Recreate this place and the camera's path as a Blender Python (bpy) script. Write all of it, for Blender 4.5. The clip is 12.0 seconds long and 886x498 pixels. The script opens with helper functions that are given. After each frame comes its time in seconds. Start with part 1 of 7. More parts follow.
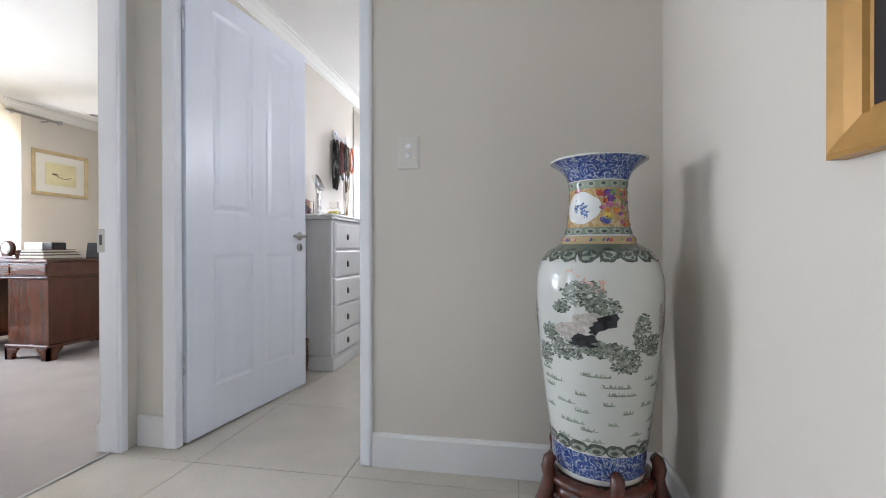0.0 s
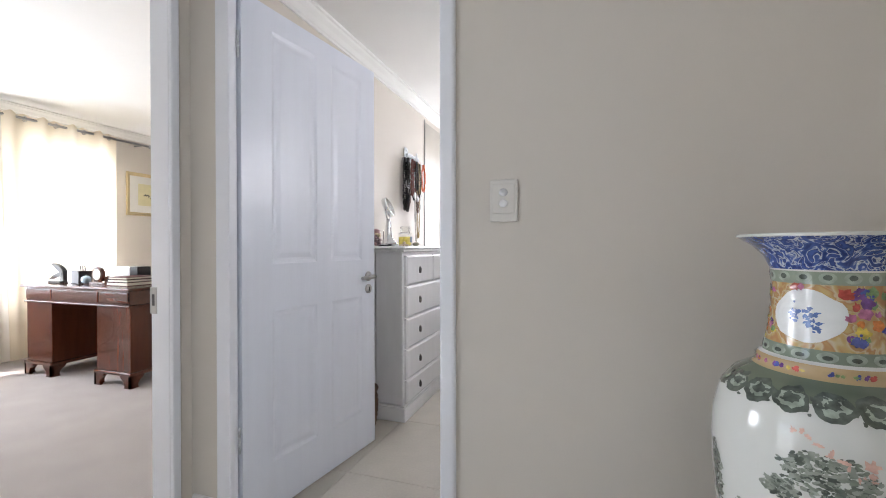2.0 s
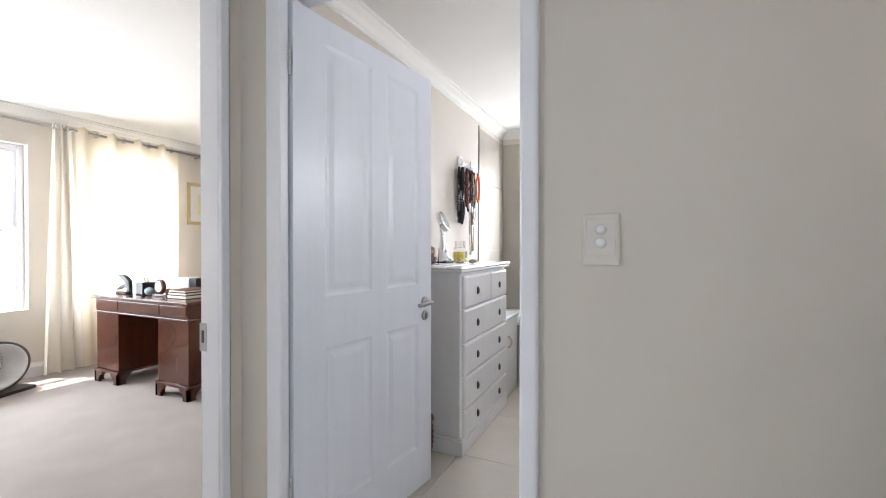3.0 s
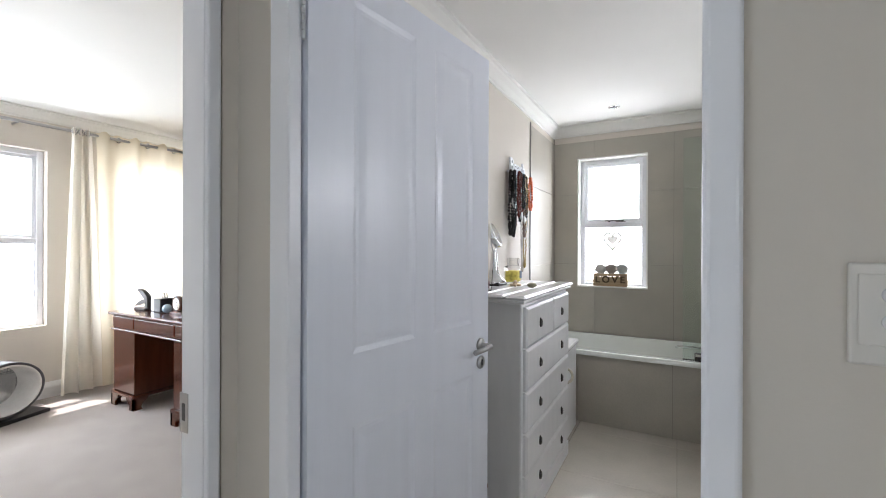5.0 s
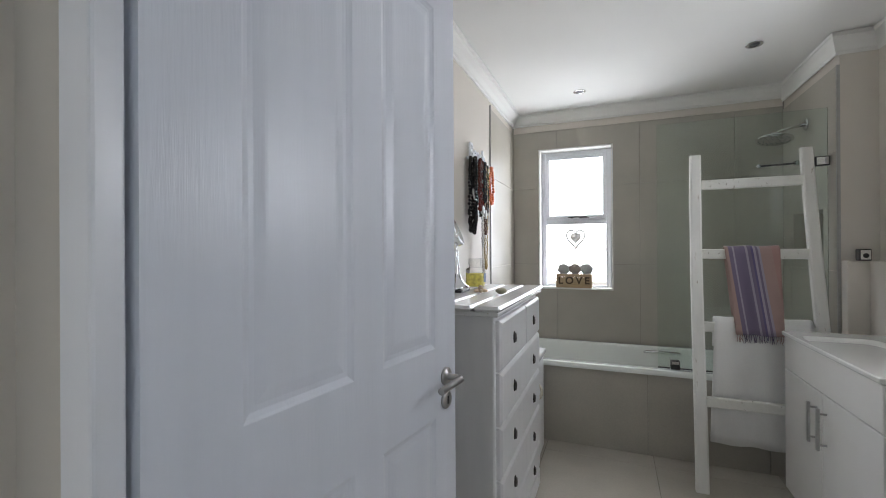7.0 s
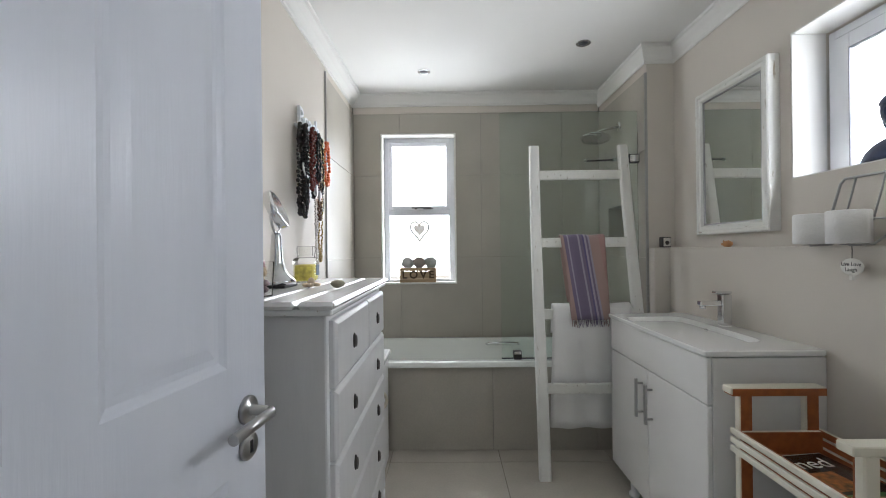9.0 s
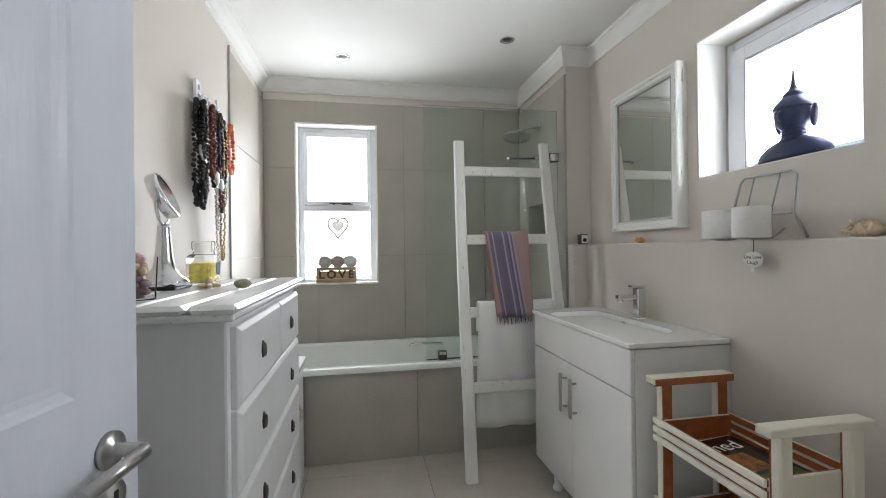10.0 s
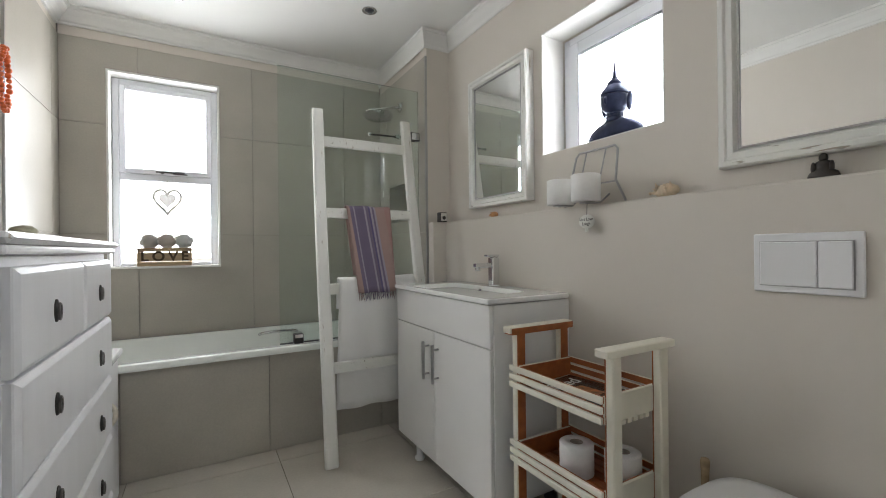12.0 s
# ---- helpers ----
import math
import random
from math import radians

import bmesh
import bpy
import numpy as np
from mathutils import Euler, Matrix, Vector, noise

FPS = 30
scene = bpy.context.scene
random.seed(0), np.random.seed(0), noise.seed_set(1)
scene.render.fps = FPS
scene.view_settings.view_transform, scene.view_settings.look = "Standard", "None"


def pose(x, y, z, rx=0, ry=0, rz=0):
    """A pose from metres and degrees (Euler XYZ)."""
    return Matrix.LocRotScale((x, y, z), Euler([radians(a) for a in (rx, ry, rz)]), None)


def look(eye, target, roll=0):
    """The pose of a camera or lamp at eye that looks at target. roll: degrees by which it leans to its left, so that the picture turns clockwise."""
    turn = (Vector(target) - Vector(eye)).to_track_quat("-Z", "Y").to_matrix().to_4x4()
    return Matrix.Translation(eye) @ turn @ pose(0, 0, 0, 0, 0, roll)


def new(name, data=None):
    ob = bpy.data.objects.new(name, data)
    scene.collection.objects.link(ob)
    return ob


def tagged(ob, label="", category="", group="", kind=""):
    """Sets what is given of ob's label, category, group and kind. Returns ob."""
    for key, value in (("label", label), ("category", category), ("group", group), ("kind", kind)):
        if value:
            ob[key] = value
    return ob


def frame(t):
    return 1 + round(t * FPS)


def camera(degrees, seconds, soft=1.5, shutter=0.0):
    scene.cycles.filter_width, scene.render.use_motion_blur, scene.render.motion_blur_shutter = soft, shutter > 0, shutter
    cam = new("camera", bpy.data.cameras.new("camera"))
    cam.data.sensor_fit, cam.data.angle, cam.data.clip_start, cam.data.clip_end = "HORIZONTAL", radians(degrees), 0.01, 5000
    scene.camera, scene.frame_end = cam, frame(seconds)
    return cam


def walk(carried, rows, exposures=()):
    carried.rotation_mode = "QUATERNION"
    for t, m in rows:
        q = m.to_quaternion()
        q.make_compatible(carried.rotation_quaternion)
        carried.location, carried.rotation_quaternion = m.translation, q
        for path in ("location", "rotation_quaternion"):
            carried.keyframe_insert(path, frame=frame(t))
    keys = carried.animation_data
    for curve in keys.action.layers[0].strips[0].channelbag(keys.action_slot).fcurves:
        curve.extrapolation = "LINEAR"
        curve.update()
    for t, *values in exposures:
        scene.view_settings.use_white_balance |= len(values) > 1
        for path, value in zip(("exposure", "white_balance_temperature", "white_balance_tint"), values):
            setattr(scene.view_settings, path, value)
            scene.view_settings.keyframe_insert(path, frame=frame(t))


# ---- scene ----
cam = camera(92.6, 12.0, soft=1.0)
PATH = [
    (0, (0.574, -1.585, 0.851), (0.237, 0.386, 0.843), -0.1),
    (0.5, (0.532, -1.526, 0.883), (0.154, 0.438, 0.882), 0.1),
    (1, (0.482, -1.393, 0.953), (0.033, 0.556, 0.943), -0.2),
    (1.5, (0.441, -1.298, 1.034), (-0.097, 0.629, 1.023), -0.1),
    (2, (0.4, -1.234, 1.08), (-0.242, 0.66, 1.068), -0.1),
    (2.5, (0.329, -1.159, 1.132), (-0.416, 0.697, 1.121), 0.0),
    (3, (0.253, -1.076, 1.198), (-0.587, 0.739, 1.184), -0.0),
    (3.2, (0.221, -1.058, 1.218), (-0.652, 0.741, 1.206), 0.1),
    (5, (-0.053, -0.7, 1.29), (-1.021, 1.05, 1.289), 0.2),
    (5.5, (-0.105, -0.589, 1.3), (-1.065, 1.165, 1.309), -0.2),
    (6, (-0.159, -0.506, 1.303), (-1.094, 1.261, 1.309), -0.1),
    (6.5, (-0.218, -0.415, 1.297), (-1.079, 1.39, 1.299), -0.2),
    (8.5, (-0.345, -0.066, 1.225), (-0.573, 1.921, 1.233), -0.5),
    (9, (-0.343, 0.02, 1.213), (-0.365, 2.02, 1.217), -0.6),
    (9.5, (-0.353, 0.083, 1.205), (-0.193, 2.077, 1.205), -0.7),
    (10, (-0.365, 0.14, 1.193), (-0.005, 2.107, 1.196), -0.7),
    (10.5, (-0.378, 0.175, 1.179), (0.183, 2.094, 1.181), -0.7),
    (11, (-0.383, 0.197, 1.147), (0.367, 2.051, 1.146), -0.7),
    (11.5, (-0.374, 0.204, 1.092), (0.513, 1.996, 1.094), -0.7),
    (12, (-0.38, 0.203, 1.046), (0.61, 1.94, 1.048), -0.6),
]
EXPOSE = [(0.0, 1.34, 6230, 15), (2.0, 1.35, 6420, 16.5), (3.0, 1.37, 6420, 15.5), (5.0, 0.98, 6340, 13.5), (6.5, 0.71, 6280, 12.5), (8.5, 0.76, 6240, 11.5), (10.0, 1.00, 6330, 11), (12.0, 1.02, 6480, 11)]
walk(cam, [(t, look(eye, target, roll)) for t, eye, target, roll in PATH], EXPOSE)

# ---- world, sun and window light ----
SUN_EL, SUN_AZ = radians(68), radians(25)
sky_world = bpy.data.worlds.new("sky")
scene.world = sky_world
sky_world.use_nodes = True
wn = sky_world.node_tree
sky = wn.nodes.new("ShaderNodeTexSky")
sky.sky_type, sky.sun_disc = "NISHITA", False
sky.sun_elevation, sky.sun_rotation = SUN_EL, radians(-115)
wn.links.new(sky.outputs[0], wn.nodes["Background"].inputs[0])
wn.nodes["Background"].inputs[1].default_value = 0.12

sun = new("sun", bpy.data.lights.new("sun", "SUN"))
sun.data.energy, sun.data.angle, sun.data.color = 4.5, radians(0.5), (1.0, 0.95, 0.87)
ray = Vector((math.cos(SUN_EL) * math.cos(SUN_AZ), math.cos(SUN_EL) * math.sin(SUN_AZ), -math.sin(SUN_EL)))
sun.matrix_world = look(-ray * 20, (0, 0, 0))


def window_light(name, eye, target, w, h, watts, colour):
    lamp = new(name, bpy.data.lights.new(name, "AREA"))
    lamp.data.shape, lamp.data.size, lamp.data.size_y = "RECTANGLE", w, h
    lamp.data.energy, lamp.data.color = watts, colour
    lamp.matrix_world = look(eye, target)


window_light("sky_light_bath_window", (-0.565, 3.44, 1.535), (-0.565, 2.0, 1.535), 0.47, 1.055, 10.8, (0.93, 0.97, 1.0))
window_light("sky_light_side_window", (1.165, 1.383, 1.758), (0.0, 1.383, 1.758), 0.50, 0.47, 7.0, (0.93, 0.97, 1.0))
window_light("sky_light_study_window", (-5.01, 0.045, 1.37), (-3.0, 0.045, 1.37), 1.55, 1.46, 42, (0.86, 0.94, 1.0))
window_light("sky_light_curtained_window", (-5.01, 1.745, 1.335), (-3.0, 1.745, 1.335), 0.92, 1.40, 26, (0.90, 0.96, 1.0))
# fill lamp at an unseen window, added to brighten the bath door and jambs
window_light("fill_light_hall_east", (1.235, -2.65, 1.5), (0.0, -2.65, 1.5), 1.0, 1.15, 10.0, (0.80, 0.91, 1.0))
# fill lamp from the west, added to throw the vase's shadow on the wall
window_light("fill_light_hall_west", (-1.115, -1.53, 1.05), (0.0, -1.53, 1.05), 0.66, 1.80, 3.3, (0.78, 0.90, 1.0))

# ---- materials ----
MATS = {}


def mat(name, colour, rough=0.5, metal=0.0, vary=0.06, scale=6.0, bump=0.0, bump_scale=60.0, spec=0.5, coat=0.0, random_tint=0.0, grain=None, fine=0.0):
    """Principled paint, wood, metal or stone: broad mottling, fine grain, and bump."""
    m = bpy.data.materials.new(name)
    m.use_nodes = True
    nt, p = m.node_tree, m.node_tree.nodes["Principled BSDF"]
    p.inputs["Roughness"].default_value, p.inputs["Metallic"].default_value = rough, metal
    p.inputs["Specular IOR Level"].default_value, p.inputs["Coat Weight"].default_value = spec, coat
    tc = nt.nodes.new("ShaderNodeTexCoord")
    mp = nt.nodes.new("ShaderNodeMapping")
    nt.links.new(tc.outputs["Object"], mp.inputs[0])
    if grain:
        mp.inputs["Scale"].default_value = grain
    big = nt.nodes.new("ShaderNodeTexNoise")
    big.inputs["Scale"].default_value, big.inputs["Detail"].default_value = scale, 6
    nt.links.new(mp.outputs[0], big.inputs[0])
    ramp = nt.nodes.new("ShaderNodeMix")
    ramp.data_type = "RGBA"
    dark = [max(0.0, c * (1 - vary)) for c in colour]
    light = [min(1.0, c * (1 + vary)) for c in colour]
    ramp.inputs[6].default_value, ramp.inputs[7].default_value = (*dark, 1), (*light, 1)
    st = nt.nodes.new("ShaderNodeMapRange")
    st.inputs["From Min"].default_value, st.inputs["From Max"].default_value = 0.3, 0.7
    nt.links.new(big.outputs[0], st.inputs[0])
    nt.links.new(st.outputs[0], ramp.inputs[0])
    out = ramp.outputs[2]
    if fine:
        fn = nt.nodes.new("ShaderNodeTexNoise")
        fn.inputs["Scale"].default_value, fn.inputs["Detail"].default_value = bump_scale, 4
        nt.links.new(mp.outputs[0], fn.inputs[0])
        fr = nt.nodes.new("ShaderNodeMapRange")
        fr.inputs["From Min"].default_value, fr.inputs["From Max"].default_value = 0.3, 0.7
        fr.inputs["To Min"].default_value, fr.inputs["To Max"].default_value = 1 - fine, 1 + fine
        nt.links.new(fn.outputs[0], fr.inputs[0])
        mul = nt.nodes.new("ShaderNodeVectorMath")
        mul.operation = "SCALE"
        nt.links.new(out, mul.inputs[0])
        nt.links.new(fr.outputs[0], mul.inputs["Scale"])
        out = mul.outputs[0]
    if random_tint:
        oi = nt.nodes.new("ShaderNodeObjectInfo")
        rr = nt.nodes.new("ShaderNodeMapRange")
        rr.inputs["To Min"].default_value, rr.inputs["To Max"].default_value = 1 - random_tint, 1 + random_tint
        nt.links.new(oi.outputs["Random"], rr.inputs[0])
        mul = nt.nodes.new("ShaderNodeVectorMath")
        mul.operation = "SCALE"
        nt.links.new(out, mul.inputs[0])
        nt.links.new(rr.outputs[0], mul.inputs["Scale"])
        out = mul.outputs[0]
    nt.links.new(out, p.inputs["Base Color"])
    rv = nt.nodes.new("ShaderNodeMapRange")
    rv.inputs["To Min"].default_value, rv.inputs["To Max"].default_value = max(0.0, rough - 0.025), min(1.0, rough + 0.025)
    nt.links.new(big.outputs[0], rv.inputs[0])
    nt.links.new(rv.outputs[0], p.inputs["Roughness"])
    if bump:
        bn = nt.nodes.new("ShaderNodeTexNoise")
        bn.inputs["Scale"].default_value, bn.inputs["Detail"].default_value = bump_scale, 5
        nt.links.new(mp.outputs[0], bn.inputs[0])
        bp = nt.nodes.new("ShaderNodeBump")
        bp.inputs["Strength"].default_value, bp.inputs["Distance"].default_value = bump, 0.003
        nt.links.new(bn.outputs[0], bp.inputs["Height"])
        nt.links.new(bp.outputs[0], p.inputs["Normal"])
    MATS[name] = m
    return m


def worn(name, paint, under, amount, stretch, rough=0.45):
    """Brushed paint rubbed through to the wood in short streaks."""
    m = mat(name, paint, rough, vary=0.03, bump=0.10, bump_scale=35, grain=stretch)
    nt, p = m.node_tree, m.node_tree.nodes["Principled BSDF"]
    src = p.inputs["Base Color"].links[0].from_socket
    tc = nt.nodes.new("ShaderNodeTexCoord")
    mp = nt.nodes.new("ShaderNodeMapping")
    mp.inputs["Scale"].default_value = stretch
    nt.links.new(tc.outputs["Object"], mp.inputs[0])
    ns = nt.nodes.new("ShaderNodeTexNoise")
    ns.inputs["Scale"].default_value, ns.inputs["Detail"].default_value = 14, 3
    nt.links.new(mp.outputs[0], ns.inputs[0])
    cut = nt.nodes.new("ShaderNodeMapRange")
    cut.inputs["From Min"].default_value, cut.inputs["From Max"].default_value = amount, amount + 0.05
    nt.links.new(ns.outputs[0], cut.inputs[0])
    mx = nt.nodes.new("ShaderNodeMix")
    mx.data_type = "RGBA"
    nt.links.new(cut.outputs[0], mx.inputs[0])
    nt.links.new(src, mx.inputs[6])
    mx.inputs[7].default_value = (*under, 1)
    nt.links.new(mx.outputs[2], p.inputs["Base Color"])
    return m


def glass(name, tint=(1, 1, 1), rough=0.0, ior=1.45):
    """Thin clear glass: straight through, with a gloss that grows towards grazing view."""
    m = bpy.data.materials.new(name)
    m.use_nodes = True
    nt = m.node_tree
    nt.nodes.remove(nt.nodes["Principled BSDF"])
    tr, gl, fr, mx = (nt.nodes.new("ShaderNode" + k) for k in ("BsdfTransparent", "BsdfGlossy", "Fresnel", "MixShader"))
    tr.inputs[0].default_value = (*tint, 1)
    gl.inputs["Roughness"].default_value = rough
    fr.inputs["IOR"].default_value = ior
    for src, dst in ((fr.outputs[0], mx.inputs[0]), (tr.outputs[0], mx.inputs[1]), (gl.outputs[0], mx.inputs[2]), (mx.outputs[0], nt.nodes["Material Output"].inputs[0])):
        nt.links.new(src, dst)
    return m


def cloth(name, colour, through_light, stripes=None, bump_scale=400.0):
    """Woven cloth that lets part of the light through; stripes: (axis, per metre, second colour, third colour)."""
    m = bpy.data.materials.new(name)
    m.use_nodes = True
    nt = m.node_tree
    p = nt.nodes["Principled BSDF"]
    p.inputs["Roughness"].default_value, p.inputs["Specular IOR Level"].default_value = 0.9, 0.1
    p.inputs["Sheen Weight"].default_value = 0.2
    tc = nt.nodes.new("ShaderNodeTexCoord")
    ns = nt.nodes.new("ShaderNodeTexNoise")
    ns.inputs["Scale"].default_value, ns.inputs["Detail"].default_value = bump_scale, 3
    nt.links.new(tc.outputs["Object"], ns.inputs[0])
    mx = nt.nodes.new("ShaderNodeMix")
    mx.data_type = "RGBA"
    mx.inputs[6].default_value = (*[c * 0.88 for c in colour], 1)
    mx.inputs[7].default_value = (*[min(1, c * 1.08) for c in colour], 1)
    nt.links.new(ns.outputs[0], mx.inputs[0])
    col = mx.outputs[2]
    if stripes:
        sep = nt.nodes.new("ShaderNodeSeparateXYZ")
        nt.links.new(tc.outputs["Object"], sep.inputs[0])
        rng = nt.nodes.new("ShaderNodeMapRange")
        rng.inputs["From Min"].default_value, rng.inputs["From Max"].default_value = stripes[1]
        slant = nt.nodes.new("ShaderNodeMath")
        slant.operation = "MULTIPLY_ADD"
        slant.inputs[1].default_value = 0.09
        nt.links.new(sep.outputs[2], slant.inputs[0])
        nt.links.new(sep.outputs[stripes[0]], slant.inputs[2])
        nt.links.new(slant.outputs[0], rng.inputs[0])
        rp = nt.nodes.new("ShaderNodeValToRGB")
        rp.color_ramp.interpolation = "CONSTANT"
        first = True
        for at, c in stripes[2]:
            e = rp.color_ramp.elements[0] if first else rp.color_ramp.elements.new(at)
            e.position, e.color = at, (*c, 1)
            first = False
        nt.links.new(rng.outputs[0], rp.inputs[0])
        ml = nt.nodes.new("ShaderNodeMix")
        ml.data_type, ml.blend_type = "RGBA", "MULTIPLY"
        ml.inputs[0].default_value = 1.0
        nt.links.new(col, ml.inputs[6])
        nt.links.new(rp.outputs[0], ml.inputs[7])
        col = ml.outputs[2]
    nt.links.new(col, p.inputs["Base Color"])
    bp = nt.nodes.new("ShaderNodeBump")
    bp.inputs["Strength"].default_value, bp.inputs["Distance"].default_value = 0.4, 0.002
    nt.links.new(ns.outputs[0], bp.inputs["Height"])
    nt.links.new(bp.outputs[0], p.inputs["Normal"])
    if through_light:
        tl = nt.nodes.new("ShaderNodeBsdfTranslucent")
        nt.links.new(col, tl.inputs[0])
        ms = nt.nodes.new("ShaderNodeMixShader")
        ms.inputs[0].default_value = through_light
        nt.links.new(p.outputs[0], ms.inputs[1])
        nt.links.new(tl.outputs[0], ms.inputs[2])
        nt.links.new(ms.outputs[0], nt.nodes["Material Output"].inputs[0])
    return m


WALL = mat("wall_paint", (0.66, 0.61, 0.545), 0.62, vary=0.02, scale=1.6, bump=0.10, bump_scale=120, spec=0.35)
CEIL = mat("ceiling_paint", (0.80, 0.79, 0.76), 0.8, vary=0.015, scale=2, bump=0.06, bump_scale=90, spec=0.2)
GLOSS = mat("white_gloss_paint", (0.79, 0.80, 0.835), 0.30, vary=0.02, scale=3, bump=0.05, bump_scale=80)
DOORP = mat("grained_door_paint", (0.735, 0.76, 0.83), 0.32, vary=0.02, scale=3, bump=0.16, bump_scale=30, grain=(6, 6, 0.4))
HINGE = mat("paint_smeared_steel", (0.52, 0.53, 0.55), 0.4, metal=0.3, vary=0.25, scale=60)
SKIRT = mat("skirting_paint", (0.76, 0.75, 0.74), 0.35, vary=0.03, scale=5)
FTILE = mat("floor_porcelain", (0.52, 0.48, 0.415), 0.16, vary=0.05, scale=5, random_tint=0.025, fine=0.03, bump_scale=90)
WTILE = mat("wall_porcelain", (0.42, 0.39, 0.335), 0.36, vary=0.06, scale=4, random_tint=0.025, fine=0.04, bump_scale=120, bump=0.05)
GROUT = mat("grout", (0.30, 0.28, 0.25), 0.9, vary=0.1)
CARPET = mat("cut_pile_carpet", (0.36, 0.325, 0.305), 0.95, vary=0.05, scale=5, bump=1.0, bump_scale=260, spec=0.1, fine=0.22)
MAHOG = mat("red_mahogany", (0.070, 0.019, 0.009), 0.20, vary=0.18, scale=5, grain=(1.0, 6, 8), bump=0.05, bump_scale=40, coat=0.3)
MAHOGV = mat("red_mahogany_upright", (0.070, 0.019, 0.009), 0.20, vary=0.18, scale=3, grain=(8, 6, 1), bump=0.05, bump_scale=40, coat=0.3)
ROSEW = mat("carved_rosewood", (0.085, 0.022, 0.014), 0.25, vary=0.3, scale=12, grain=(4, 4, 1), coat=0.3)
TEAK = mat("orange_stained_pine", (0.33, 0.098, 0.025), 0.42, vary=0.22, scale=8, grain=(4, 1.5, 4), bump=0.1, bump_scale=40)
CREAM = mat("cream_paint", (0.78, 0.74, 0.62), 0.42, vary=0.05, scale=9, bump=0.1, bump_scale=50)
CHROME = mat("chrome", (0.78, 0.79, 0.80), 0.10, metal=1.0, vary=0.02)
STEEL = mat("brushed_steel", (0.44, 0.435, 0.43), 0.30, metal=1.0, vary=0.05, grain=(1, 1, 12))
PEWTER = mat("dark_pewter", (0.055, 0.052, 0.05), 0.35, metal=0.8, vary=0.2, scale=40)
BLACK = mat("black_plastic", (0.018, 0.018, 0.02), 0.35, vary=0.1)
DGREY = mat("dark_grey_plastic", (0.07, 0.07, 0.075), 0.5, vary=0.1)
PLASTIC = mat("white_plastic", (0.80, 0.80, 0.80), 0.28, vary=0.01)
CERAMIC = mat("white_glazed_ceramic", (0.82, 0.82, 0.80), 0.07, vary=0.01, coat=0.4)
ACRYL = mat("white_acrylic_bath", (0.78, 0.80, 0.76), 0.12, vary=0.01, coat=0.3)
LACQ = mat("white_lacquer", (0.79, 0.78, 0.76), 0.24, vary=0.015)
DRESS = mat("white_satin_paint", (0.745, 0.74, 0.75), 0.30, vary=0.03, scale=4, bump=0.10, bump_scale=26, grain=(5, 5, 0.8))
DRESSTOP = worn("worn_white_boards", (0.80, 0.80, 0.80), (0.52, 0.47, 0.40), 0.70, (8, 1.2, 8), 0.2)
DISTRESS = worn("distressed_white_paint", (0.76, 0.75, 0.71), (0.42, 0.36, 0.29), 0.69, (5, 5, 0.7))
DISTRESSH = worn("distressed_white_frame", (0.76, 0.75, 0.70), (0.38, 0.34, 0.28), 0.65, (6, 0.8, 6))
GOLD = mat("gilded_wood", (0.46, 0.25, 0.07), 0.42, metal=0.25, vary=0.15, scale=14, bump=0.1, bump_scale=60)
PALEGOLD = mat("pale_gilt", (0.58, 0.46, 0.26), 0.35, metal=0.5, vary=0.12, scale=12)
CANVAS = mat("dark_canvas", (0.018, 0.013, 0.016), 0.45, vary=0.5, scale=3)
PAPER = mat("cream_mount_card", (0.78, 0.76, 0.70), 0.8, vary=0.02)
YELLOWP = mat("pale_yellow_paper", (0.72, 0.66, 0.40), 0.8, vary=0.08, scale=8)
INK = mat("dark_ink", (0.05, 0.045, 0.04), 0.7, vary=0.2)
TISSUE = mat("toilet_tissue", (0.80, 0.79, 0.77), 0.95, vary=0.03, scale=40, bump=0.4, bump_scale=160, spec=0.1)
CARD = mat("grey_cardboard", (0.42, 0.38, 0.33), 0.9, vary=0.1)
BRONZE = mat("blue_black_bronze", (0.035, 0.045, 0.10), 0.38, metal=0.35, vary=0.35, scale=18, bump=0.3, bump_scale=45)
BRONZE2 = mat("brown_black_resin", (0.035, 0.028, 0.022), 0.42, vary=0.3, scale=30)
SHELL = mat("cream_shell", (0.66, 0.52, 0.36), 0.5, vary=0.25, scale=30, bump=0.4, bump_scale=50)
SHELLO = mat("orange_shell", (0.56, 0.27, 0.11), 0.5, vary=0.3, scale=30, bump=0.4, bump_scale=50)
STONE = mat("greenish_pebble", (0.36, 0.34, 0.24), 0.6, vary=0.25, scale=40, bump=0.2)
CRATE = mat("raw_pine_crate", (0.40, 0.29, 0.17), 0.7, vary=0.22, scale=10, grain=(1, 5, 7), bump=0.2, bump_scale=50)
BURNT = mat("burnt_lettering", (0.07, 0.045, 0.025), 0.8, vary=0.2)
WICKER = mat("dark_wicker", (0.10, 0.055, 0.03), 0.6, vary=0.4, scale=50, bump=0.8, bump_scale=80)
BLUEGREY = mat("blue_grey_fabric", (0.20, 0.25, 0.30), 0.9, vary=0.12, scale=20, bump=0.4, bump_scale=200)
ROPE = mat("cream_rope", (0.66, 0.60, 0.50), 0.9, vary=0.15, scale=60, bump=0.8, bump_scale=120)
YELLOWJ = mat("yellow_bath_salts", (0.86, 0.70, 0.16), 0.6, vary=0.25, scale=60, bump=0.6, bump_scale=120)
PINK = mat("pink_glaze", (0.50, 0.29, 0.29), 0.35, vary=0.3, scale=20)
MAUVE = mat("mauve_shell_mix", (0.26, 0.18, 0.19), 0.5, vary=0.6, scale=35, bump=0.5)
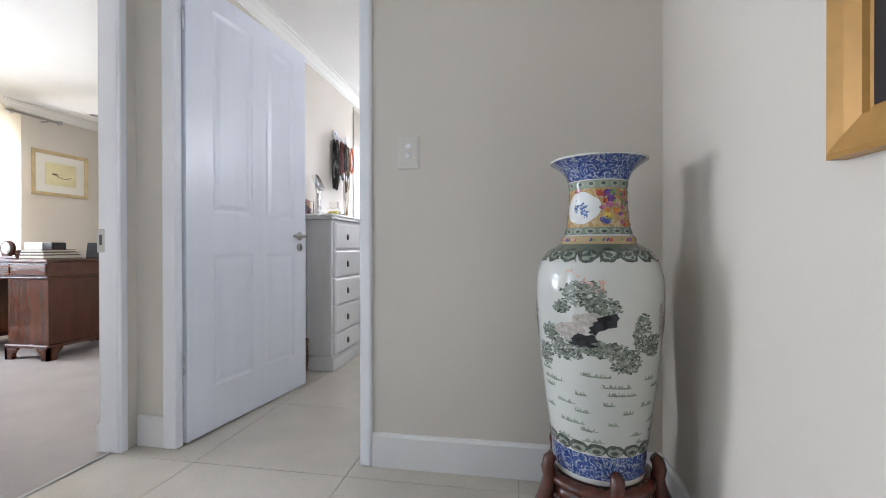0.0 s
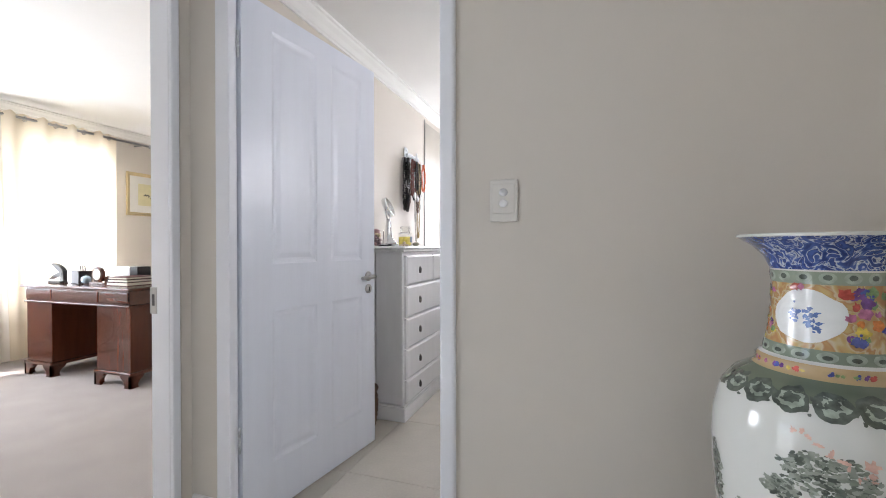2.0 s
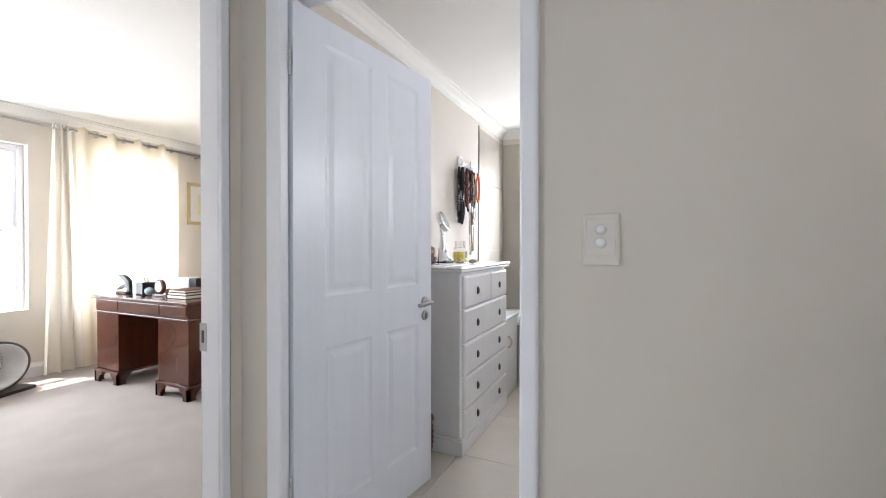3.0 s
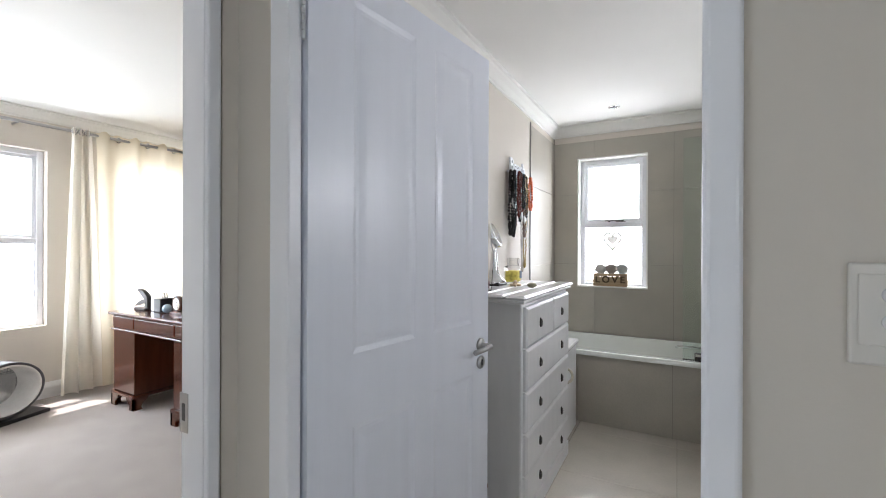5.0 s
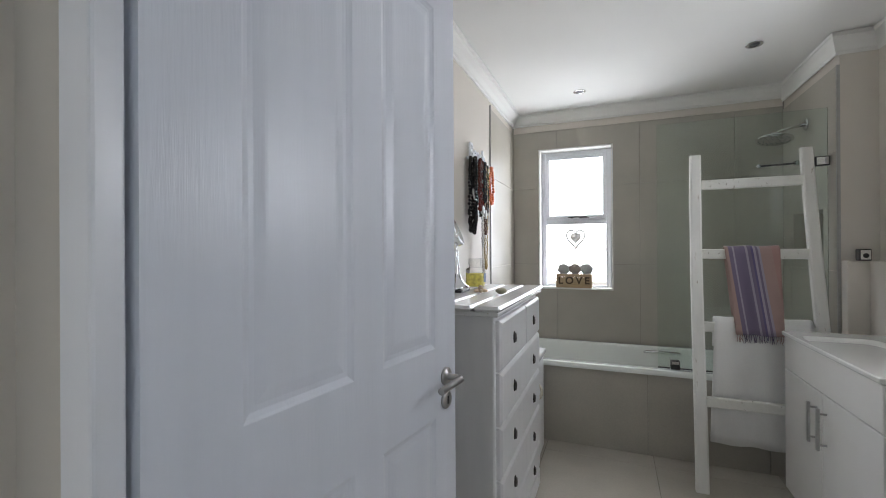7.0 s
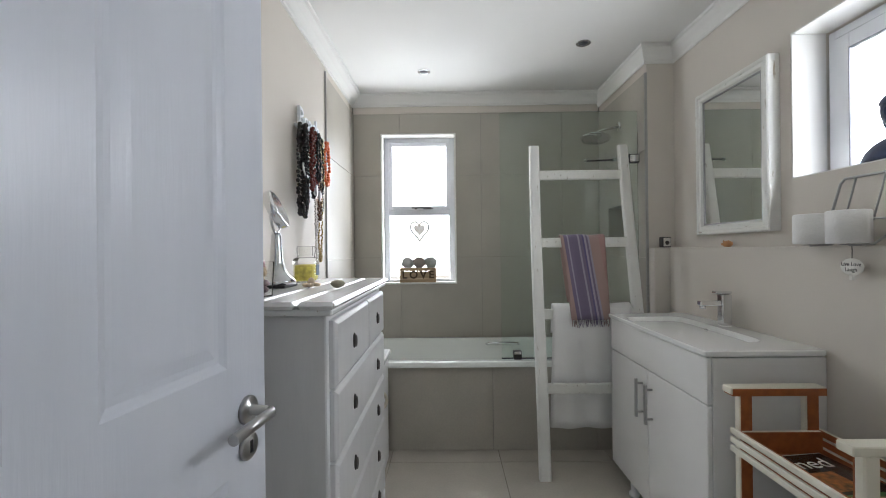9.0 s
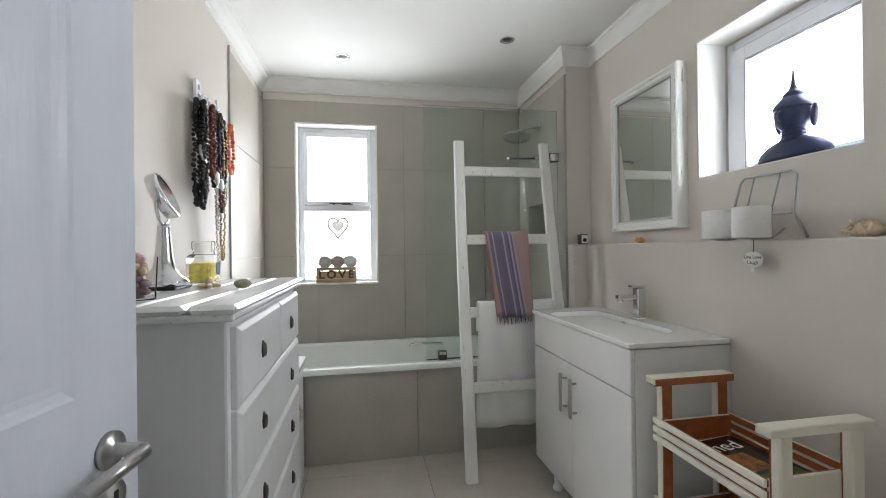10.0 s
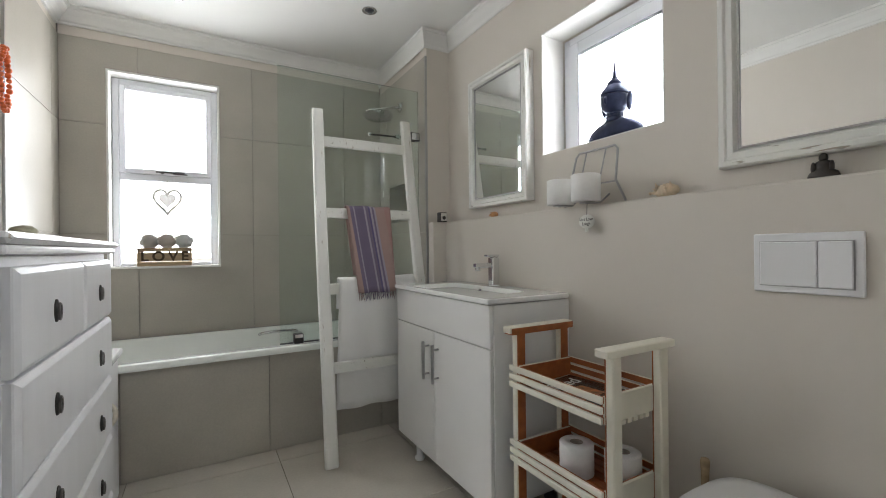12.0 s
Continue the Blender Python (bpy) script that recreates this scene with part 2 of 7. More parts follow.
# ground colour lightened to stand in for overexposure beyond the windows
SOIL = mat("overexposed_ground", (0.44, 0.41, 0.34), 0.95, vary=0.3, scale=2)
LEAF = mat("garden_leaf", (0.07, 0.13, 0.035), 0.6, vary=0.3, scale=9, random_tint=0.3)
BARK = mat("bark", (0.12, 0.085, 0.06), 0.9, vary=0.3, scale=12, bump=0.8)
PLASTER = mat("outside_plaster", (0.62, 0.58, 0.52), 0.85, vary=0.06, scale=3)
BOOKA = mat("book_cloth_maroon", (0.11, 0.03, 0.028), 0.7, vary=0.15, scale=30)
BOOKB = mat("book_cloth_black", (0.025, 0.02, 0.022), 0.6, vary=0.2, scale=30)
PAGES = mat("page_edges", (0.70, 0.66, 0.56), 0.9, vary=0.08, scale=80)
CLOCKF = mat("clock_dial", (0.78, 0.76, 0.68), 0.4, vary=0.02)
BLUEGL = mat("pale_blue_glass_ball", (0.36, 0.46, 0.56), 0.10, vary=0.2, scale=20, coat=0.5)
MIRROR = mat("mirror_silver", (0.86, 0.87, 0.86), 0.012, metal=1.0, vary=0.0)
SWITCHP = mat("ivory_switch_plastic", (0.68, 0.65, 0.60), 0.3, vary=0.01)
PANE = bpy.data.materials.new("window_glass")
PANE.use_nodes = True
PANE.node_tree.nodes["Principled BSDF"].inputs["Transmission Weight"].default_value = 1.0
PANE.node_tree.nodes["Principled BSDF"].inputs["Roughness"].default_value = 0.0
SCREEN = glass("shower_glass", (0.93, 0.97, 0.95))
JARGL = glass("jar_glass", (0.98, 0.98, 0.97), 0.02, 1.06)
HOOPW = mat("white_painted_wire", (0.82, 0.80, 0.76), 0.4, vary=0.1, scale=30)
RINGM = mat("worn_pewter", (0.14, 0.13, 0.125), 0.3, metal=0.9, vary=0.4, scale=60)
SEAL = mat("grey_rubber", (0.22, 0.23, 0.26), 0.7)
# lets light through the solid heart to imitate the window's flare
HEARTW = cloth("flare_paled_white", (0.86, 0.85, 0.83), 0.25)
TOWELT = cloth("white_cotton_roll", (0.84, 0.83, 0.81), 0.62, bump_scale=220)
CURTAIN = cloth("cream_linen", (0.78, 0.70, 0.56), 0.42)
CURTAIN2 = cloth("thick_cream_linen", (0.83, 0.79, 0.72), 0.48)
TOWELW = cloth("white_terry", (0.80, 0.79, 0.77), 0.0, bump_scale=220)
TOWELG = cloth("taupe_terry", (0.46, 0.40, 0.36), 0.0, bump_scale=220)
LILAC, PEACH, PALE = (0.165, 0.135, 0.20), (0.355, 0.245, 0.22), (0.33, 0.29, 0.34)
TOWELS = cloth("striped_hammam_cotton", (1, 1, 1), 0.0, (0, (0.31 + 0.1145, 0.575 + 0.1145), [
    (0.0, PEACH), (0.05, LILAC), (0.12, PALE), (0.15, LILAC), (0.34, PALE), (0.38, LILAC), (0.44, (0.12, 0.10, 0.19)),
    (0.48, PALE), (0.52, LILAC), (0.56, PALE), (0.60, PEACH), (0.8, (0.36, 0.22, 0.20))]))

# ---- mesh helpers ----
def box(bm, lo, hi, bevel=0.0, seg=1, m=None):
    x0, y0, z0 = lo
    x1, y1, z1 = hi
    c = Matrix.Translation(((x0 + x1) / 2, (y0 + y1) / 2, (z0 + z1) / 2)) @ Matrix.Diagonal((abs(x1 - x0), abs(y1 - y0), abs(z1 - z0), 1))
    vs = bmesh.ops.create_cube(bm, size=1.0, matrix=(m @ c) if m else c)["verts"]
    if bevel:
        es = list({e for v in vs for e in v.link_edges})
        bmesh.ops.bevel(bm, geom=es, offset=bevel, segments=seg, affect="EDGES", profile=0.5)
    return bm


def lathe(bm, profile, c=(0, 0, 0), n=32, m=None, sx=1.0, sy=1.0):
    """Turns (radius, height) pairs round the upright axis through c."""
    rings = []
    for r, z in profile:
        ring = []
        for i in range(n):
            a = 2 * math.pi * i / n
            v = Vector((c[0] + sx * r * math.cos(a), c[1] + sy * r * math.sin(a), c[2] + z))
            ring.append(bm.verts.new(m @ v if m else v))
        rings.append(ring)
    for a, b in zip(rings, rings[1:]):
        for i in range(n):
            f = bm.faces.new((a[i], a[(i + 1) % n], b[(i + 1) % n], b[i]))
            f.smooth = True
    for ring, flip in ((rings[0], True), (rings[-1], False)):
        try:
            bm.faces.new(ring[::-1] if flip else ring)
        except ValueError:
            pass
    return bm


def tube(bm, pts, r, n=10, closed=False):
    """A round bar along a line of points; r is one radius or one for each point."""
    pts = [Vector(p) for p in pts]
    k = len(pts)
    rings = []
    side = None
    for i, p in enumerate(pts):
        a = pts[(i - 1) % k] if (i or closed) else p
        b = pts[(i + 1) % k] if (i < k - 1 or closed) else p
        d = (b - a).normalized()
        if side is None:
            side = d.orthogonal().normalized()
        side = (side - d * side.dot(d)).normalized()
        up = d.cross(side)
        rad = r[i] if isinstance(r, (list, tuple)) else r
        rings.append([bm.verts.new(p + rad * (math.cos(2 * math.pi * j / n) * side + math.sin(2 * math.pi * j / n) * up)) for j in range(n)])
    pairs = list(zip(rings, rings[1:])) + ([(rings[-1], rings[0])] if closed else [])
    for a, b in pairs:
        for j in range(n):
            f = bm.faces.new((a[j], a[(j + 1) % n], b[(j + 1) % n], b[j]))
            f.smooth = True
    if not closed:
        bm.faces.new(rings[0][::-1])
        bm.faces.new(rings[-1])
    return bm


def sweep(bm, line, profile, closed=False):
    """Sweeps (inward, height) pairs along a level line of (x, y), mitred; inward is to the left of the way."""
    k = len(line)
    rings = []
    for i in range(k):
        p = Vector(line[i])
        d0 = (p - Vector(line[i - 1])).normalized() if (i or closed) else None
        d1 = (Vector(line[(i + 1) % k]) - p).normalized() if (i < k - 1 or closed) else None
        d0, d1 = d0 or d1, d1 or d0
        n0, n1 = Vector((-d0.y, d0.x)), Vector((-d1.y, d1.x))
        mit = (n0 + n1) / (1 + n0.dot(n1))
        rings.append([bm.verts.new((p.x + mit.x * o, p.y + mit.y * o, z)) for o, z in profile])
    q = len(profile)
    pairs = list(zip(rings, rings[1:])) + ([(rings[-1], rings[0])] if closed else [])
    for a, b in pairs:
        for j in range(q):
            bm.faces.new((a[j], b[j], b[(j + 1) % q], a[(j + 1) % q]))
    if not closed:
        bm.faces.new(rings[0])
        bm.faces.new(rings[-1][::-1])
    bmesh.ops.recalc_face_normals(bm, faces=bm.faces)
    return bm


def blob(bm, c, r, amount=0.15, freq=3.0, sub=2, m=None):
    """An uneven rounded lump of radii r."""
    vs = bmesh.ops.create_icosphere(bm, subdivisions=sub, radius=1.0)["verts"]
    for v in vs:
        d = 1 + amount * noise.noise(v.co * freq + Vector(c) * 7)
        p = Vector((v.co.x * r[0] * d, v.co.y * r[1] * d, v.co.z * r[2] * d))
        v.co = (m @ p if m else p) + Vector(c)
        for f in v.link_faces:
            f.smooth = True
    return bm


def solid(name, bm, material, label="", category="", group="", kind=""):
    if len(bm.faces) < 20000:
        bmesh.ops.recalc_face_normals(bm, faces=bm.faces)
    me = bpy.data.meshes.new(name)
    bm.to_mesh(me)
    bm.free()
    me.materials.append(material)
    return tagged(new(name, me), label, category, group, kind)


def thing(name, at, label, category, group="", kind=""):
    ob = new(name)
    ob.location = at
    ob.empty_display_size = 0.05
    return tagged(ob, label, category, group, kind)


def anchor(ob):
    m = Matrix.Identity(4)
    while ob:
        m = Matrix.Translation(ob.location) @ m
        ob = ob.parent
    return m


def part(name, bm, material, parent, label=""):
    ob = solid(name, bm, material, label)
    ob.parent = parent
    if parent.type == "EMPTY":
        ob.matrix_parent_inverse = anchor(parent).inverted()
    return ob


def B():
    return bmesh.new()


def bx(lo, hi, bevel=0.0, seg=1, m=None):
    return box(bmesh.new(), lo, hi, bevel, seg, m)


def lettering(name, text, size, depth, m, material, parent, label="", spacing=1.0, bold=0.0):
    cu = bpy.data.curves.new(name, "FONT")
    cu.body, cu.size, cu.extrude, cu.align_x, cu.align_y, cu.space_character = text, size, depth, "CENTER", "CENTER", spacing
    cu.offset = bold
    tmp = bpy.data.objects.new(name + "_curve", cu)
    scene.collection.objects.link(tmp)
    me = bpy.data.meshes.new_from_object(tmp.evaluated_get(bpy.context.evaluated_depsgraph_get()))
    bpy.data.objects.remove(tmp)
    me.transform(m)
    me.materials.clear()
    me.materials.append(material)
    ob = new(name, me)
    if label:
        ob["label"] = label
    ob.parent = parent
    if parent.type == "EMPTY":
        ob.matrix_parent_inverse = anchor(parent).inverted()
    return ob


def wall_cells(bm, axis, t0, t1, a0, a1, z0, z1, holes):
    """A wall from t0 to t1 thick, along the other level axis from a0 to a1, with holes (a0, a1, z0, z1) through it."""
    cuts = sorted({a0, a1, *[h[0] for h in holes], *[h[1] for h in holes]})
    for p, q in zip(cuts, cuts[1:]):
        inside = sorted([(h[2], h[3]) for h in holes if h[0] <= p + 1e-6 and h[1] >= q - 1e-6])
        lo = z0
        for s, e in inside + [(z1, z1)]:
            if s > lo + 1e-6:
                if axis == "y":
                    box(bm, (p, t0, lo), (q, t1, s))
                else:
                    box(bm, (t0, p, lo), (t1, q, s))
            lo = e
    return bm


# ---- large structure ----
H, HS = 2.41, 2.45
XL, XR, XS, YB = -1.075, 1.0, 0.83, 3.30
wall_hall = solid("wall_hall_front", wall_cells(B(), "y", 0.0, 0.115, -1.045, 1.08, 0, H, [(-0.895, 0.02, 0, 2.10)]), WALL,
                  "warm beige plaster wall between hall and bathroom", "wall", kind="structure")
wall_study_side = solid("wall_hall_west", wall_cells(B(), "x", -1.13, -1.045, -3.4, 0.115, 0, HS, [(-0.93, -0.045, 0, 2.10), (-1.93, -1.13, 0, 2.05)]), WALL,
                        "beige plaster wall with the study doorway", "wall", kind="structure")
solid("wall_bath_west", wall_cells(B(), "x", -1.13, XL, 0.115, 3.5, 0, HS, []), WALL, "cream painted bathroom wall", "wall", kind="structure")
wall_north = solid("wall_bath_north", wall_cells(B(), "y", YB + 0.01, 3.5, XL, 1.25, 0, H, [(-0.857, -0.272, 0.95, 2.12)]), GROUT,
                   "bathroom end wall behind large taupe tiles", "wall", kind="structure")
solid("wall_bath_east", wall_cells(B(), "x", XR, 1.25, 0.115, YB + 0.01, 0, H, [(1.083, 1.683, 1.475, 2.04)]), WALL,
      "cream painted bathroom wall with a small high window", "wall", kind="structure")
LEDGE = 1.213
bm = B()
box(bm, (0.93, 0.115, 0), (XR, 2.465, LEDGE), 0.006, 2)
box(bm, (XS + 0.012, 2.465, 0), (XR, 2.53, LEDGE), 0.006, 2)
solid("wall_ledge", bm, WALL, "low plastered wall casing with a narrow ledge on top", "ledge", kind="structure")
NICHE = (2.69, 3.125, 1.232, 1.508)
nib = solid("wall_shower_pier", wall_cells(B(), "x", XS + 0.012, XR, 2.53, YB + 0.01, 0, H, [NICHE]), WALL, "narrow plastered pier at the end of the bath", "pier", kind="structure")
solid("wall_hall_east", wall_cells(B(), "x", 1.08, 1.25, -3.4, 0.115, 0, H, [(-3.2, -2.1, 0.9, 2.1)]), WALL, "pale plaster hall wall with an opening for the added window", "wall", kind="structure")
wall_hall_back = solid("wall_hall_back", wall_cells(B(), "y", -3.5, -3.4, -1.13, 1.25, 0, H, []), WALL, "plaster wall at the hall's end", "wall", kind="structure")
# study
solid("wall_study_north", wall_cells(B(), "y", 3.11, 3.3, -5.0, -1.13, 0, HS, []), WALL, "cream study end wall", "wall", kind="structure")
solid("wall_study_south", wall_cells(B(), "y", -1.08, -0.97, -5.0, -1.13, 0, HS, []), WALL, "cream study wall", "wall", kind="structure")
W1, W2 = (-0.75, 0.84, 0.62, 2.12), (1.27, 2.22, 0.62, 2.05)
wall_study_west = solid("wall_study_west", wall_cells(B(), "x", -5.0, -4.8, -0.97, 3.11, 0, HS, [W1, W2]), WALL,
                        "cream study wall with two tall windows", "wall", kind="structure")
solid("ceiling_bath_hall", bx((-1.13, -3.5, H), (1.25, 3.5, HS + 0.12)), CEIL, "white painted plaster ceiling", "ceiling", kind="structure")
solid("ceiling_study", bx((-5.0, -1.08, HS), (-1.131, 3.3, HS + 0.12)), CEIL, "white painted study ceiling", "ceiling", kind="structure")
# unseen slabs outside the added door; the upper one blocks the sun
solid("porch_roof", bx((-5.0, -3.5, HS), (-1.131, -1.081, HS + 0.12)), PLASTER, "plain unseen roof slab added to keep the sun off the added hall door", "roof", kind="structure")
solid("pavement", bx((-5.0, -3.5, -0.31), (-1.131, -1.081, -0.02)), PLASTER, "plain unseen floor slab added outside the added hall door", "pavement", kind="structure")
floor = solid("floor", bx((-1.08, -3.5, -0.15), (1.25, 3.5, -0.008)), GROUT, "pale glossy porcelain floor tiles with thin joints", "floor", kind="structure")
solid("floor_study_carpet", bx((-5.0, -1.08, -0.15), (-1.085, 3.3, 0.0)), CARPET, "grey-beige cut pile carpet in the study", "carpet", kind="structure")
solid("trim_threshold", bx((-1.092, -0.93, -0.01), (-1.074, -0.06, 0.006), 0.003), STEEL, "thin metal carpet edge strip in the doorway", "threshold", kind="structure")

COVE = [(0.0, H - 0.001), (0.0, H - 0.086), (0.011, H - 0.086), (0.014, H - 0.076), (0.024, H - 0.070), (0.040, H - 0.046), (0.060, H - 0.027), (0.066, H - 0.016), (0.080, H - 0.013), (0.082, H - 0.001)]
COVE_E = [(o * 0.40, H - (H - z) * 1.30) for o, z in COVE]
solid("trim_cornice_pier", sweep(B(), [(XR, 0.20), (XR, 2.53), (XS, 2.53), (XS, YB)], COVE_E), CEIL, "white moulded plaster cornice", "cornice", kind="structure")
solid("trim_cornice_bath", sweep(B(), [(XS, YB - 0.002), (XL, YB - 0.002), (XL, 0.117), (XR, 0.117)], COVE), CEIL, "white moulded plaster cornice", "cornice", kind="structure")
solid("trim_cornice_study", sweep(B(), [(-4.8, -0.97), (-1.13, -0.97), (-1.13, 3.11), (-4.8, 3.11)], [(o, z + HS - H) for o, z in COVE], True), CEIL, "white moulded plaster cornice", "cornice", kind="structure")
BASE = [(0.0, 0.0), (0.015, 0.0), (0.015, 0.118), (0.009, 0.130), (0.0, 0.130)]
solid("baseboard_hall_front", sweep(B(), [(1.08, -3.4), (1.08, 0.0), (0.025, 0.0)], BASE), SKIRT, "white painted skirting board", "baseboard", kind="structure")
solid("baseboard_hall_corner", sweep(B(), [(-0.899, 0.0), (-1.030, 0.0)], BASE), SKIRT, "short white painted skirting board", "baseboard", kind="structure")
BASES = [(0.0, 0.0), (0.022, 0.0), (0.022, 0.085), (0.030, 0.088), (0.022, 0.112), (0.0, 0.130)]
solid("baseboard_study_west", sweep(B(), [(-4.8, 3.11), (-4.8, -0.97)], BASES), SKIRT, "white painted study skirting board", "baseboard", kind="structure")
solid("baseboard_study_north", sweep(B(), [(-1.16, 3.11), (-4.77, 3.11)], BASES), SKIRT, "white painted study skirting board", "baseboard", kind="structure")
solid("baseboard_study_east", sweep(B(), [(-1.13, -0.088), (-1.13, 3.11)], BASES), SKIRT, "white painted study skirting board", "baseboard", kind="structure")


# ---- doorways ----
def jamb_y(bm, x0, x1, y0, y1, z1, lip):
    box(bm, (x0, y0, 0), (x1, y1, z1), lip, 2)


doorcase = thing("doorframe_1", (-0.43, 0.05, 0), "white gloss painted pressed-steel door frame of the bathroom", "door frame", kind="structure")
bm = B()
box(bm, (-0.899, -0.022, 0), (-0.834, 0.018, 2.10), 0.005, 2)
box(bm, (-0.896, 0.018, 0), (-0.872, 0.118, 2.10))
part("jamb", bm, GLOSS, doorcase)
bm = B()
box(bm, (-0.023, -0.022, 0), (0.024, 0.006, 2.10), 0.009, 4)
box(bm, (0.014, 0.003, 0), (0.0195, 0.117, 2.10), 0.001)
part("jamb", bm, GLOSS, doorcase)
part("head", bx((-0.834, -0.022, 2.055), (-0.023, 0.117, 2.10), 0.004), GLOSS, doorcase)

case2 = thing("doorframe_2", (-1.06, -0.49, 0), "white gloss painted pressed-steel door frame of the study", "door frame", kind="structure")
bm = B()
box(bm, (-1.137, -0.090, 0), (-1.045, -0.046, 2.10), 0.003)
box(bm, (-1.045, -0.090, 0), (-1.030, -0.056, 2.10), 0.005, 2)
jamb_study = part("jamb", bm, GLOSS, case2)
bm = B()
box(bm, (-1.137, -0.928, 0), (-1.045, -0.885, 2.10), 0.003)
box(bm, (-1.045, -0.945, 0), (-1.030, -0.885, 2.10), 0.005, 2)
part("jamb", bm, GLOSS, case2)
part("head", bx((-1.137, -0.885, 2.055), (-1.030, -0.090, 2.10), 0.004), GLOSS, case2)
bm = B()
box(bm, (-1.136, -0.0925, 0.832), (-1.106, -0.0895, 0.930), 0.001)
box(bm, (-1.1405, -0.0925, 0.832), (-1.1375, -0.078, 0.930), 0.001)
strike = part("strike_plate", bm, STEEL, case2, "worn steel strike plate")
part("latch_hole", bx((-1.129, -0.0932, 0.862), (-1.116, -0.0926, 0.905)), BLACK, strike)

# unseen glazed door, added so light reaches the vase from the south-west
glazed = thing("added_hall_door", (-1.09, -1.53, 0), "unseen white framed glazed door, shut, added to light the hall", "door", kind="structure")
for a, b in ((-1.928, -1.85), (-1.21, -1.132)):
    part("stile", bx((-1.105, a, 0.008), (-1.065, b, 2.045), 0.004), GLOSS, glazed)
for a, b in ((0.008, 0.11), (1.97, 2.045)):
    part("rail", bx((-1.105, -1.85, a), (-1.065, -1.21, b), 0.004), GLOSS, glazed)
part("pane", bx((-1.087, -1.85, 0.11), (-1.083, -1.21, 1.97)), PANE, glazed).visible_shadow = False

# the leaf is made shut along +x from its hinge, then swung open
LEAF_W, LEAF_H, LEAF_T = 0.845, 2.034, 0.04
swing = Matrix.Translation((-0.822, 0.025, 0)) @ Matrix.Rotation(math.atan2(0.837, 0.110), 4, "Z")
door = thing("door_1", (-0.822, 0.025, 0), "white four-panel moulded bathroom door standing open", "door", kind="structure")
PANELS = [(0.143, 0.398, 0.207, 0.818), (0.495, 0.730, 0.207, 0.818), (0.143, 0.398, 1.010, 1.950), (0.495, 0.730, 1.010, 1.950)]


def leaf_mesh():
    """A moulded leaf: flat stiles and rails with sunk, stepped panels on both faces."""
    bm = B()
    xs = sorted({0.0, LEAF_W, *[p[0] for p in PANELS], *[p[1] for p in PANELS]})
    zs = sorted({0.008, LEAF_H + 0.006, *[p[2] for p in PANELS], *[p[3] for p in PANELS]})
    for face, y, s in ((0, 0.0, 1), (1, LEAF_T, -1)):
        for x0, x1 in zip(xs, xs[1:]):
            for z0, z1 in zip(zs, zs[1:]):
                if (x0, x1, z0, z1) in PANELS:
                    rings = []
                    for inset, deep in ((0, 0), (0.005, 0.0025), (0.014, 0.0055), (0.024, 0.0058), (0.044, 0.002), (0.050, 0.0015)):
                        rings.append([bm.verts.new((x, y + s * deep, z)) for x, z in ((x0 + inset, z0 + inset), (x1 - inset, z0 + inset), (x1 - inset, z1 - inset), (x0 + inset, z1 - inset))])
                    for a, b in zip(rings, rings[1:]):
                        for i in range(4):
                            bm.faces.new((a[i], a[(i + 1) % 4], b[(i + 1) % 4], b[i]))
                    bm.faces.new(rings[-1])
                else:
                    bm.faces.new([bm.verts.new((x, y, z)) for x, z in ((x0, z0), (x1, z0), (x1, z1), (x0, z1))])
    z0, z1 = zs[0], zs[-1]
    for c in (((0, z0), (LEAF_W, z0)), ((LEAF_W, z0), (LEAF_W, z1)), ((LEAF_W, z1), (0, z1)), ((0, z1), (0, z0))):
        (xa, za), (xb, zb) = c
        bm.faces.new([bm.verts.new(v) for v in ((xa, 0, za), (xb, 0, zb), (xb, LEAF_T, zb), (xa, LEAF_T, za))])
    bmesh.ops.remove_doubles(bm, verts=bm.verts, dist=0.0003)
    bmesh.ops.recalc_face_normals(bm, faces=bm.faces)
    bm.transform(swing)
    return bm


leaf = part("leaf", leaf_mesh(), DOORP, door)
for z in (0.355, 1.835):
    bm = B()
    for k in range(5):
        lathe(bm, [(0.0035, 0), (0.0048, 0.001), (0.0048, 0.0185), (0.0035, 0.0195)], (-0.828, 0.016, z - 0.05 + 0.02 * k), 12)
    part("hinge", bm, HINGE, door, "butt hinge smeared with white paint")
for s in (-1, 1):
    y = 0.0 if s < 0 else LEAF_T
    bm = B()
    turn = Matrix.Rotation(radians(90), 4, "X") if s < 0 else Matrix.Rotation(radians(-90), 4, "X")
    lathe(bm, [(0.0, 0.0), (0.026, 0.0), (0.026, 0.006), (0.023, 0.009), (0.011, 0.010), (0.0095, 0.014), (0.0095, 0.045)], n=24, m=swing @ Matrix.Translation((0.785, y, 0.920)) @ turn)
    pts = [swing @ Vector((0.785, y + s * 0.046, 0.920)), swing @ Vector((0.778, y + s * 0.053, 0.920)), swing @ Vector((0.668, y + s * 0.053, 0.917))]
    tube(bm, pts, 0.0095, 14)
    part("door_handle", bm, STEEL, door, "brushed steel lever handle")
    bm = lathe(B(), [(0.0, 0.0), (0.025, 0.0), (0.025, 0.006), (0.022, 0.009), (0.0, 0.0092)], n=24, m=swing @ Matrix.Translation((0.785, y, 0.853)) @ turn)
    rose = part("escutcheon", bm, STEEL, door, "brushed steel keyhole plate")
    part("keyhole", bx((0.781, y + s * 0.0094, 0.842), (0.789, y + s * 0.0105, 0.864), 0, 1, swing), BLACK, rose)

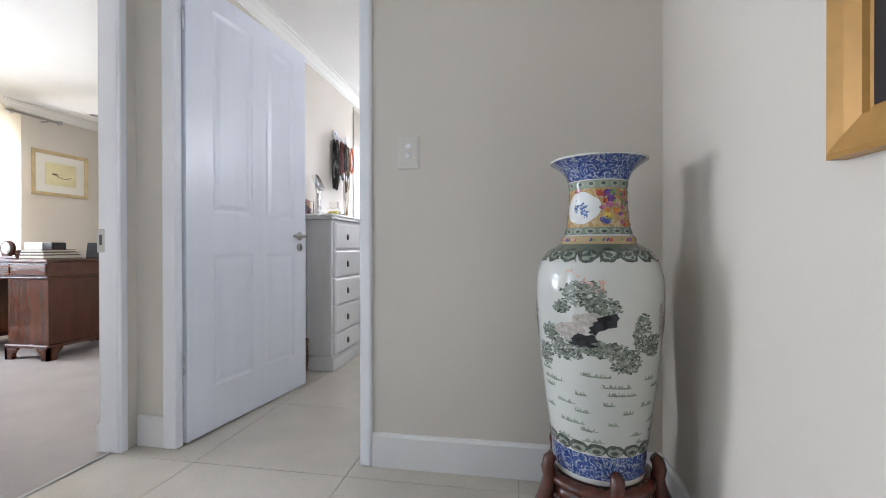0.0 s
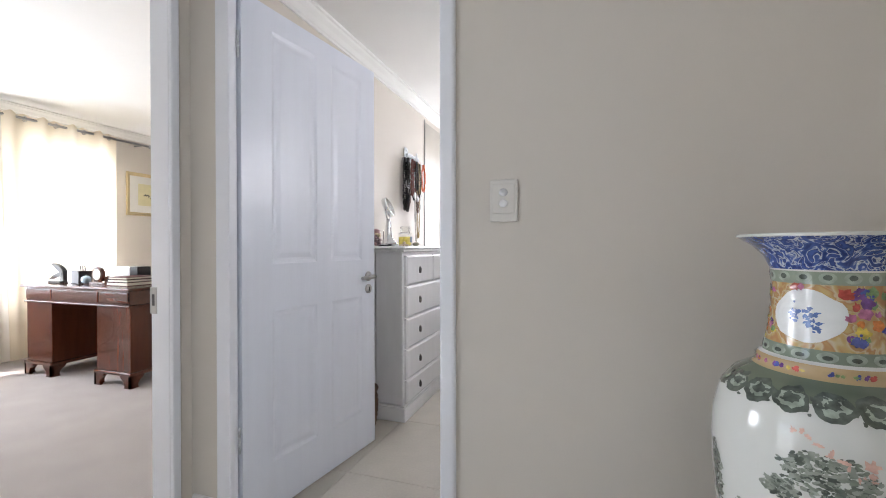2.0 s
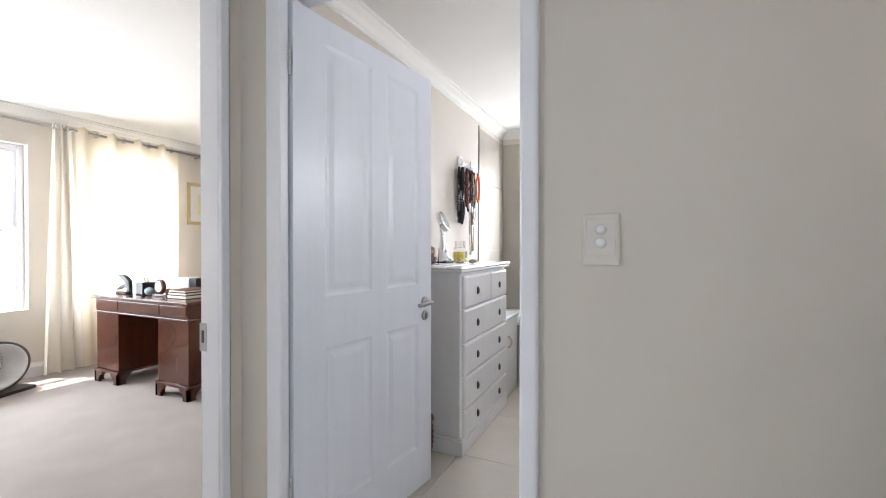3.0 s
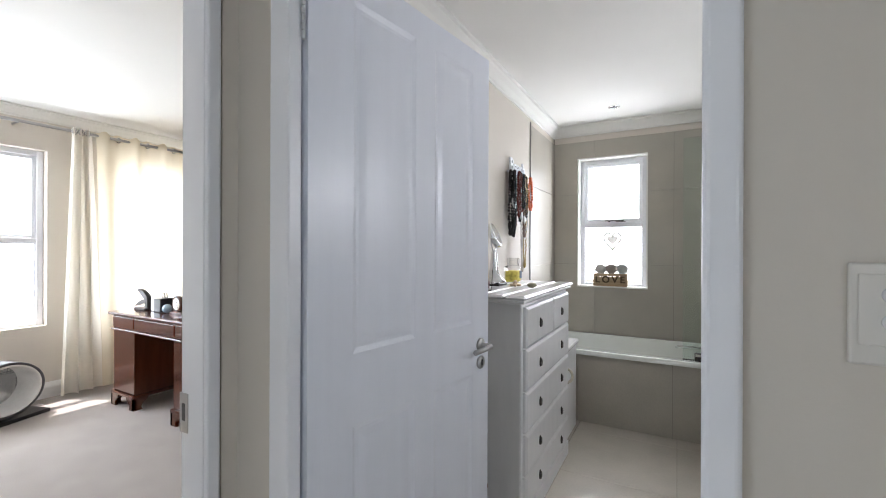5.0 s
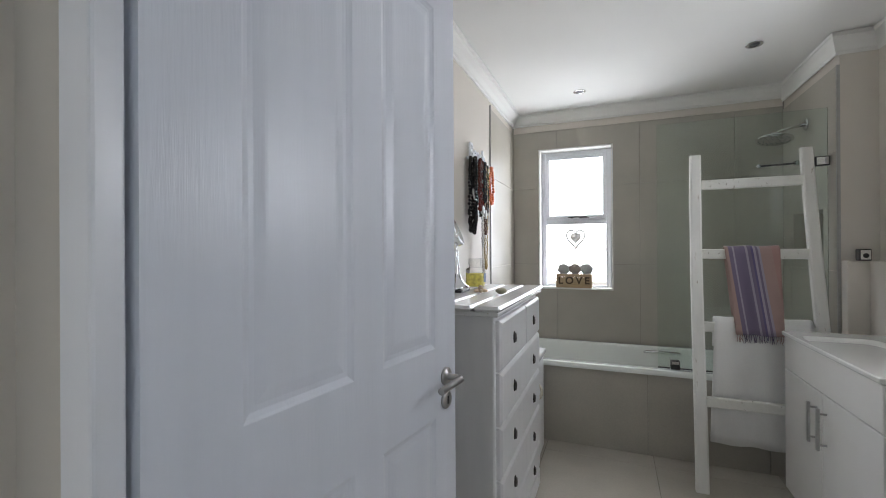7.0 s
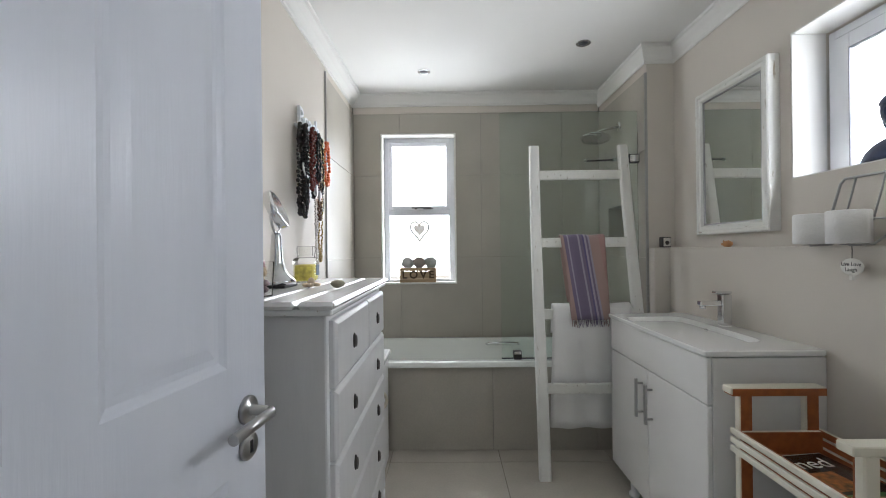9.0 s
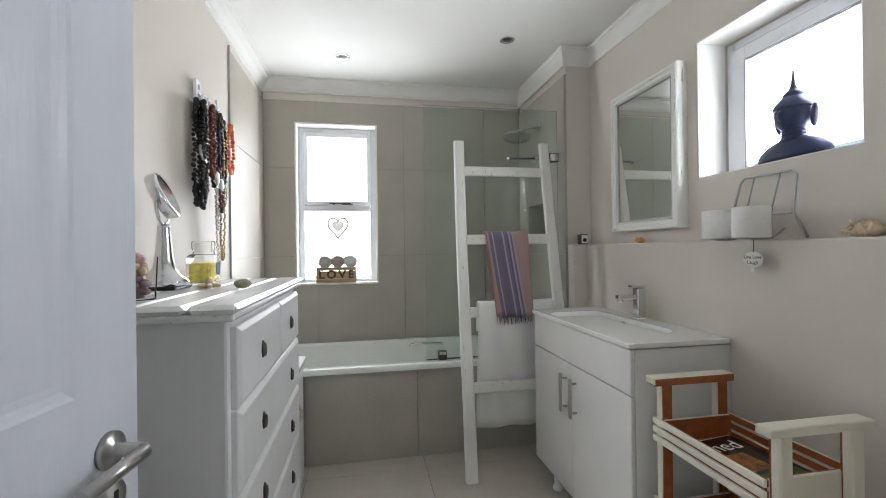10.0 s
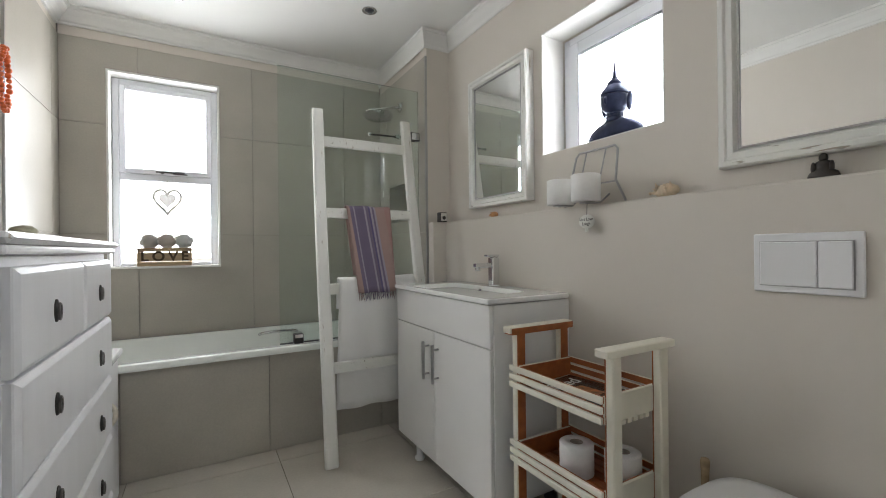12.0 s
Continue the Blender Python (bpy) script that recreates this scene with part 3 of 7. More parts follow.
# ---- windows ----
def window_unit(name, at, label, axis, plane, a0, a1, z0, z1, transom, deep=0.05, bar=0.045, sash=0.028, gasket=False, low=0.010, foot=None):
    """A white frame with two sashes set in a wall opening; axis is the wall's normal."""
    w = thing(name, at, label, "window", kind="structure")

    def put(n, p0, p1, q0, q1, d0, d1, m, lab="", bevel=0.004):
        lo, hi = ((p0, plane + d0, q0), (p1, plane + d1, q1)) if axis == "y" else ((plane + d0, p0, q0), (plane + d1, p1, q1))
        return part(n, bx(lo, hi, bevel), m, w, lab)
    put("frame_side", a0, a0 + bar, z0, z1, 0, deep, GLOSS)
    put("frame_side", a1 - bar, a1, z0, z1, 0, deep, GLOSS)
    put("frame_head", a0 + bar, a1 - bar, z1 - bar, z1, 0, deep, GLOSS)
    foot = bar if foot is None else foot
    put("frame_foot", a0 + bar, a1 - bar, z0, z0 + foot, 0, deep, GLOSS)
    spans = [(z0 + foot, z1 - bar)]
    if transom:
        put("transom", a0 + bar, a1 - bar, transom - 0.02, transom + 0.02, 0, deep, GLOSS)
        spans = [(z0 + foot, transom - 0.02), (transom + 0.02, z1 - bar)]
    for i, (s0, s1) in enumerate(spans):
        e = sash if (i == len(spans) - 1) else low
        b0, b1 = a0 + bar, a1 - bar
        put("sash_side", b0, b0 + e, s0, s1, -0.008, deep - 0.02, GLOSS, bevel=0.003)
        put("sash_side", b1 - e, b1, s0, s1, -0.008, deep - 0.02, GLOSS, bevel=0.003)
        put("sash_rail", b0 + e, b1 - e, s0, s0 + e, -0.008, deep - 0.02, GLOSS, bevel=0.003)
        put("sash_rail", b0 + e, b1 - e, s1 - e, s1, -0.008, deep - 0.02, GLOSS, bevel=0.003)
        if gasket:
            c = 0.003
            for p0, p1, q0, q1, dd in ((b0 + e - c, b0 + e, s0 + e, s1 - e, 0.004), (b1 - e, b1 - e + c, s0 + e, s1 - e, 0.004), (b0 + e, b1 - e, s1 - e, s1 - e + c, 0.004), (b0, b1, s1, s1 + c, -0.004), (b0 - c, b0, s0, s1, -0.004)):
                put("gasket", p0, p1, q0, q1, -0.0095 if dd > 0 else -0.0015, 0.006, SEAL, "thin grey rubber seal", 0)
        g = put("pane", b0 + e, b1 - e, s0 + e, s1 - e, 0.012, 0.016, PANE, bevel=0)
        g.visible_shadow = False
    return w


win1 = window_unit("window_1", (-0.565, 3.42, 0.95), "white framed bathroom window in a deep reveal above the bath", "y", 3.405, -0.845, -0.284, 0.962, 2.108, 1.515, bar=0.036, sash=0.030, low=0.005, foot=0.014)
bm = B()
box(bm, (-0.600, 3.375, 1.538), (-0.585, 3.398, 1.552), 0.002)
box(bm, (-0.625, 3.382, 1.545), (-0.470, 3.392, 1.553), 0.002)
box(bm, (-0.535, 3.368, 1.536), (-0.455, 3.380, 1.543), 0.002)
part("stay", bm, PEWTER, win1, "dark metal window stay")
win2 = window_unit("window_2", (1.15, 1.383, 1.475), "small high white framed window in a deep plastered reveal", "x", 1.135, 1.075, 1.671, 1.400, 2.028, None, bar=0.036, sash=0.058, gasket=True)
bm = B()
for lo, hi in (((1.002, 1.0835, 1.480), (1.134, 1.088, 2.035)), ((1.002, 1.678, 1.480), (1.134, 1.6825, 2.035)), ((1.002, 1.0835, 2.0355), (1.134, 1.6825, 2.0395)), ((1.002, 1.0835, 1.4755), (1.134, 1.6825, 1.4795))):
    box(bm, lo, hi)
solid("trim_window_reveal_side", bm, CEIL, "white painted reveal lining of the small window", "window reveal", kind="structure")
win3 = window_unit("window_3", (-4.9, 0.05, 0.62), "tall white framed study window in full sun", "x", -4.93, W1[0], W1[1], W1[2], W1[3], 1.35)
win4 = window_unit("window_4", (-4.9, 1.75, 0.62), "white framed study window behind the drawn curtain", "x", -4.93, W2[0], W2[1], W2[2], W2[3], 1.35)
# out of view: an opening added to carry the hall's fill light
win5 = window_unit("added_hall_window", (1.2, -2.65, 0.9), "unseen white framed window added to light the hall", "x", 1.17, -3.2, -2.1, 0.9, 2.1, 1.5)
# painted reveals of the tiled window
bm = B()
box(bm, (-0.857, 3.302, 2.108), (-0.272, 3.405, 2.119))
box(bm, (-0.856, 3.302, 0.962), (-0.845, 3.405, 2.108))
box(bm, (-0.284, 3.302, 0.962), (-0.273, 3.405, 2.108))
box(bm, (-0.857, 3.290, 0.950), (-0.272, 3.405, 0.962))
solid("trim_window_reveal", bm, CEIL, "white painted reveal lining of the bathroom window", "window reveal", kind="structure")

# ---- dresser ----
def dresser():
    x0, x1, y0, y1 = -1.055, -0.668, 1.155, 2.02
    d = thing("chest_of_drawers", (-0.86, 1.59, 0), "white painted tall chest of drawers with dark drop knobs", "chest of drawers")
    bm = B()
    box(bm, (x0, y0, 0.07), (x1, y1, 1.045), 0.004)
    box(bm, (x1 - 0.184, y0 - 0.014, 0.10), (x1 + 0.002, y0 + 0.01, 1.045), 0.007, 2)
    box(bm, (x0, y0 - 0.014, 0.10), (x1 - 0.190, y0 + 0.01, 1.045), 0.007, 2)
    part("body", bm, DRESS, d)
    bm = B()
    box(bm, (x0, y0 - 0.02, 0.0), (x1 + 0.018, y1 + 0.01, 0.085), 0.006, 2)
    box(bm, (x0, y0 - 0.015, 0.085), (x1 + 0.012, y1 + 0.006, 0.098), 0.006, 2)
    part("plinth", bm, DRESS, d)
    # boarded top: four long boards with open bevelled joints
    ya, yb = 1.095, 2.062
    xs = [x0, -0.947, -0.841, -0.735, -0.630]
    for xa, xb in zip(xs, xs[1:]):
        part("top_board", bx((xa + 0.0015, ya, 1.062), (xb - 0.0015, yb, 1.082), 0.010, 1), DRESSTOP, d)
    part("top_moulding", bx((x0, ya + 0.012, 1.044), (-0.642, yb - 0.012, 1.062), 0.006, 2), DRESSTOP, d, "worn white moulding under the boards")
    rows = [(0.837, 1.024), (0.639, 0.831), (0.446, 0.633), (0.253, 0.440), (0.105, 0.247)]
    for i, (z0, z1) in enumerate(rows):
        cells = [(y0 + 0.012, 1.632), (1.640, y1 - 0.012)] if i == 0 else [(y0 + 0.012, y1 - 0.012)]
        for a, b in cells:
            bm = B()
            rings = []
            for inset, out in ((0.0, 0.0), (0.0, 0.012), (0.002, 0.015), (0.011, 0.021), (0.013, 0.022)):
                rings.append([bm.verts.new((x1 + out, y, z)) for y, z in ((a + inset, z0 + inset), (b - inset, z0 + inset), (b - inset, z1 - inset), (a + inset, z1 - inset))])
            for p, q in zip(rings, rings[1:]):
                for j in range(4):
                    bm.faces.new((p[j], p[(j + 1) % 4], q[(j + 1) % 4], q[j]))
            bm.faces.new(rings[-1])
            dr = part("drawer", bm, DRESS, d)
            for ky in ([1.375] if (i == 0 and a < 1.3) else [1.815] if i == 0 else [1.375, 1.815]):
                zc = (z0 + z1) / 2 - 0.004
                bm = B()
                m = Matrix.Translation((x1 + 0.022, ky, zc)) @ Matrix.Rotation(radians(90), 4, "Y")
                lathe(bm, [(0.0, 0), (0.0245, 0.0), (0.0235, 0.003), (0.016, 0.0055), (0.0, 0.0065)], n=20, m=m, sy=0.58)
                ring = [(x1 + 0.0285, ky + 0.0085 * math.sin(t), zc - 0.002 - 0.0165 * math.cos(t)) for t in np.linspace(0, 2 * math.pi, 17)[:-1]]
                part("knob", bm, PEWTER, dr, "dark pewter drop knob")
                part("knob_ring", tube(B(), ring, 0.0028, 8, True), RINGM, dr, "worn metal ring")


dresser()


def linen_box():
    d = thing("laundry_box", (-0.87, 2.27, 0), "white painted wooden laundry box with rope handle", "laundry box")
    part("body", bx((-1.055, 2.045, 0.0), (-0.700, 2.50, 0.60), 0.006, 2), DRESS, d)
    part("lid", bx((-1.06, 2.038, 0.602), (-0.685, 2.515, 0.632), 0.008, 2), DRESSTOP, d)
    pts = [(-0.705 + 0.034 * math.sin(math.pi * t), 2.232 + 0.008 * math.cos(math.pi * t), 0.428 + 0.042 * math.cos(math.pi * t)) for t in np.linspace(0, 1, 12)]
    part("rope_handle", tube(B(), pts, 0.009, 8), ROPE, d, "cream rope handle")
    return d


linen_box()
bm = B()
box(bm, (-1.03, 2.10, 0.633), (-0.73, 2.20, 0.76), 0.02, 3)
solid("folded_cloth", bm, BLUEGREY, "blue-grey folded fabric standing on the laundry box", "fabric")


def basket():
    d = thing("wicker_basket", (-0.885, 1.03, 0), "small dark woven basket behind the bathroom door", "basket")
    for k in range(14):
        z = 0.012 + k * 0.015
        r = 0.075 + 0.012 * math.sin(k / 13 * 2.6)
        pts = [(-0.885 + (r + 0.003 * math.sin(9 * a + math.pi * k)) * math.cos(a), 1.03 + (r + 0.003 * math.sin(9 * a + math.pi * k)) * math.sin(a), z) for a in np.linspace(0, 2 * math.pi, 37)[:-1]]
        part("weave_ring", tube(B(), pts, 0.0085, 6, True), WICKER, d)
    part("bottom", lathe(B(), [(0.0, 0.002), (0.075, 0.002), (0.075, 0.010), (0.0, 0.010)], (-0.885, 1.03, 0), 20), WICKER, d)
    part("rim", tube(B(), [(-0.885 + 0.086 * math.cos(a), 1.03 + 0.086 * math.sin(a), 0.225) for a in np.linspace(0, 2 * math.pi, 25)[:-1]], 0.012, 8, True), WICKER, d)


basket()


def makeup_mirror():
    x, y, z = -0.975, 1.575, 1.082
    d = thing("makeup_mirror", (x, y, z), "round chrome pedestal make-up mirror tilted on its stand", "mirror")
    part("foot", bx((x - 0.055, y - 0.065, z), (x + 0.055, y + 0.065, z + 0.012), 0.003), BLACK, d, "black base pad")
    bm = lathe(B(), [(0.0, 0.012), (0.070, 0.012), (0.067, 0.028), (0.046, 0.044), (0.031, 0.066), (0.024, 0.10), (0.020, 0.15), (0.017, 0.19), (0.014, 0.20), (0.0, 0.202)], (x, y, z), 24)
    part("stand", bm, CHROME, d)
    c = Vector((x, y, z + 0.285))
    tilt = Matrix.Translation(c) @ Matrix.Rotation(radians(8), 4, "Z") @ Matrix.Rotation(radians(66), 4, "Y")
    pts = [c + Matrix.Rotation(radians(8), 3, "Z") @ Vector((0, 0.079 * math.sin(t), -0.086 * math.cos(t))) for t in np.linspace(-1.55, 1.55, 15)]
    part("yoke", tube(B(), pts, 0.005, 8), CHROME, d)
    part("rim", lathe(B(), [(0.062, -0.017), (0.071, -0.016), (0.074, -0.011), (0.074, 0.011), (0.071, 0.016), (0.062, 0.017)], n=36, m=tilt), CHROME, d)
    part("mirror_glass", lathe(B(), [(0.0, 0.013), (0.063, 0.013), (0.063, -0.013), (0.0, -0.013)], n=36, m=tilt), MIRROR, d, "round mirror glass")


makeup_mirror()


def jar():
    x, y, z = -0.942, 1.805, 1.082
    d = thing("glass_jar", (x, y, z), "square glass jar half full of yellow bath salts", "jar")
    bm = B()
    box(bm, (x - 0.045, y - 0.045, z + 0.001), (x + 0.045, y + 0.045, z + 0.105), 0.014, 3)
    part("glass", bm, JARGL, d).visible_shadow = False
    bm = lathe(B(), [(0.036, 0.106), (0.033, 0.118), (0.036, 0.120), (0.038, 0.126), (0.038, 0.148), (0.034, 0.152), (0.028, 0.150), (0.028, 0.112)], (x, y, z), 24)
    part("neck", bm, JARGL, d).visible_shadow = False
    part("contents", bx((x - 0.040, y - 0.040, z + 0.006), (x + 0.040, y + 0.040, z + 0.075), 0.012, 2), YELLOWJ, d, "yellow salts")
    part("tag", bx((x + 0.0455, y - 0.012, z + 0.03), (x + 0.047, y + 0.028, z + 0.075), 0.0005), BLUEGREY, d, "small dark label")


jar()
bm = B()
blob(bm, (-0.735, 1.522, 1.097), (0.026, 0.022, 0.015), 0.1)
solid("pebble", bm, STONE, "smooth greenish pebble on the chest top", "pebble")
bm = B()
for k in range(5):
    a = 2 * math.pi * k / 5
    blob(bm, (-0.845 + 0.016 * math.cos(a), 1.57 + 0.016 * math.sin(a), 1.0905), (0.019, 0.009, 0.008), 0.1, m=Matrix.Rotation(a, 3, "Z"))
blob(bm, (-0.845, 1.57, 1.098), (0.014, 0.014, 0.020), 0.1)
solid("starfish_shell", bm, SHELL, "pale star-shaped shell on the chest top", "shell")
d = thing("shell_tub", (-0.905, 1.252, 1.082), "clear tub of mixed pink and mauve shells", "tub")
part("tub", lathe(B(), [(0.0, 0.0), (0.046, 0.0), (0.051, 0.100), (0.0513, 0.101)], (-0.905, 1.252, 1.083), 24), JARGL, d).visible_shadow = False
for k in range(34):
    a, r = k * 2.4, 0.031 * math.sqrt((k % 7 + 0.5) / 7)
    part("shell", blob(B(), (-0.905 + r * math.cos(a), 1.252 + r * math.sin(a), 1.094 + 0.0022 * k), (0.017, 0.011, 0.009), 0.35, sub=2, m=Matrix.Rotation(k * 1.3, 3, "Z") @ Matrix.Rotation(k * 0.9, 3, "X")), (MAUVE, SHELL, PINK, MAUVE, SHELL)[k % 5], d)
part("shell", blob(B(), (-0.907, 1.244, 1.178), (0.032, 0.026, 0.018), 0.2, sub=3), PINK, d, "large smooth pink shell")


# ---- letter hook rack with necklaces ----
def rack():
    d = thing("hook_rack", (-1.07, 2.2, 1.84), "white letter hook rack fixed to the wall", "hook rack")
    m = Matrix.Translation((-1.058, 2.215, 1.868)) @ Matrix.Rotation(radians(90), 4, "Z") @ Matrix.Rotation(radians(90), 4, "X")
    lettering("lettering", "Beach", 0.135, 0.006, m, GLOSS, d, bold=0.001)
    part("bar", bx((-1.074, 2.04, 1.815), (-1.062, 2.39, 1.832), 0.003), GLOSS, d)
    for k in range(6):
        y = 2.06 + 0.062 * k
        pts = [(-1.066, y, 1.822), (-1.045, y, 1.812), (-1.028, y, 1.815), (-1.022, y, 1.83)]
        part("hook", tube(B(), pts, 0.004, 8), GLOSS, d)


rack()
BEADS = [mat("beads_black", (0.010, 0.007, 0.007), 0.16), mat("beads_dark_red", (0.12, 0.02, 0.014), 0.25, vary=0.3), mat("beads_brown", (0.12, 0.055, 0.03), 0.35, vary=0.3),
         mat("beads_silver", (0.5, 0.48, 0.45), 0.3, metal=0.9), mat("beads_amber", (0.68, 0.13, 0.03), 0.3, vary=0.2), mat("beads_pearl", (0.62, 0.56, 0.48), 0.3, vary=0.2), mat("beads_brass", (0.40, 0.28, 0.10), 0.35, metal=0.8)]


def bead_mesh(mi):
    bm = B()
    bmesh.ops.create_icosphere(bm, subdivisions=2, radius=1.0)
    for f in bm.faces:
        f.smooth = True
    me = bpy.data.meshes.new("bead")
    bm.to_mesh(me)
    bm.free()
    me.materials.append(BEADS[mi])
    return me


BEAD_MESHES = [bead_mesh(k) for k in range(len(BEADS))]
STRING = mat("dark_cord", (0.06, 0.05, 0.045), 0.7)


def necklace(y, width, drop, bead, mi, x, words):
    """Beads threaded on a hanging loop of cord."""
    d = thing("necklace", (x, y, 1.818), words, "necklace", "necklaces on the rack")
    bead *= 0.8
    n = max(20, int((2 * drop + width) / (bead * 1.45)))
    line = []
    for k in range(n):
        t = 2 * math.pi * k / n
        yy = y + width / 2 * math.sin(t) * (0.55 + 0.45 * math.sin((math.pi - abs(t - math.pi)) / 2))
        line.append(Vector((x + random.uniform(-0.004, 0.004), yy, 1.818 - drop * (1 - math.cos(t)) / 2)))
    part("cord", tube(B(), line, 0.0012, 5, True), STRING, d)
    for p in line:
        ob = new("bead", BEAD_MESHES[mi])
        ob.parent = d
        ob.matrix_parent_inverse = anchor(d).inverted()
        r = bead * random.uniform(0.8, 1.12)
        ob.location, ob.scale = p, (r, r, r * random.uniform(0.9, 1.2))


for y, w, dr, b, mi, x, words in [
        (2.015, 0.050, 0.43, 0.012, 0, -1.038, "long black bead necklace on the hook rack"), (2.045, 0.060, 0.44, 0.011, 0, -1.024, "chunky black bead necklace on the hook rack"),
        (2.08, 0.070, 0.40, 0.011, 2, -1.030, "brown wooden bead necklace on the hook rack"), (2.14, 0.060, 0.25, 0.011, 1, -1.022, "dark red bead necklace on the hook rack"),
        (2.17, 0.070, 0.28, 0.012, 1, -1.015, "chunky dark red bead necklace on the hook rack"), (2.19, 0.060, 0.33, 0.008, 0, -1.030, "thin black bead necklace on the hook rack"),
        (2.22, 0.050, 0.52, 0.006, 3, -1.025, "long silver bead necklace on the hook rack"), (2.25, 0.060, 0.69, 0.006, 5, -1.030, "very long pearl-coloured necklace on the hook rack"),
        (2.27, 0.060, 0.66, 0.006, 6, -1.020, "very long brass bead necklace on the hook rack"), (2.28, 0.070, 0.30, 0.010, 0, -1.018, "black and silver bead necklace on the hook rack"),
        (2.32, 0.050, 0.26, 0.009, 6, -1.022, "short brass bead necklace on the hook rack"), (2.34, 0.060, 0.40, 0.006, 3, -1.030, "fine silver chain on the hook rack"),
        (2.030, 0.040, 0.38, 0.011, 0, -1.012, "chunky black bead necklace on the hook rack"), (2.10, 0.050, 0.30, 0.012, 1, -1.005, "dark red bead necklace on the hook rack"),
        (2.20, 0.050, 0.24, 0.010, 0, -1.005, "short black bead necklace on the hook rack"), (2.235, 0.050, 0.44, 0.008, 2, -1.012, "brown wooden bead necklace on the hook rack"),
        (2.385, 0.090, 0.235, 0.013, 4, -1.015, "bright orange amber bead necklace on the hook rack")]:
    necklace(y, w, dr, b, mi, x, words)
bm = lathe(B(), [(0.030, -0.003), (0.038, -0.004), (0.040, 0.0), (0.038, 0.004), (0.030, 0.003)], n=28, m=Matrix.Translation((-1.015, 2.03, 1.60)) @ Matrix.Rotation(radians(80), 4, "Y"))
solid("bangle", bm, BEADS[3], "wide silver bangle hanging from the hook rack", "bangle")
for y, z in ((2.16, 1.52), (2.215, 1.50)):
    bm = B()
    blob(bm, (-1.005, y, z), (0.008, 0.018, 0.030), 0.2)
    solid("pendant", bm, BEADS[3], "flat silver pendant hanging from the hook rack", "pendant")


# ---- bath, shower ----
def bath():
    d = thing("bathtub", (-0.12, 2.92, 0.0), "white acrylic built-in bath with a flat rim", "bath")
    x0, x1, y0, y1, zt = -1.066, 0.822, 2.552, 3.290, 0.540
    bm = B()
    cx, cy, hw, hd = (x0 + x1) / 2, (y0 + y1) / 2, (x1 - x0) / 2, (y1 - y0) / 2

    def loop(w, dd, z, power):
        pts = []
        for k in range(64):
            a = 2 * math.pi * k / 64 + math.pi / 64
            c, s = math.cos(a), math.sin(a)
            pts.append(bm.verts.new((cx + w * math.copysign(abs(c) ** (2 / power), c), cy + dd * math.copysign(abs(s) ** (2 / power), s), z)))
        return pts
    loops = [loop(hw, hd, zt - 0.032, 60), loop(hw, hd, zt - 0.004, 60), loop(hw - 0.004, hd - 0.004, zt, 60), loop(hw - 0.075, hd - 0.055, zt, 9), loop(hw - 0.085, hd - 0.064, zt - 0.012, 8),
             loop(hw - 0.13, hd - 0.10, zt - 0.25, 6), loop(hw - 0.20, hd - 0.15, zt - 0.40, 4), loop(hw - 0.4, hd - 0.25, zt - 0.42, 3)]
    for a, b in zip(loops, loops[1:]):
        for k in range(64):
            f = bm.faces.new((a[k], a[(k + 1) % 64], b[(k + 1) % 64], b[k]))
            f.smooth = True
    bm.faces.new(loops[-1])
    bmesh.ops.recalc_face_normals(bm, faces=bm.faces)
    part("shell", bm, ACRYL, d)
    pts = [(-0.055, 3.222, 0.500), (-0.044, 3.200, 0.508), (0.0, 3.188, 0.513), (0.062, 3.186, 0.515), (0.124, 3.188, 0.513), (0.170, 3.200, 0.508), (0.182, 3.222, 0.500)]
    part("grab_handle", tube(B(), pts, 0.010, 10), CHROME, d, "chrome grab handle")


bath()
solid("wall_bath_apron", bx((-1.07, 2.588, 0), (XS + 0.012, 2.65, 0.505)), GROUT, "tiled bath apron wall", "bath apron", kind="structure")
apron = bpy.data.objects["wall_bath_apron"]


def shower_screen():
    d = thing("shower_screen", (0.41, 2.62, 0.54), "frameless clear glass shower screen fixed above the bath", "shower screen")
    g = part("glass", bx((-0.018, 2.617, 0.548), (0.824, 2.625, 2.050)), SCREEN, d)
    g.visible_shadow = False
    for z in (1.757, 0.63):
        b = part("bracket", bx((0.762, 2.598, z - 0.026), (0.826, 2.6165, z + 0.026), 0.003), PEWTER, d, "square bracket with a dark edge")
        part("cover", bx((0.767, 2.5945, z - 0.021), (0.821, 2.598, z + 0.021), 0.001), CHROME, b, "polished chrome cover")
        part("bracket", bx((0.762, 2.6255, z - 0.026), (0.826, 2.644, z + 0.026), 0.003), CHROME, d, "chrome wall bracket")
    c = part("clamp", bx((0.052, 2.600, 0.541), (0.102, 2.642, 0.592), 0.003), PEWTER, d, "square glass clamp with a dark edge")
    part("cover", bx((0.056, 2.5965, 0.572), (0.098, 2.600, 0.590), 0.001), CHROME, c, "polished chrome cover")
    part("seal", bx((-0.018, 2.615, 0.541), (0.051, 2.627, 0.5475)), DGREY, d, "dark rubber seal")
    part("seal", bx((0.103, 2.615, 0.541), (0.824, 2.627, 0.5475)), DGREY, d, "dark rubber seal")


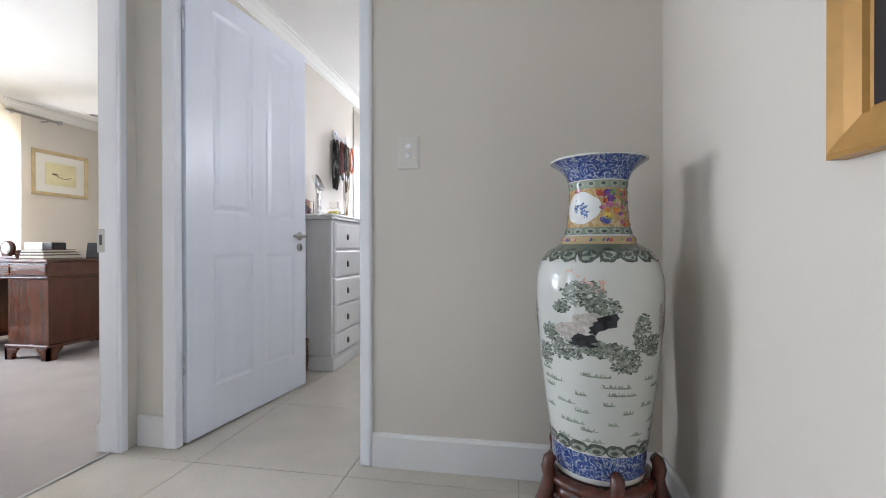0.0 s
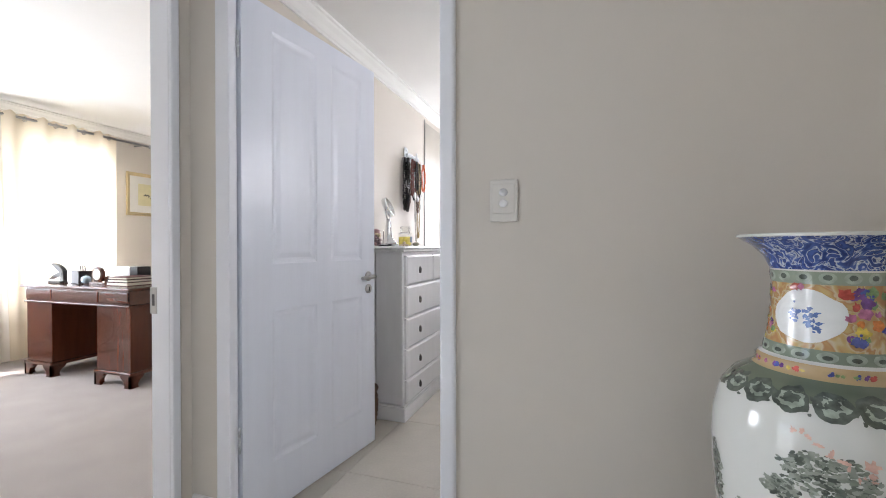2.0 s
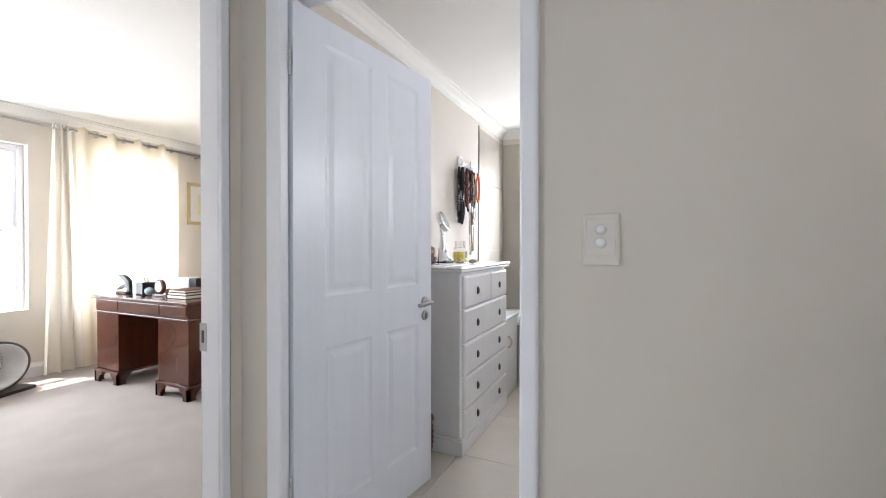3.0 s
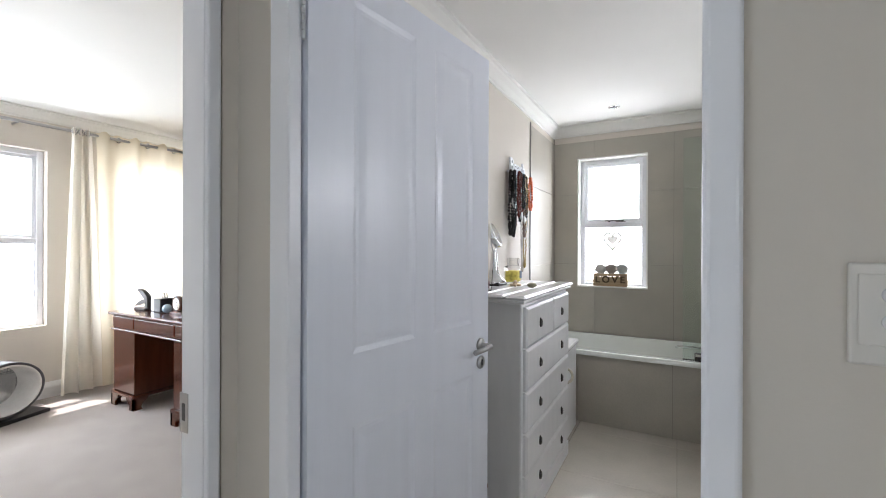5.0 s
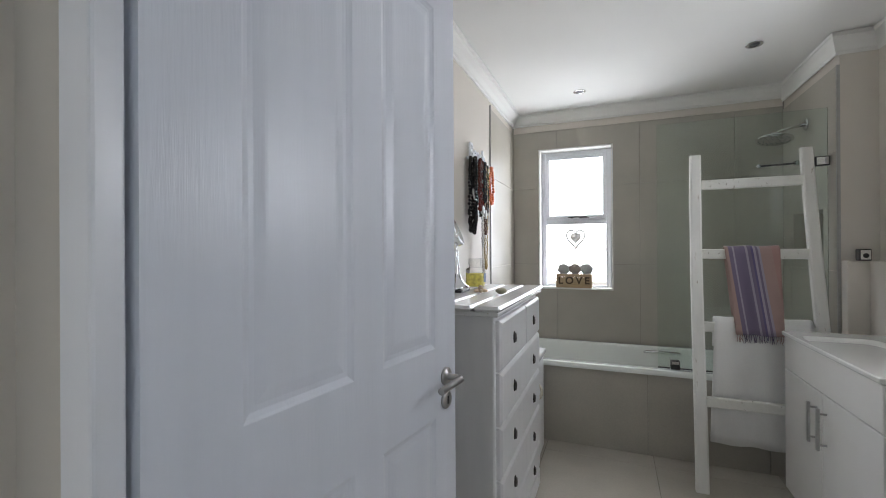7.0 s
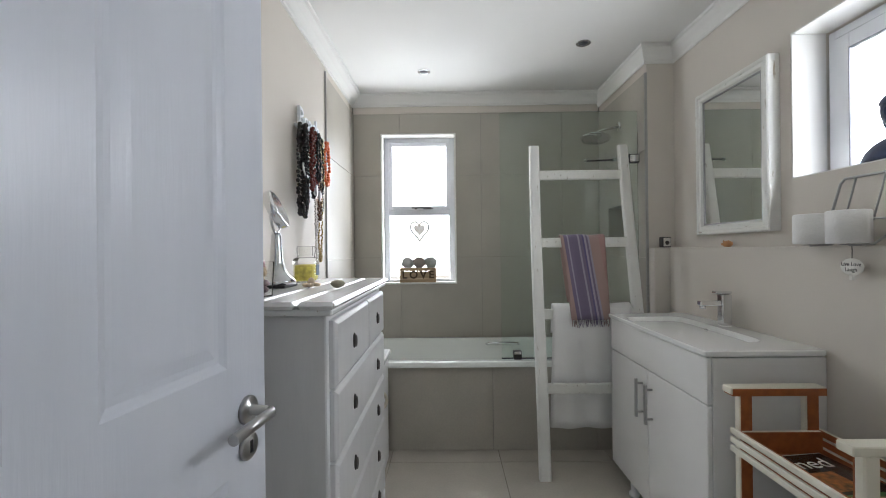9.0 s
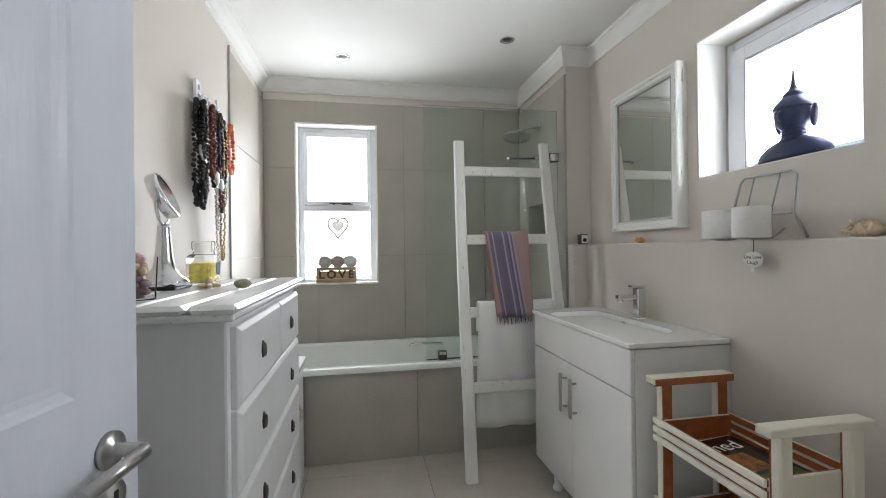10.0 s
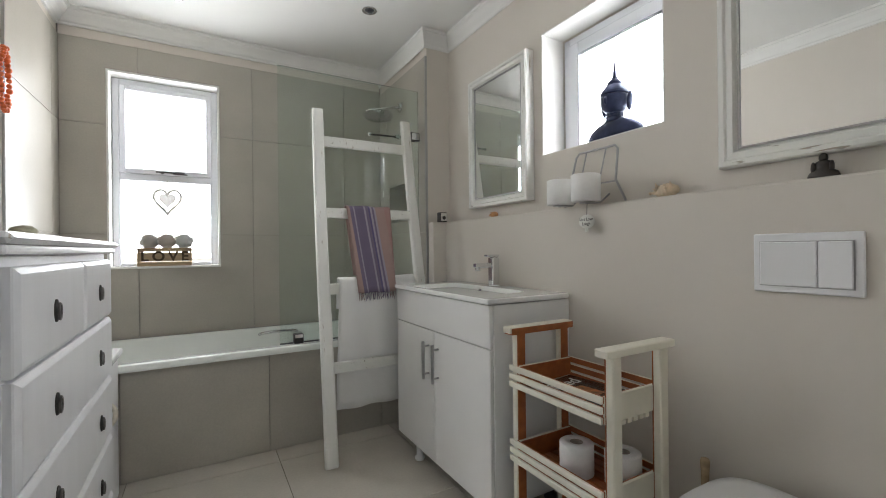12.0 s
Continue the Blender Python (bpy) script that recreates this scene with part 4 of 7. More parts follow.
shower_screen()
d = thing("shower_rail", (0.66, 2.70, 1.765), "thin chrome rail in the shower, coloured dark for its reflection, with a ball end", "rail")
# dark reflection of the chrome bar is put into its colour
part("bar", tube(B(), [(0.828, 2.70, 1.772), (0.535, 2.70, 1.764)], 0.006, 10), PEWTER, d)
part("ball", lathe(B(), [(0.001, -0.013), (0.009, -0.009), (0.013, 0), (0.009, 0.009), (0.001, 0.013)], (0.530, 2.70, 1.764), 14), CHROME, d)
part("end_clamp", bx((0.700, 2.688, 1.755), (0.730, 2.712, 1.785), 0.003), CHROME, d, "chrome clamp on the bar")
d = thing("rain_shower", (0.70, 2.90, 1.96), "round chrome rain shower head on a wall arm", "shower head")
part("arm", tube(B(), [(0.828, 2.905, 2.036), (0.75, 2.905, 2.022), (0.69, 2.905, 2.006), (0.672, 2.905, 1.99)], 0.009, 12), CHROME, d)
part("flange", lathe(B(), [(0.0, 0), (0.034, 0), (0.032, 0.006), (0.012, 0.010), (0, 0.010)], n=20, m=Matrix.Translation((0.829, 2.905, 2.036)) @ Matrix.Rotation(radians(-90), 4, "Y")), CHROME, d)
head = Matrix.Translation((0.664, 2.900, 1.950)) @ Matrix.Rotation(radians(5), 4, "Y") @ Matrix.Rotation(radians(-8), 4, "X")
rose = part("rose", lathe(B(), [(0.0, 0.0), (0.094, 0.0), (0.100, 0.006), (0.096, 0.012), (0.03, 0.018), (0.020, 0.030), (0.018, 0.048), (0, 0.050)], n=36, m=head), CHROME, d)
for ring, count in ((0.030, 6), (0.055, 12), (0.080, 18)):
    for k in range(count):
        a = 2 * math.pi * k / count
        part("nozzle", lathe(B(), [(0.0025, -0.003), (0.0035, 0.0), (0.0, 0.0)], n=6, m=head @ Matrix.Translation((ring * math.cos(a), ring * math.sin(a), 0))), DGREY, rose)
d = thing("bath_mixer", (0.80, 3.0, 0.75), "chrome bath tap on the shower wall", "tap")
part("body", tube(B(), [(0.828, 2.95, 0.80), (0.78, 2.95, 0.80), (0.76, 2.95, 0.80)], 0.022, 14), CHROME, d)
part("lever", bx((0.72, 2.94, 0.815), (0.79, 2.96, 0.826), 0.003), CHROME, d)


# ---- ladder and towels ----
def ladder():
    d = thing("towel_ladder", (0.45, 2.3, 0), "white distressed wooden towel ladder leaning on the glass screen", "towel ladder")

    def rail(xf, xt, w):
        bm = B()
        n = 14
        rings = []
        for k in range(n + 1):
            t = k / n
            c = Vector((xf + (xt - xf) * t + 0.004 * math.sin(5 * t + xf * 9), 2.25 + 0.345 * t, 1.835 * t))
            ww = w * (1 - 0.08 * t) / 2
            rings.append([bm.verts.new(c + Vector((dx * ww, dy * 0.019, 0))) for dx, dy in ((-1, -0.7), (-0.7, -1), (0.7, -1), (1, -0.7), (1, 0.7), (0.7, 1), (-0.7, 1), (-1, 0.7))])
        for a, b in zip(rings, rings[1:]):
            for j in range(8):
                bm.faces.new((a[j], a[(j + 1) % 8], b[(j + 1) % 8], b[j]))
        bm.faces.new(rings[0][::-1])
        bm.faces.new(rings[-1])
        part("rail", bm, DISTRESS, d)
    rail(0.153, 0.186, 0.062)
    rail(0.714, 0.722, 0.060)
    for zc in (1.652, 1.248, 0.845, 0.452):
        t = zc / 1.835
        xa, xb, y = 0.153 + 0.033 * t + 0.024, 0.714 + 0.008 * t - 0.024, 2.25 + 0.345 * t
        part("rung", bx((xa, y - 0.013, zc - 0.028), (xb, y + 0.013, zc + 0.028), 0.006, 2), DISTRESSH, d)


ladder()


def hanging(name, x0, x1, zt, front, back, y, thick, material, label, fringe=False, wave=0.004, lean=0.1665):
    """A towel laid over a rung: a front fall, the fold, and a back fall."""
    d = thing(name, ((x0 + x1) / 2, y, zt), label, "towel")
    bm = B()
    nx, prof = 22, []
    ys = y
    prof = [(ys - 0.022 - lean * front * (1 - k / 14), zt - front + front * k / 14) for k in range(15)]
    prof += [(ys - 0.013, zt + 0.012), (ys + 0.004, zt + 0.017), (ys + 0.018, zt + 0.010)]
    prof += [(ys + 0.020 - lean * (back * k / 8), zt - back * k / 8) for k in range(1, 9)]
    verts = []
    for k, (yy, z) in enumerate(prof):
        row = []
        for i in range(nx + 1):
            u = i / nx
            fall = max(0, zt - z)
            x = x0 + (x1 - x0) * u + (fall * (0.062 - 0.095 * u) if fringe else -0.04 * fall * (1 - u))
            w = wave * math.sin(u * 17 + z * 3) * min(1, fall * 5) + wave * 1.5 * noise.noise(Vector((u * 3, z * 4, x0 * 9)))
            row.append(bm.verts.new((x, yy + w, z + 0.006 * noise.noise(Vector((u * 4, 2.0, x0))))))
        verts.append(row)
    for a, b in zip(verts, verts[1:]):
        for i in range(nx):
            f = bm.faces.new((a[i], a[i + 1], b[i + 1], b[i]))
            f.smooth = True
    ob = part("cloth", bm, material, d)
    so = ob.modifiers.new("thickness", "SOLIDIFY")
    so.thickness, so.offset = thick, 1.0
    if fringe:
        for k in range(26):
            x = x0 + 0.004 + (x1 - x0) * k / 26 + front * (0.062 - 0.095 * k / 26)
            z = zt - front
            yy = ys - 0.024 - lean * front
            part("tassel", tube(B(), [(x, yy, z + 0.003), (x + random.uniform(-0.004, 0.004), yy - 0.002, z - 0.02), (x + random.uniform(-0.007, 0.007), yy, z - random.uniform(0.03, 0.045))], [0.0022, 0.002, 0.0012], 5), TOWELS, d)


hanging("striped_towel", 0.307, 0.561, 1.272, 0.452, 0.36, 2.486, 0.006, TOWELS, "lilac and peach striped fringed cotton towel over a ladder rung", True, lean=0.235)
hanging("white_towel", 0.243, 0.675, 0.876, 0.652, 0.14, 2.410, 0.013, TOWELW, "thick white terry towel over a low ladder rung", wave=0.006, lean=0.02)


# ---- vanity ----
def vanity():
    d = thing("vanity_unit", (0.73, 1.89, 0), "white lacquered two-door vanity unit on short legs", "vanity unit")
    x0, x1, y0, y1 = 0.528, 0.928, 1.458, 2.300
    part("body", bx((x0 + 0.018, y0, 0.080), (x1, y1, 0.838), 0.002), LACQ, d)
    part("fascia", bx((x0, y0 + 0.001, 0.678), (x0 + 0.017, y1 - 0.001, 0.838), 0.003), LACQ, d)
    for a, b, hy in ((y0 + 0.001, 1.886, 1.848), (1.889, y1 - 0.001, 1.938)):
        dr = part("door", bx((x0, a, 0.081), (x0 + 0.017, b, 0.674), 0.003), LACQ, d)
        bm = B()
        box(bm, (x0 - 0.036, hy - 0.008, 0.453), (x0 - 0.024, hy + 0.008, 0.626), 0.003)
        for z in (0.476, 0.603):
            tube(bm, [(x0 + 0.001, hy, z), (x0 - 0.026, hy, z)], 0.0045, 10)
        part("handle", bm, STEEL, dr, "satin steel bar handle")
    for x in (0.558, 0.88):
        for y in (1.53, 2.105):
            bm = lathe(B(), [(0.022, 0.0), (0.024, 0.004), (0.024, 0.014), (0.016, 0.02), (0.016, 0.075), (0.02, 0.0795)], (x, y, 0), 16)
            part("leg", bm, PLASTIC if x < 0.7 else DGREY, d)


vanity()


def basin():
    d = thing("washbasin", (0.73, 1.89, 0.84), "thin-edged white ceramic basin top on the vanity", "basin")
    x0, x1, y0, y1, z = 0.515, 0.929, 1.453, 2.309, 0.863
    cy = 1.881
    bm = B()

    def loop(w, dd, zz, power, ox=0.0):
        out = []
        for k in range(48):
            a = 2 * math.pi * k / 48 + math.pi / 48
            c, s = math.cos(a), math.sin(a)
            out.append(bm.verts.new((ox + w * math.copysign(abs(c) ** (2 / power), c), cy + dd * math.copysign(abs(s) ** (2 / power), s), zz)))
        return out
    mx = (x0 + x1) / 2
    hw, hd = (x1 - x0) / 2, (y1 - y0) / 2
    loops = [loop(hw - 0.002, hd - 0.002, z - 0.020, 60, mx), loop(hw, hd, z - 0.015, 60, mx), loop(hw, hd, z - 0.004, 60, mx), loop(hw - 0.004, hd - 0.004, z, 60, mx),
             loop(0.146, 0.300, z, 7, 0.684), loop(0.141, 0.293, z - 0.008, 7, 0.684), loop(0.118, 0.262, z - 0.07, 5, 0.685), loop(0.07, 0.16, z - 0.10, 3, 0.69)]
    for a, b in zip(loops, loops[1:]):
        for k in range(48):
            f = bm.faces.new((a[k], a[(k + 1) % 48], b[(k + 1) % 48], b[k]))
    bm.faces.new(loops[-1])
    bm.faces.new(loops[0][::-1])
    bmesh.ops.recalc_face_normals(bm, faces=bm.faces)
    part("bowl", bm, CERAMIC, d)
    m = Matrix.Translation((0.796, 1.905, z - 0.030)) @ Matrix.Rotation(radians(-80), 4, "Y")
    part("overflow_ring", lathe(B(), [(0.016, 0.0), (0.019, 0.0), (0.019, 0.003), (0.016, 0.003)], n=20, m=m), CHROME, d)
    part("overflow_hole", lathe(B(), [(0.0, 0.0015), (0.016, 0.0015), (0.016, 0.0), (0, 0)], n=16, m=m), BLACK, d)


basin()
d = thing("basin_tap", (0.875, 1.90, 0.862), "square chrome single-lever basin mixer", "tap")
part("body", bx((0.853, 1.880, 0.8635), (0.897, 1.920, 1.005), 0.006, 2), CHROME, d)
part("spout", bx((0.762, 1.884, 0.955), (0.853, 1.916, 0.977), 0.005, 2, None), CHROME, d)
part("lever", bx((0.828, 1.883, 1.007), (0.899, 1.917, 1.018), 0.003), CHROME, d)
part("outlet", lathe(B(), [(0.011, -0.014), (0.013, -0.012), (0.013, 0.0)], (0.779, 1.90, 0.955), 16), CHROME, d)


# ---- trolley ----
def trolley():
    d = thing("slatted_trolley", (0.71, 1.18, 0), "cream and orange-brown slatted wooden three-tier trolley", "trolley")
    x0, x1, y0, y1 = 0.556, 0.806, 0.980, 1.346
    for x in (x0 + 0.004, x1 - 0.041):
        for y, inner in ((y0 - 0.027, 1), (y1 + 0.001, -1)):
            part("post", bx((x, y, 0), (x + 0.037, y + 0.026, 0.7545), 0.004), CREAM, d)
            yi = y + 0.0265 if inner > 0 else y - 0.0035
            part("post_lining", bx((x + 0.002, yi, 0.02), (x + 0.035, yi + 0.003, 0.7505)), TEAK, d, "orange-brown inner face")
    for y in (y0 - 0.014, y1 + 0.014):
        hr = part("handle", bx((x0 - 0.028, y - 0.022, 0.755), (x1 + 0.016, y + 0.022, 0.777), 0.003, 1), CREAM, d)
        if y > 1.2:
            part("handle_lining", bx((x0 - 0.024, y - 0.0215, 0.7515), (x1 + 0.012, y + 0.018, 0.7545)), TEAK, d, "orange-brown underside")
            part("handle_lining", bx((x0 - 0.024, y - 0.0252, 0.752), (x1 + 0.012, y - 0.0225, 0.774)), TEAK, d, "orange-brown inner face")
    for zb in (0.568, 0.312, 0.045):
        for s in range(3):
            z = zb + 0.028 * s
            for xa, xb, xi in ((x0 - 0.010, x0 + 0.001, x0 + 0.0012), (x1 - 0.001, x1 + 0.010, x1 - 0.0042)):
                part("side_slat", bx((xa, y0 + 0.002, z), (xb, y1 + 0.028, z + 0.019), 0.002), CREAM, d)
                part("slat_lining", bx((xi, y0 + 0.003, z + 0.001), (xi + 0.003, y1 - 0.001, z + 0.019)), TEAK, d)
        for ya, yb, out in ((y0, y0 + 0.010, True), (y1 - 0.012, y1 - 0.002, False)):
            bm = B()
            box(bm, (x0 + 0.005, ya, zb - 0.002), (x1 - 0.005, yb, zb + 0.075), 0.002)
            for k in range(6):
                xa = x0 + 0.046 + 0.026 * k
                box(bm, (xa, ya, zb - 0.014), (xa + 0.016, yb, zb - 0.002))
            part("end_panel", bm, CREAM, d)
            yi = yb + 0.0005 if out else ya - 0.0035
            part("end_lining", bx((x0 + 0.006, yi, zb), (x1 - 0.006, yi + 0.003, zb + 0.074)), TEAK, d, "orange-brown inner face")
        for k in range(7):
            xa = x0 + 0.004 + 0.0345 * k
            part("floor_slat", bx((xa, y0 + 0.014, zb), (xa + 0.030, y1 - 0.016, zb + 0.010), 0.002), TEAK, d)


trolley()
m = Matrix.Translation((0.69, 1.155, 0.5795)) @ Matrix.Rotation(radians(8), 4, "Z")
d = thing("magazine", (0.69, 1.155, 0.5795), "dark glossy magazine lying in the trolley's top tray", "magazine")
part("pages", bx((-0.099, -0.138, 0), (0.099, 0.138, 0.008), 0, 1, m), PAGES, d)
COVER = mat("dark_magazine_cover", (0.035, 0.028, 0.026), 0.25, vary=0.95, scale=22, coat=0.3)
GREENC = mat("green_magazine_print", (0.05, 0.13, 0.03), 0.3, vary=0.6, scale=60)
AMBERC = mat("amber_magazine_print", (0.36, 0.13, 0.03), 0.3, vary=0.7, scale=60)
cover = part("cover", bx((-0.100, -0.140, 0.0082), (0.100, 0.140, 0.0095), 0, 1, m), COVER, d)
part("border", bx((-0.103, 0.1405, 0.0005), (0.103, 0.1435, 0.0094), 0, 1, m), PAPER, d)
lettering("title", "fined", 0.072, 0.0004, m @ Matrix.Translation((0.0, 0.088, 0.0100)) @ Matrix.Rotation(radians(0), 4, "Z"), PAPER, d, "white title lettering")
part("picture_print", bx((-0.075, -0.13, 0.0096), (0.085, -0.06, 0.0100), 0, 1, m), GREENC, d, "green printed picture")
part("picture_print", bx((-0.085, -0.045, 0.0096), (0.03, 0.045, 0.0100), 0, 1, m), AMBERC, d, "amber printed picture")


def paper_roll(x, y, z, tilt=0.0, words="white toilet roll", group="toilet rolls", loose=False):
    d = thing("toilet_roll", (x, y, z), words, "toilet roll", group)
    m = Matrix.Translation((x, y, z)) @ Matrix.Rotation(tilt, 4, "Y")
    part("paper", lathe(B(), [(0.021, 0.0), (0.050, 0.0), (0.0535, 0.003), (0.0535, 0.097), (0.050, 0.100), (0.021, 0.100), (0.021, 0.0)], n=36, m=m), TISSUE, d)
    if loose:
        bm = B()
        rows = [[bm.verts.new((x - 0.055 - 0.004 * k, y - 0.03 + 0.012 * k - 0.06 * (k / 6) ** 2, z + h)) for h in (0.002 + 0.012 * (k / 6) ** 2, 0.098)] for k in range(7)]
        for a, b in zip(rows, rows[1:]):
            bm.faces.new((a[0], b[0], b[1], a[1]))
        so = part("loose_end", bm, TISSUE, d).modifiers.new("thickness", "SOLIDIFY")
        so.thickness = 0.0012
    part("core", lathe(B(), [(0.0205, 0.001), (0.0205, 0.099), (0.019, 0.099), (0.019, 0.001), (0.0205, 0.001)], n=24, m=m), CARD, d)
    return d


paper_roll(0.665, 1.180, 0.3225, words="spare white toilet roll standing in the trolley tray")
paper_roll(0.735, 1.060, 0.3225, words="part-used toilet roll with a loose end in the trolley tray", loose=True)
bm = B()
box(bm, (0.61, 1.02, 0.0555), (0.79, 1.22, 0.10), 0.01, 2)
solid("folded_cloth", bm, DGREY, "dark folded cloth in the trolley's lowest tray", "cloth")

# ---- ledge things ----
d = thing("roll_stand", (0.95, 1.39, 1.213), "bent wire toilet roll holder on the ledge", "toilet roll holder")
part("wire", tube(B(), [(0.955, 1.205, 1.217), (0.958, 1.250, 1.30), (0.985, 1.260, 1.420), (0.987, 1.274, 1.436), (0.987, 1.448, 1.436), (0.985, 1.463, 1.420), (0.958, 1.475, 1.30), (0.955, 1.50, 1.217)], 0.0045, 8), STEEL, d)
for y in (1.315, 1.41):
    part("wire", tube(B(), [(0.987, y, 1.435), (0.960, y + 0.015, 1.29)], 0.003, 8), STEEL, d)
part("wire", tube(B(), [(0.958, 1.250, 1.295), (0.957, 1.38, 1.295), (0.958, 1.475, 1.295)], 0.003, 8), STEEL, d)
for y in (1.318, 1.457):
    part("prong", tube(B(), [(0.958, y - 0.04, 1.25), (0.93, y - 0.02, 1.217), (0.875, y, 1.214), (0.875, y, 1.236), (0.875, y, 1.32)], 0.0035, 8), STEEL, d)
    part("cup", lathe(B(), [(0.0, 0.0), (0.03, 0.0), (0.03, 0.003), (0.0, 0.003)], (0.885, y, 1.215), 20), STEEL, d)
paper_roll(0.868, 1.312, 1.2195, words="white toilet roll on the wire holder")
paper_roll(0.885, 1.457, 1.2195, words="white toilet roll on the wire holder")
d = thing("speech_bubble_sign", (0.902, 1.338, 1.12), "small white speech-bubble sign hanging below the wire holder", "sign")
m = Matrix.Translation((0.902, 1.338, 1.147)) @ Matrix.Rotation(radians(-90), 4, "Z") @ Matrix.Rotation(radians(90), 4, "X")
bm = lathe(B(), [(0.0, -0.003), (0.034, -0.003), (0.036, 0.0), (0.034, 0.003), (0.0, 0.003)], n=28, m=m, sx=1.05, sy=0.75)
box(bm, (-0.006, -0.040, -0.003), (0.004, -0.022, 0.003), 0, 1, m)
part("board", bm, PAPER, d)
part("cord", tube(B(), [(0.902, 1.338, 1.168), (0.900, 1.335, 1.20), (0.89, 1.325, 1.214)], 0.0012, 6), INK, d)
lettering("lettering", "Live Love\nLaugh", 0.017, 0.0003, m @ Matrix.Translation((0, 0.0, 0.0034)), INK, d, "small dark handwriting")

d = thing("candle_holder", (0.92, 2.47, 1.213), "small square black and white tealight holder on the ledge", "candle holder")
part("cube", bx((0.885, 2.452, 1.214), (0.935, 2.494, 1.274), 0.005, 2), INK, d)
part("front_plate", bx((0.890, 2.4495, 1.220), (0.930, 2.4515, 1.268), 0.001), PAPER, d, "white printed front")
part("motif", lathe(B(), [(0.0, 0), (0.012, 0), (0.012, 0.0015), (0, 0.0015)], n=16, m=Matrix.Translation((0.91, 2.4493, 1.240)) @ Matrix.Rotation(radians(90), 4, "X")), INK, d)


def conch(x, y, z, s, m1, words):
    """A spiny whorled shell lying on its side along y."""
    bm = B()
    pts, rad = [], []
    for k in range(25):
        t = k / 24
        pts.append((x + 0.05 * s * math.sin(6 * t), y + s * 1.9 * (t - 0.5), z + s * (0.40 - 0.10 * t)))
        rad.append(s * (0.05 + 0.36 * math.sin(math.pi * min(1, t * 1.25)) ** 0.8 * (1 if t < 0.8 else (1 - t) / 0.2) + 0.03 * (k % 3)))
    tube(bm, pts, rad, 14)
    for k in range(11):
        a = 0.5 + 1.15 * k
        t = 0.15 + 0.06 * k
        r = s * 0.34
        p = Vector((x, y + s * 1.9 * (t - 0.5), z + s * 0.36))
        o = Vector((math.cos(a), 0.25, abs(math.sin(a))))
        tube(bm, [p + o * r * 0.6, p + o * r * 1.6], [0.13 * s, 0.02 * s], 7)
    return solid("conch_shell", bm, m1, words, "shell", "shells on the ledge")


conch(0.965, 2.02, 1.213, 0.036, SHELLO, "small orange spiny seashell on the ledge")
conch(0.962, 1.065, 1.213, 0.055, SHELL, "large cream spiny seashell on the ledge")


def seated_figure(x, y, z, s, material, name, label, bust):
    """A plain cast statue in one mesh."""
    bm = B()
    if bust:
        at = Matrix.Translation((x, y, z))
        lathe(bm, [(0.0, 0.0), (0.385, 0.0), (0.39, 0.05), (0.36, 0.11), (0.28, 0.175), (0.18, 0.22), (0.11, 0.245), (0.0, 0.25)], n=28, m=at @ Matrix.Diagonal((s * 0.48, s, s, 1)))
        lathe(bm, [(0.14, 0.20), (0.112, 0.245), (0.104, 0.29), (0.108, 0.36)], n=24, m=at @ Matrix.Diagonal((s * 0.95, s, s, 1)))
        for k in range(2):
            lathe(bm, [(0.11, 0.262 + 0.03 * k), (0.118, 0.270 + 0.03 * k), (0.11, 0.278 + 0.03 * k)], n=24, m=at @ Matrix.Diagonal((s * 0.95, s, s, 1)))
        blob(bm, (x, y, z + 0.475 * s), (0.178 * s, 0.168 * s, 0.192 * s), 0.03, sub=3)
        curl = [(0.180, 0.53)]
        for k in range(6):
            t = k / 5
            curl += [(0.186 - 0.085 * t ** 1.6, 0.545 + 0.115 * t), (0.179 - 0.085 * t ** 1.6, 0.556 + 0.115 * t)]
        curl += [(0.098, 0.685), (0.090, 0.705), (0.060, 0.735), (0.036, 0.752), (0.042, 0.765), (0.026, 0.785), (0.022, 0.82), (0.012, 0.91), (0.003, 1.0)]
        lathe(bm, curl, n=28, m=at @ Matrix.Diagonal((s, s * 0.96, s, 1)))
        for sd in (-1, 1):
            blob(bm, (x + 0.03 * s, y + sd * 0.190 * s, z + 0.43 * s), (0.050 * s, 0.026 * s, 0.125 * s), 0.1, m=Matrix.Rotation(-sd * radians(5), 3, "X"))
        blob(bm, (x - 0.172 * s, y, z + 0.455 * s), (0.030 * s, 0.026 * s, 0.055 * s), 0.0)
    else:
        lathe(bm, [(0.0, 0.0), (0.50, 0.0), (0.52, 0.10), (0.46, 0.24), (0.30, 0.34), (0.27, 0.46), (0.28, 0.58), (0.22, 0.66), (0.10, 0.70)], n=24, m=Matrix.Translation((x, y, z)) @ Matrix.Diagonal((s * 0.6, s * 0.95, s, 1)))
        blob(bm, (x, y, z + 0.80 * s), (0.15 * s, 0.15 * s, 0.18 * s), 0.03)
        blob(bm, (x, y, z + 0.98 * s), (0.06 * s, 0.06 * s, 0.06 * s), 0.03)
        for sd in (-1, 1):
            blob(bm, (x - 0.10 * s, y + sd * 0.28 * s, z + 0.42 * s), (0.09 * s, 0.08 * s, 0.24 * s), 0.05)
    return solid(name, bm, material, label, "statue")


seated_figure(1.058, 1.328, 1.480, 0.318, BRONZE, "bust_statue", "dark blue-black bronze bust with a pointed crown on the window sill", True)
seated_figure(0.972, 0.650, 1.213, 0.066, BRONZE2, "small_statue", "small dark seated statue on the ledge", False)


